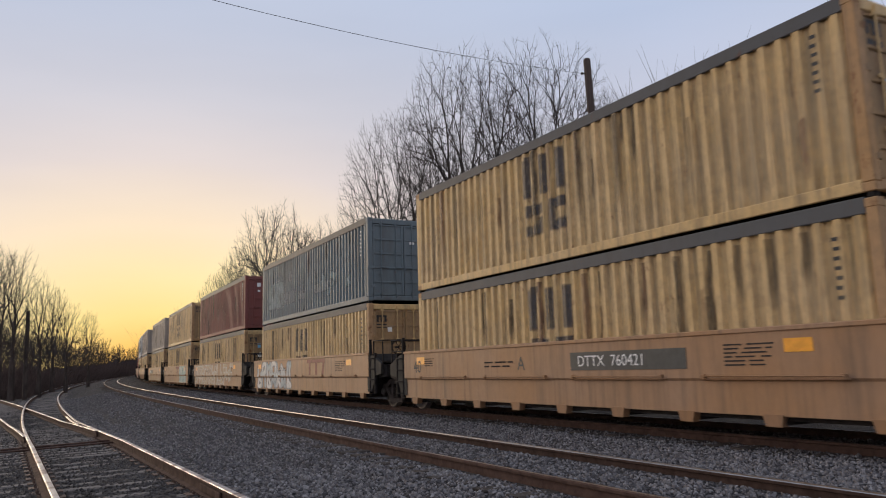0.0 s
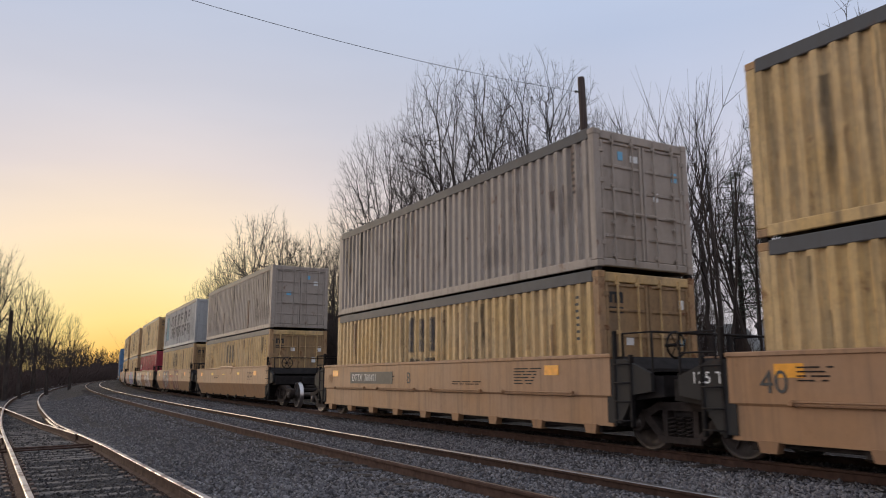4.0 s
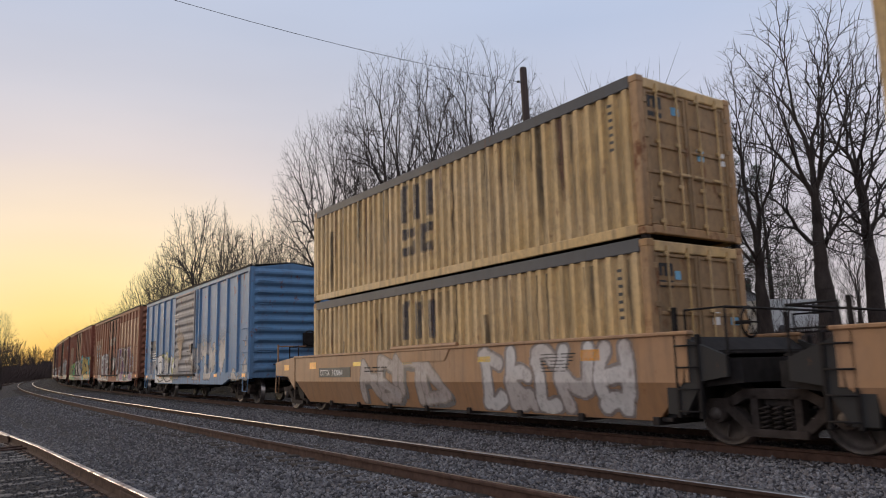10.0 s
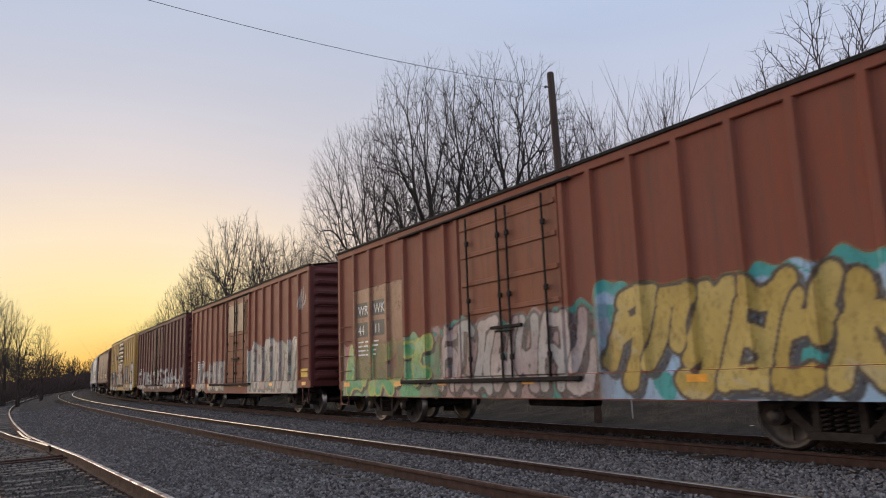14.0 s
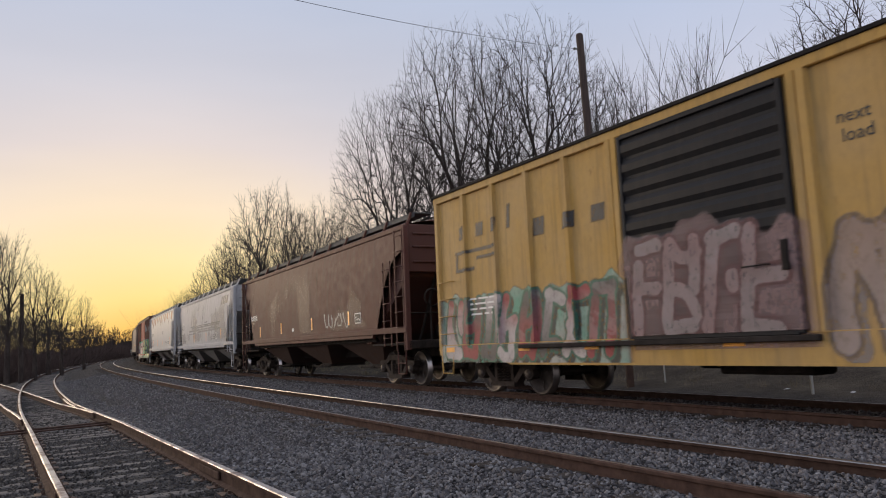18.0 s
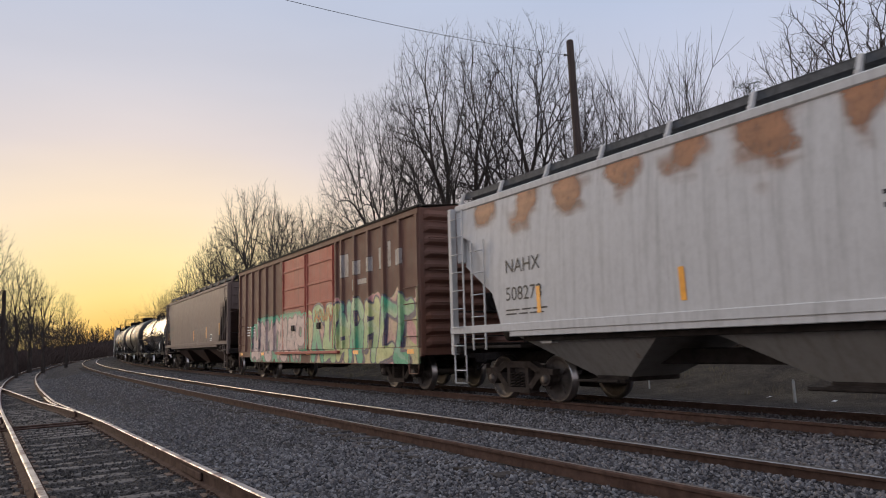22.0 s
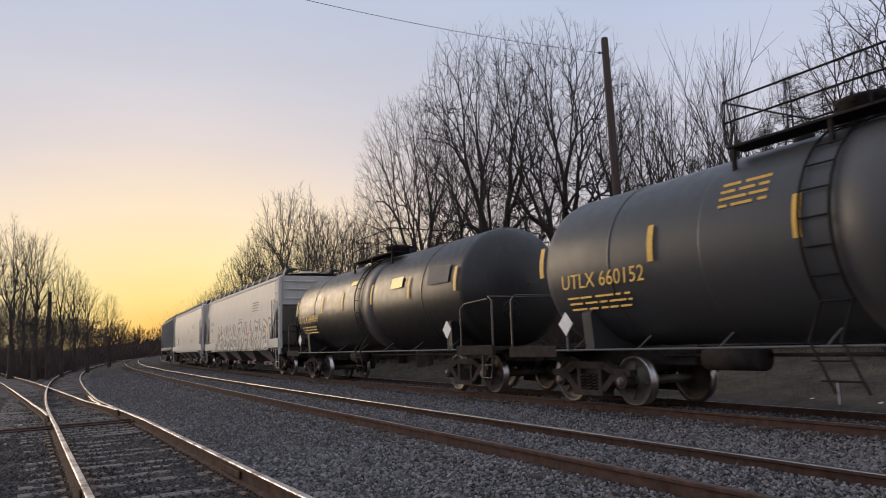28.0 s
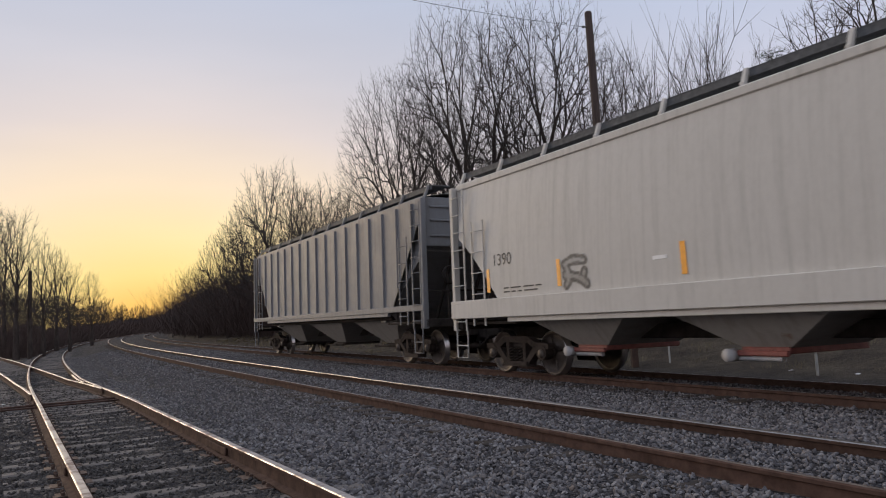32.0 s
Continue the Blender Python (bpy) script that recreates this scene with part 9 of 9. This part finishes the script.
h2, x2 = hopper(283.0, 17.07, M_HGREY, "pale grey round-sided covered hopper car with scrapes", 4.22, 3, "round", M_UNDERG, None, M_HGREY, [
    art("maker_mark", 4.8, 7.6, 3.2, 4.1, blocks([(5.2, 5.5, 3.5, 3.9, 0.25), (5.6, 5.95, 3.5, 3.9, 0.25), (6.05, 6.35, 3.5, 3.9, 0.25), (6.45, 6.8, 3.5, 3.9, 0.25)], (0.14, 0.135, 0.13), 0.75), "dark grey maker mark, as slanted bars"),
    art("soot_cloud", -8.0, 8.0, 1.6, 4.1, haze_band((0.24, 0.23, 0.225), 1.6, 4.4, 5.2, 0.42, 0.7), "cloudy sooty blotches"),
    art("scrape", -4.5, 5.6, 2.0, 3.1, blocks([(-3.6, 5.2, 2.62, 2.66, 0), (-3.2, 5.0, 2.5, 2.58, 0), (-4.0, 4.6, 2.36, 2.44, 0), (-1.0, 5.4, 2.24, 2.32, 0), (-4.2, -2.0, 2.2, 2.24, 0)], (0.27, 0.265, 0.26), 0.7), "long level scrapes")])
marks(h2, x2, 17.07, "GACX", "6355", ((7.55, 1.85), (2.2, 1.7), (-1.6, 1.7), (-5.6, 1.75)), seed=60, gap=1.5)
code_panel(h2, x2, -4.5, 2.1)
RUSTY = []
for k in range(11):
    RUSTY.append((-7.2 + k * 1.34, 0.30 + 0.1 * (k % 3), 0.55 + 0.12 * ((k * 7) % 4)))


def rust_runs(U, Z):
    cover = np.zeros(U.shape)
    for u, w, dz in RUSTY:
        q = np.hypot((U - u + 0.12 * wobble(U, Z, 3, u)) / (w * 1.5), (Z - 4.0) / dz)
        cover = np.maximum(cover, 1 - smooth_step(q + 0.10 * wobble(U, Z, 6, u * 2), 0.25, 1.05))
    streak = fbm(U * 0.22, Z * 2.2, 4.0, 3.3)
    cover = cover * smooth_step(streak + 0.5 * cover, 0.40, 0.80)
    rgb = np.array((0.36, 0.165, 0.075)) * (0.55 + 0.9 * fbm(U * 0.3, Z * 2.0, 5.0, 1.7)[..., None])
    return np.clip(rgb, 0, 1), cover * 0.95


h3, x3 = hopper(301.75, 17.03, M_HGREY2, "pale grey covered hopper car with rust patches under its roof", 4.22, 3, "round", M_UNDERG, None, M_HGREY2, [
    art("rust_patch", -7.9, 7.9, 2.9, 4.2, rust_runs, "orange-brown rust patches along the roof edge")])
marks(h3, x3, 17.03, "NAHX", "508278", ((5.3, 1.72), (1.9, 1.72), (-1.4, 1.72), (-6.1, 1.75)), seed=70)
code_panel(h3, x3, -5.4, 2.05)
b7 = boxcar(320.1, 16.6, M_SOBROWN, "dull brown box car with red double doors and bright graffiti", 4.48, "double", M_REDDOOR, -0.3, 5.0, 17, art=[
    art("maker_mark", 2.9, 8.2, 2.7, 4.2, blocks([(3.3, 3.85, 3.2, 3.9, 0), (4.25, 4.72, 3.2, 3.62, 0), (5.1, 5.55, 3.2, 3.62, 0), (5.95, 6.2, 3.2, 3.8, 0), (6.5, 6.7, 3.2, 3.9, 0), (6.95, 7.35, 3.2, 3.62, 0), (4.1, 4.25, 2.75, 3.1, 0), (4.5, 5.2, 2.9, 3.06, 0)], (0.40, 0.36, 0.34), 0.7), "pale grey maker mark, as bars"),
    art("graffiti", -7.0, 0.6, 0.68, 2.9, scrawl(-6.2, 0.2, 0.95, 2.1, 5, [(0.60, 0.44, 0.41), (0.50, 0.36, 0.34)], (0.15, 0.13, 0.135), (0.07, 0.38, 0.22), 61, 0.19, 0.045, 0.92, 0.2, (0.17, 0.15, 0.15)), "dusty pink graffiti with grey edges on a green cloud"),
    art("graffiti", 0.5, 8.2, 0.68, 3.1, scrawl(0.9, 7.9, 0.85, 2.3, 5, [(0.06, 0.36, 0.20), (0.30, 0.48, 0.22), (0.52, 0.54, 0.22)], (0.06, 0.05, 0.10), None, 63, 0.22, 0.05, 0.97, 0.2, (0.07, 0.055, 0.11), ((0.50, 0.54, 0.20), (0.55, 0.30, 0.27)), (0.58, 0.27, 0.26)), "large lime, green and pink graffiti with navy edges"),
    art("tag", 1.0, 2.9, 1.9, 2.5, scrawl(1.1, 2.7, 2.02, 2.34, 4, [(0.75, 0.28, 0.05), (0.75, 0.28, 0.05)], (0.75, 0.28, 0.05), None, 66, 0.035, 0.02, 0.95), "small orange tag over the graffiti")])
h4, x4 = hopper(338.6, 17.1, M_HTAUPE, "taupe round-sided covered hopper car with a chalky tag", 4.22, 3, "round", M_UNDERB, None, None, [
    art("tag", 0.2, 5.0, 1.3, 3.0, scrawl(1.1, 4.6, 1.5, 2.5, 5, [(0.45, 0.40, 0.36), (0.45, 0.40, 0.36)], (0.45, 0.40, 0.36), None, 64, 0.016, 0.018, 0.6), "chalky pale tag")])
letters(h4, "NAHX", 0.30, 6.95, 2.42, x4(2.5), M_PLATE)
letters(h4, "516372", 0.30, 6.95, 1.92, x4(2.1), M_PLATE)
code_panel(h4, x4, -5.3, 1.95)
for y, z in ((7.25, 1.75), (-0.8, 1.7), (-4.0, 1.75), (-6.9, 1.85)):
    patch(h4, "reflector_strip", y, y + 0.12, z, z + 0.55, x4(z + 0.25) - 0.004, M_ORANGE, "orange upright reflector strip", 0.02)

# tank cars
M_TGLOSS = plain("glossy_black_tank", (0.018, 0.018, 0.021), 0.27, 0, 0.4, 1.5, 0.02)
M_TGLOSS.node_tree.nodes["Principled BSDF"].inputs["Coat Weight"].default_value = 0.7
M_TGLOSS.node_tree.nodes["Principled BSDF"].inputs["Coat Roughness"].default_value = 0.16
M_TGLOSS.node_tree.nodes["Principled BSDF"].inputs["IOR"].default_value = 1.7
M_TSATIN = paint("satin_black_tank", (0.019, 0.018, 0.018), 0.08, 0.25, 0.36, 0.3, dirtiness=0.25, gloss=0.3)
M_TDARK = paint("dark_grey_tank", (0.050, 0.052, 0.056), 0.06, 0.25, 0.38, 0.3, dirtiness=0.25, gloss=0.3)
M_TBAND = paint("tank_repaint_grey", (0.062, 0.062, 0.066), 0.05, 0.4, 0.42, 0.3, gloss=0.3)


def tank_marks(t, mid, L, word, strips, panels, mat=M_GOLD):
    car, at, stuck = t
    if word:
        letters(car, word, 0.27, L / 2 - 1.15, 2.16, at(2.3) - 0.03, mat)
        print_block(t, L / 2 - 2.9, L / 2 - 1.2, 1.74, 2.05, 3, mat, int(mid))
    for y in strips:
        stuck("reflector_strip", y, y + 0.13, 2.45, 3.05, M_GOLD, "yellow upright reflector strip")
    for y0, y1, z0, z1, m, lab in panels:
        stuck("panel", y0, y1, z0, z1, m, lab)
    # hazard diamonds in a holder above the side rail
    for y in (-L / 2 + 1.25, L / 2 - 1.3):
        b = Build()
        b.prism([(y, 1.30), (y - 0.21, 1.52), (y, 1.74), (y + 0.21, 1.52)], 0, -1.60, -1.585)
        part("hazard_placard", b, M_WHITE, car, "white diamond hazard placard")
        b = Build().box(-1.58, -1.55, y - 0.02, y + 0.02, 1.0, 1.7, 0.004)
        part("placard_holder", b, M_TOPRAIL, car)
    part("brake_wheel", WELL["wheel"], None, car, "", pose(-0.9, -L / 2 - 0.6, 1.9))
    return car


def print_block(t, y0, y1, z0, z1, rows, mat, seed):
    car, at, stuck = t
    h = (z1 - z0) / rows
    for i in range(rows):
        bars(car, y0, y1, z0 + h * i, z0 + h * (i + 1), 1, at(z0 + h * (i + 0.5)) - 0.012, mat, seed + i)


t1 = tank(355.5, 13.4, M_TGLOSS, "glossy black tank car reflecting the sunset", 1.42, 2.42, None, False)
tank_marks(t1, 355.5, 13.4, "UTLX 920093", (-3.3, -1.2, 2.2, 5.2, -5.6), [(-1.9, -0.95, 2.62, 2.9, M_YELLOW, "yellow warning panel")])
print_block(t1, -5.2, -3.9, 2.55, 3.05, 8, M_WHITE, 3)
print_block(t1, -3.6, -1.9, 2.22, 2.45, 2, M_GOLD, 4)
print_block(t1, -1.6, 0.0, 2.28, 2.4, 1, M_GOLD, 5)
t2 = tank(372.15, 15.2, M_TSATIN, "dark satin tank car with pale panels", 1.46, 2.50, None, True)
tank_marks(t2, 372.15, 15.2, None, (-6.2, -3.2, -1.0, 1.6, 6.6), [(-6.0, -4.9, 2.75, 3.15, M_TOPRAIL, "grey data panel"), (-2.9, -2.0, 2.85, 3.15, M_WHITE, "pale panel")])
print_block(t2, 4.2, 6.2, 2.3, 2.8, 3, M_GOLD, 9)
t3 = tank(388.6, 13.0, M_TDARK, "dark grey tank car with gold lettering", 1.50, 2.58, M_TBAND, True)
tank_marks(t3, 388.6, 13.0, "UTLX 660152", (-5.9, -2.6, 0.2, 2.9, 5.9), [(-4.9, -3.1, 2.7, 3.15, M_TOPRAIL, "grey data panel"), (-1.9, -1.1, 2.25, 2.5, M_YELLOW, "yellow panel"), (-2.7, -2.1, 2.4, 2.6, M_HGREY, "pale notice")])
print_block(t3, 0.75, 1.6, 3.05, 3.5, 4, M_GOLD, 14)
t4 = tank(404.7, 14.9, M_TSATIN, "black tank car with repaint bands and railing", 1.50, 2.55, M_TBAND, True)
tank_marks(t4, 404.7, 14.9, "UTLX 684890", (-6.6, -3.9, -1.2, 1.4, 3.6, 6.7), [(-6.2, -5.0, 2.7, 3.15, M_TOPRAIL, "grey data panel"), (0.4, 0.95, 3.2, 3.34, M_YELLOW, "yellow panel"), (-3.4, -2.6, 2.8, 3.1, M_YELLOW, "yellow panel")])

# pale plastic hoppers and the last car
OUTL = (0.05, 0.052, 0.055)
h5, x5 = hopper(423.5, 19.25, M_HWHITE, "white covered hopper car with black outlined graffiti", 4.30, 4, "deep", M_UNDERG, M_GATERED, M_HWHITE, [
    art("graffiti", -6.2, 8.6, 1.14, 2.95, scrawl(-5.5, 8.2, 1.28, 2.45, 10, [(0.42, 0.415, 0.40), (0.56, 0.55, 0.53)], OUTL, None, 71, 0.14, 0.055, 0.95, 0.5, (0.09, 0.09, 0.095), None, None, 0.0), "grey graffiti with heavy black outlines")], outmat=M_HGREY)
letters(h5, "SNHX", 0.26, 7.68, 2.75, x5(2.8), M_BLACK)
letters(h5, "1446", 0.25, 7.6, 2.32, x5(2.4), M_BLACK)
patch(h5, "reflector_strip", 8.0, 8.1, 1.5, 2.3, x5(1.9) - 0.004, M_ORANGE, "tall orange reflector strip", 0.02)
marks(h5, x5, 19.25, None, None, ((3.4, 1.7), (-0.4, 1.7), (-3.8, 1.7), (-7.4, 1.75)), seed=80, sized=0.32)
bars(h5, -5.6, -4.2, 2.75, 3.5, 6, x5(3.1), M_PLATE, 81)
h6, x6 = hopper(444.2, 19.2, M_HWHITE, "clean white covered hopper car", 4.28, 4, "deep", M_UNDERG, M_GATERED, M_HWHITE, [
    art("tag", 5.0 - 10.8, 5.6 - 10.0, 1.62, 2.4, scrawl(-5.6, -4.9, 1.75, 2.15, 1, [(0.3, 0.29, 0.27), GREYP], OUTL, None, 72, 0.07, 0.04, 0.8), "small dark tag")], outmat=M_HGREY)
letters(h6, "1390", 0.25, 7.9, 2.3, x6(2.4), M_BLACK)
marks(h6, x6, 19.2, None, None, ((8.0, 1.75), (5.6, 1.75), (2.6, 1.75), (-1.4, 1.75), (-6.0, 1.75)), seed=90, sized=0.27, gap=1.6)
bars(h6, -5.0, -3.8, 2.6, 3.1, 5, x6(2.9), M_PLATE, 91)
patch(h6, "small_plate", 3.0, 3.3, 2.02, 2.08, x6(2.05), M_WHITE, "small white plate")
h7, x7 = hopper(463.6, 16.7, M_HRIB, "blue-grey ribbed covered hopper car at the end of the train", 4.28, 3, "ribbed", M_UNDERG, None, None, [], 17)


def motions():
    for ob, rows in MOVERS:
        walk(ob, rows)
    for w, y, behind in WHEELS:
        # the wheels turn while their car is near; further off they only ride along
        ta = float(np.interp(behind - 26.0, RUN_S, RUN_T))
        tb = float(np.interp(behind + 15.0, RUN_S, RUN_T))
        k0, k1 = max(1, math.ceil(ta * FPS)), min(32 * FPS - 1, math.floor(tb * FPS))
        rows = [(0, pose(0, y, 0.457))]
        base = run_at(k0 / FPS)
        for k in range(k0, k1 + 1):
            rows.append((k / FPS, pose(0, y, 0.457) @ Matrix.Rotation((run_at(k / FPS) - base) / 0.457, 4, "X")))
        rows.append((32, rows[-1][1]))
        walk(w, rows)


motions()
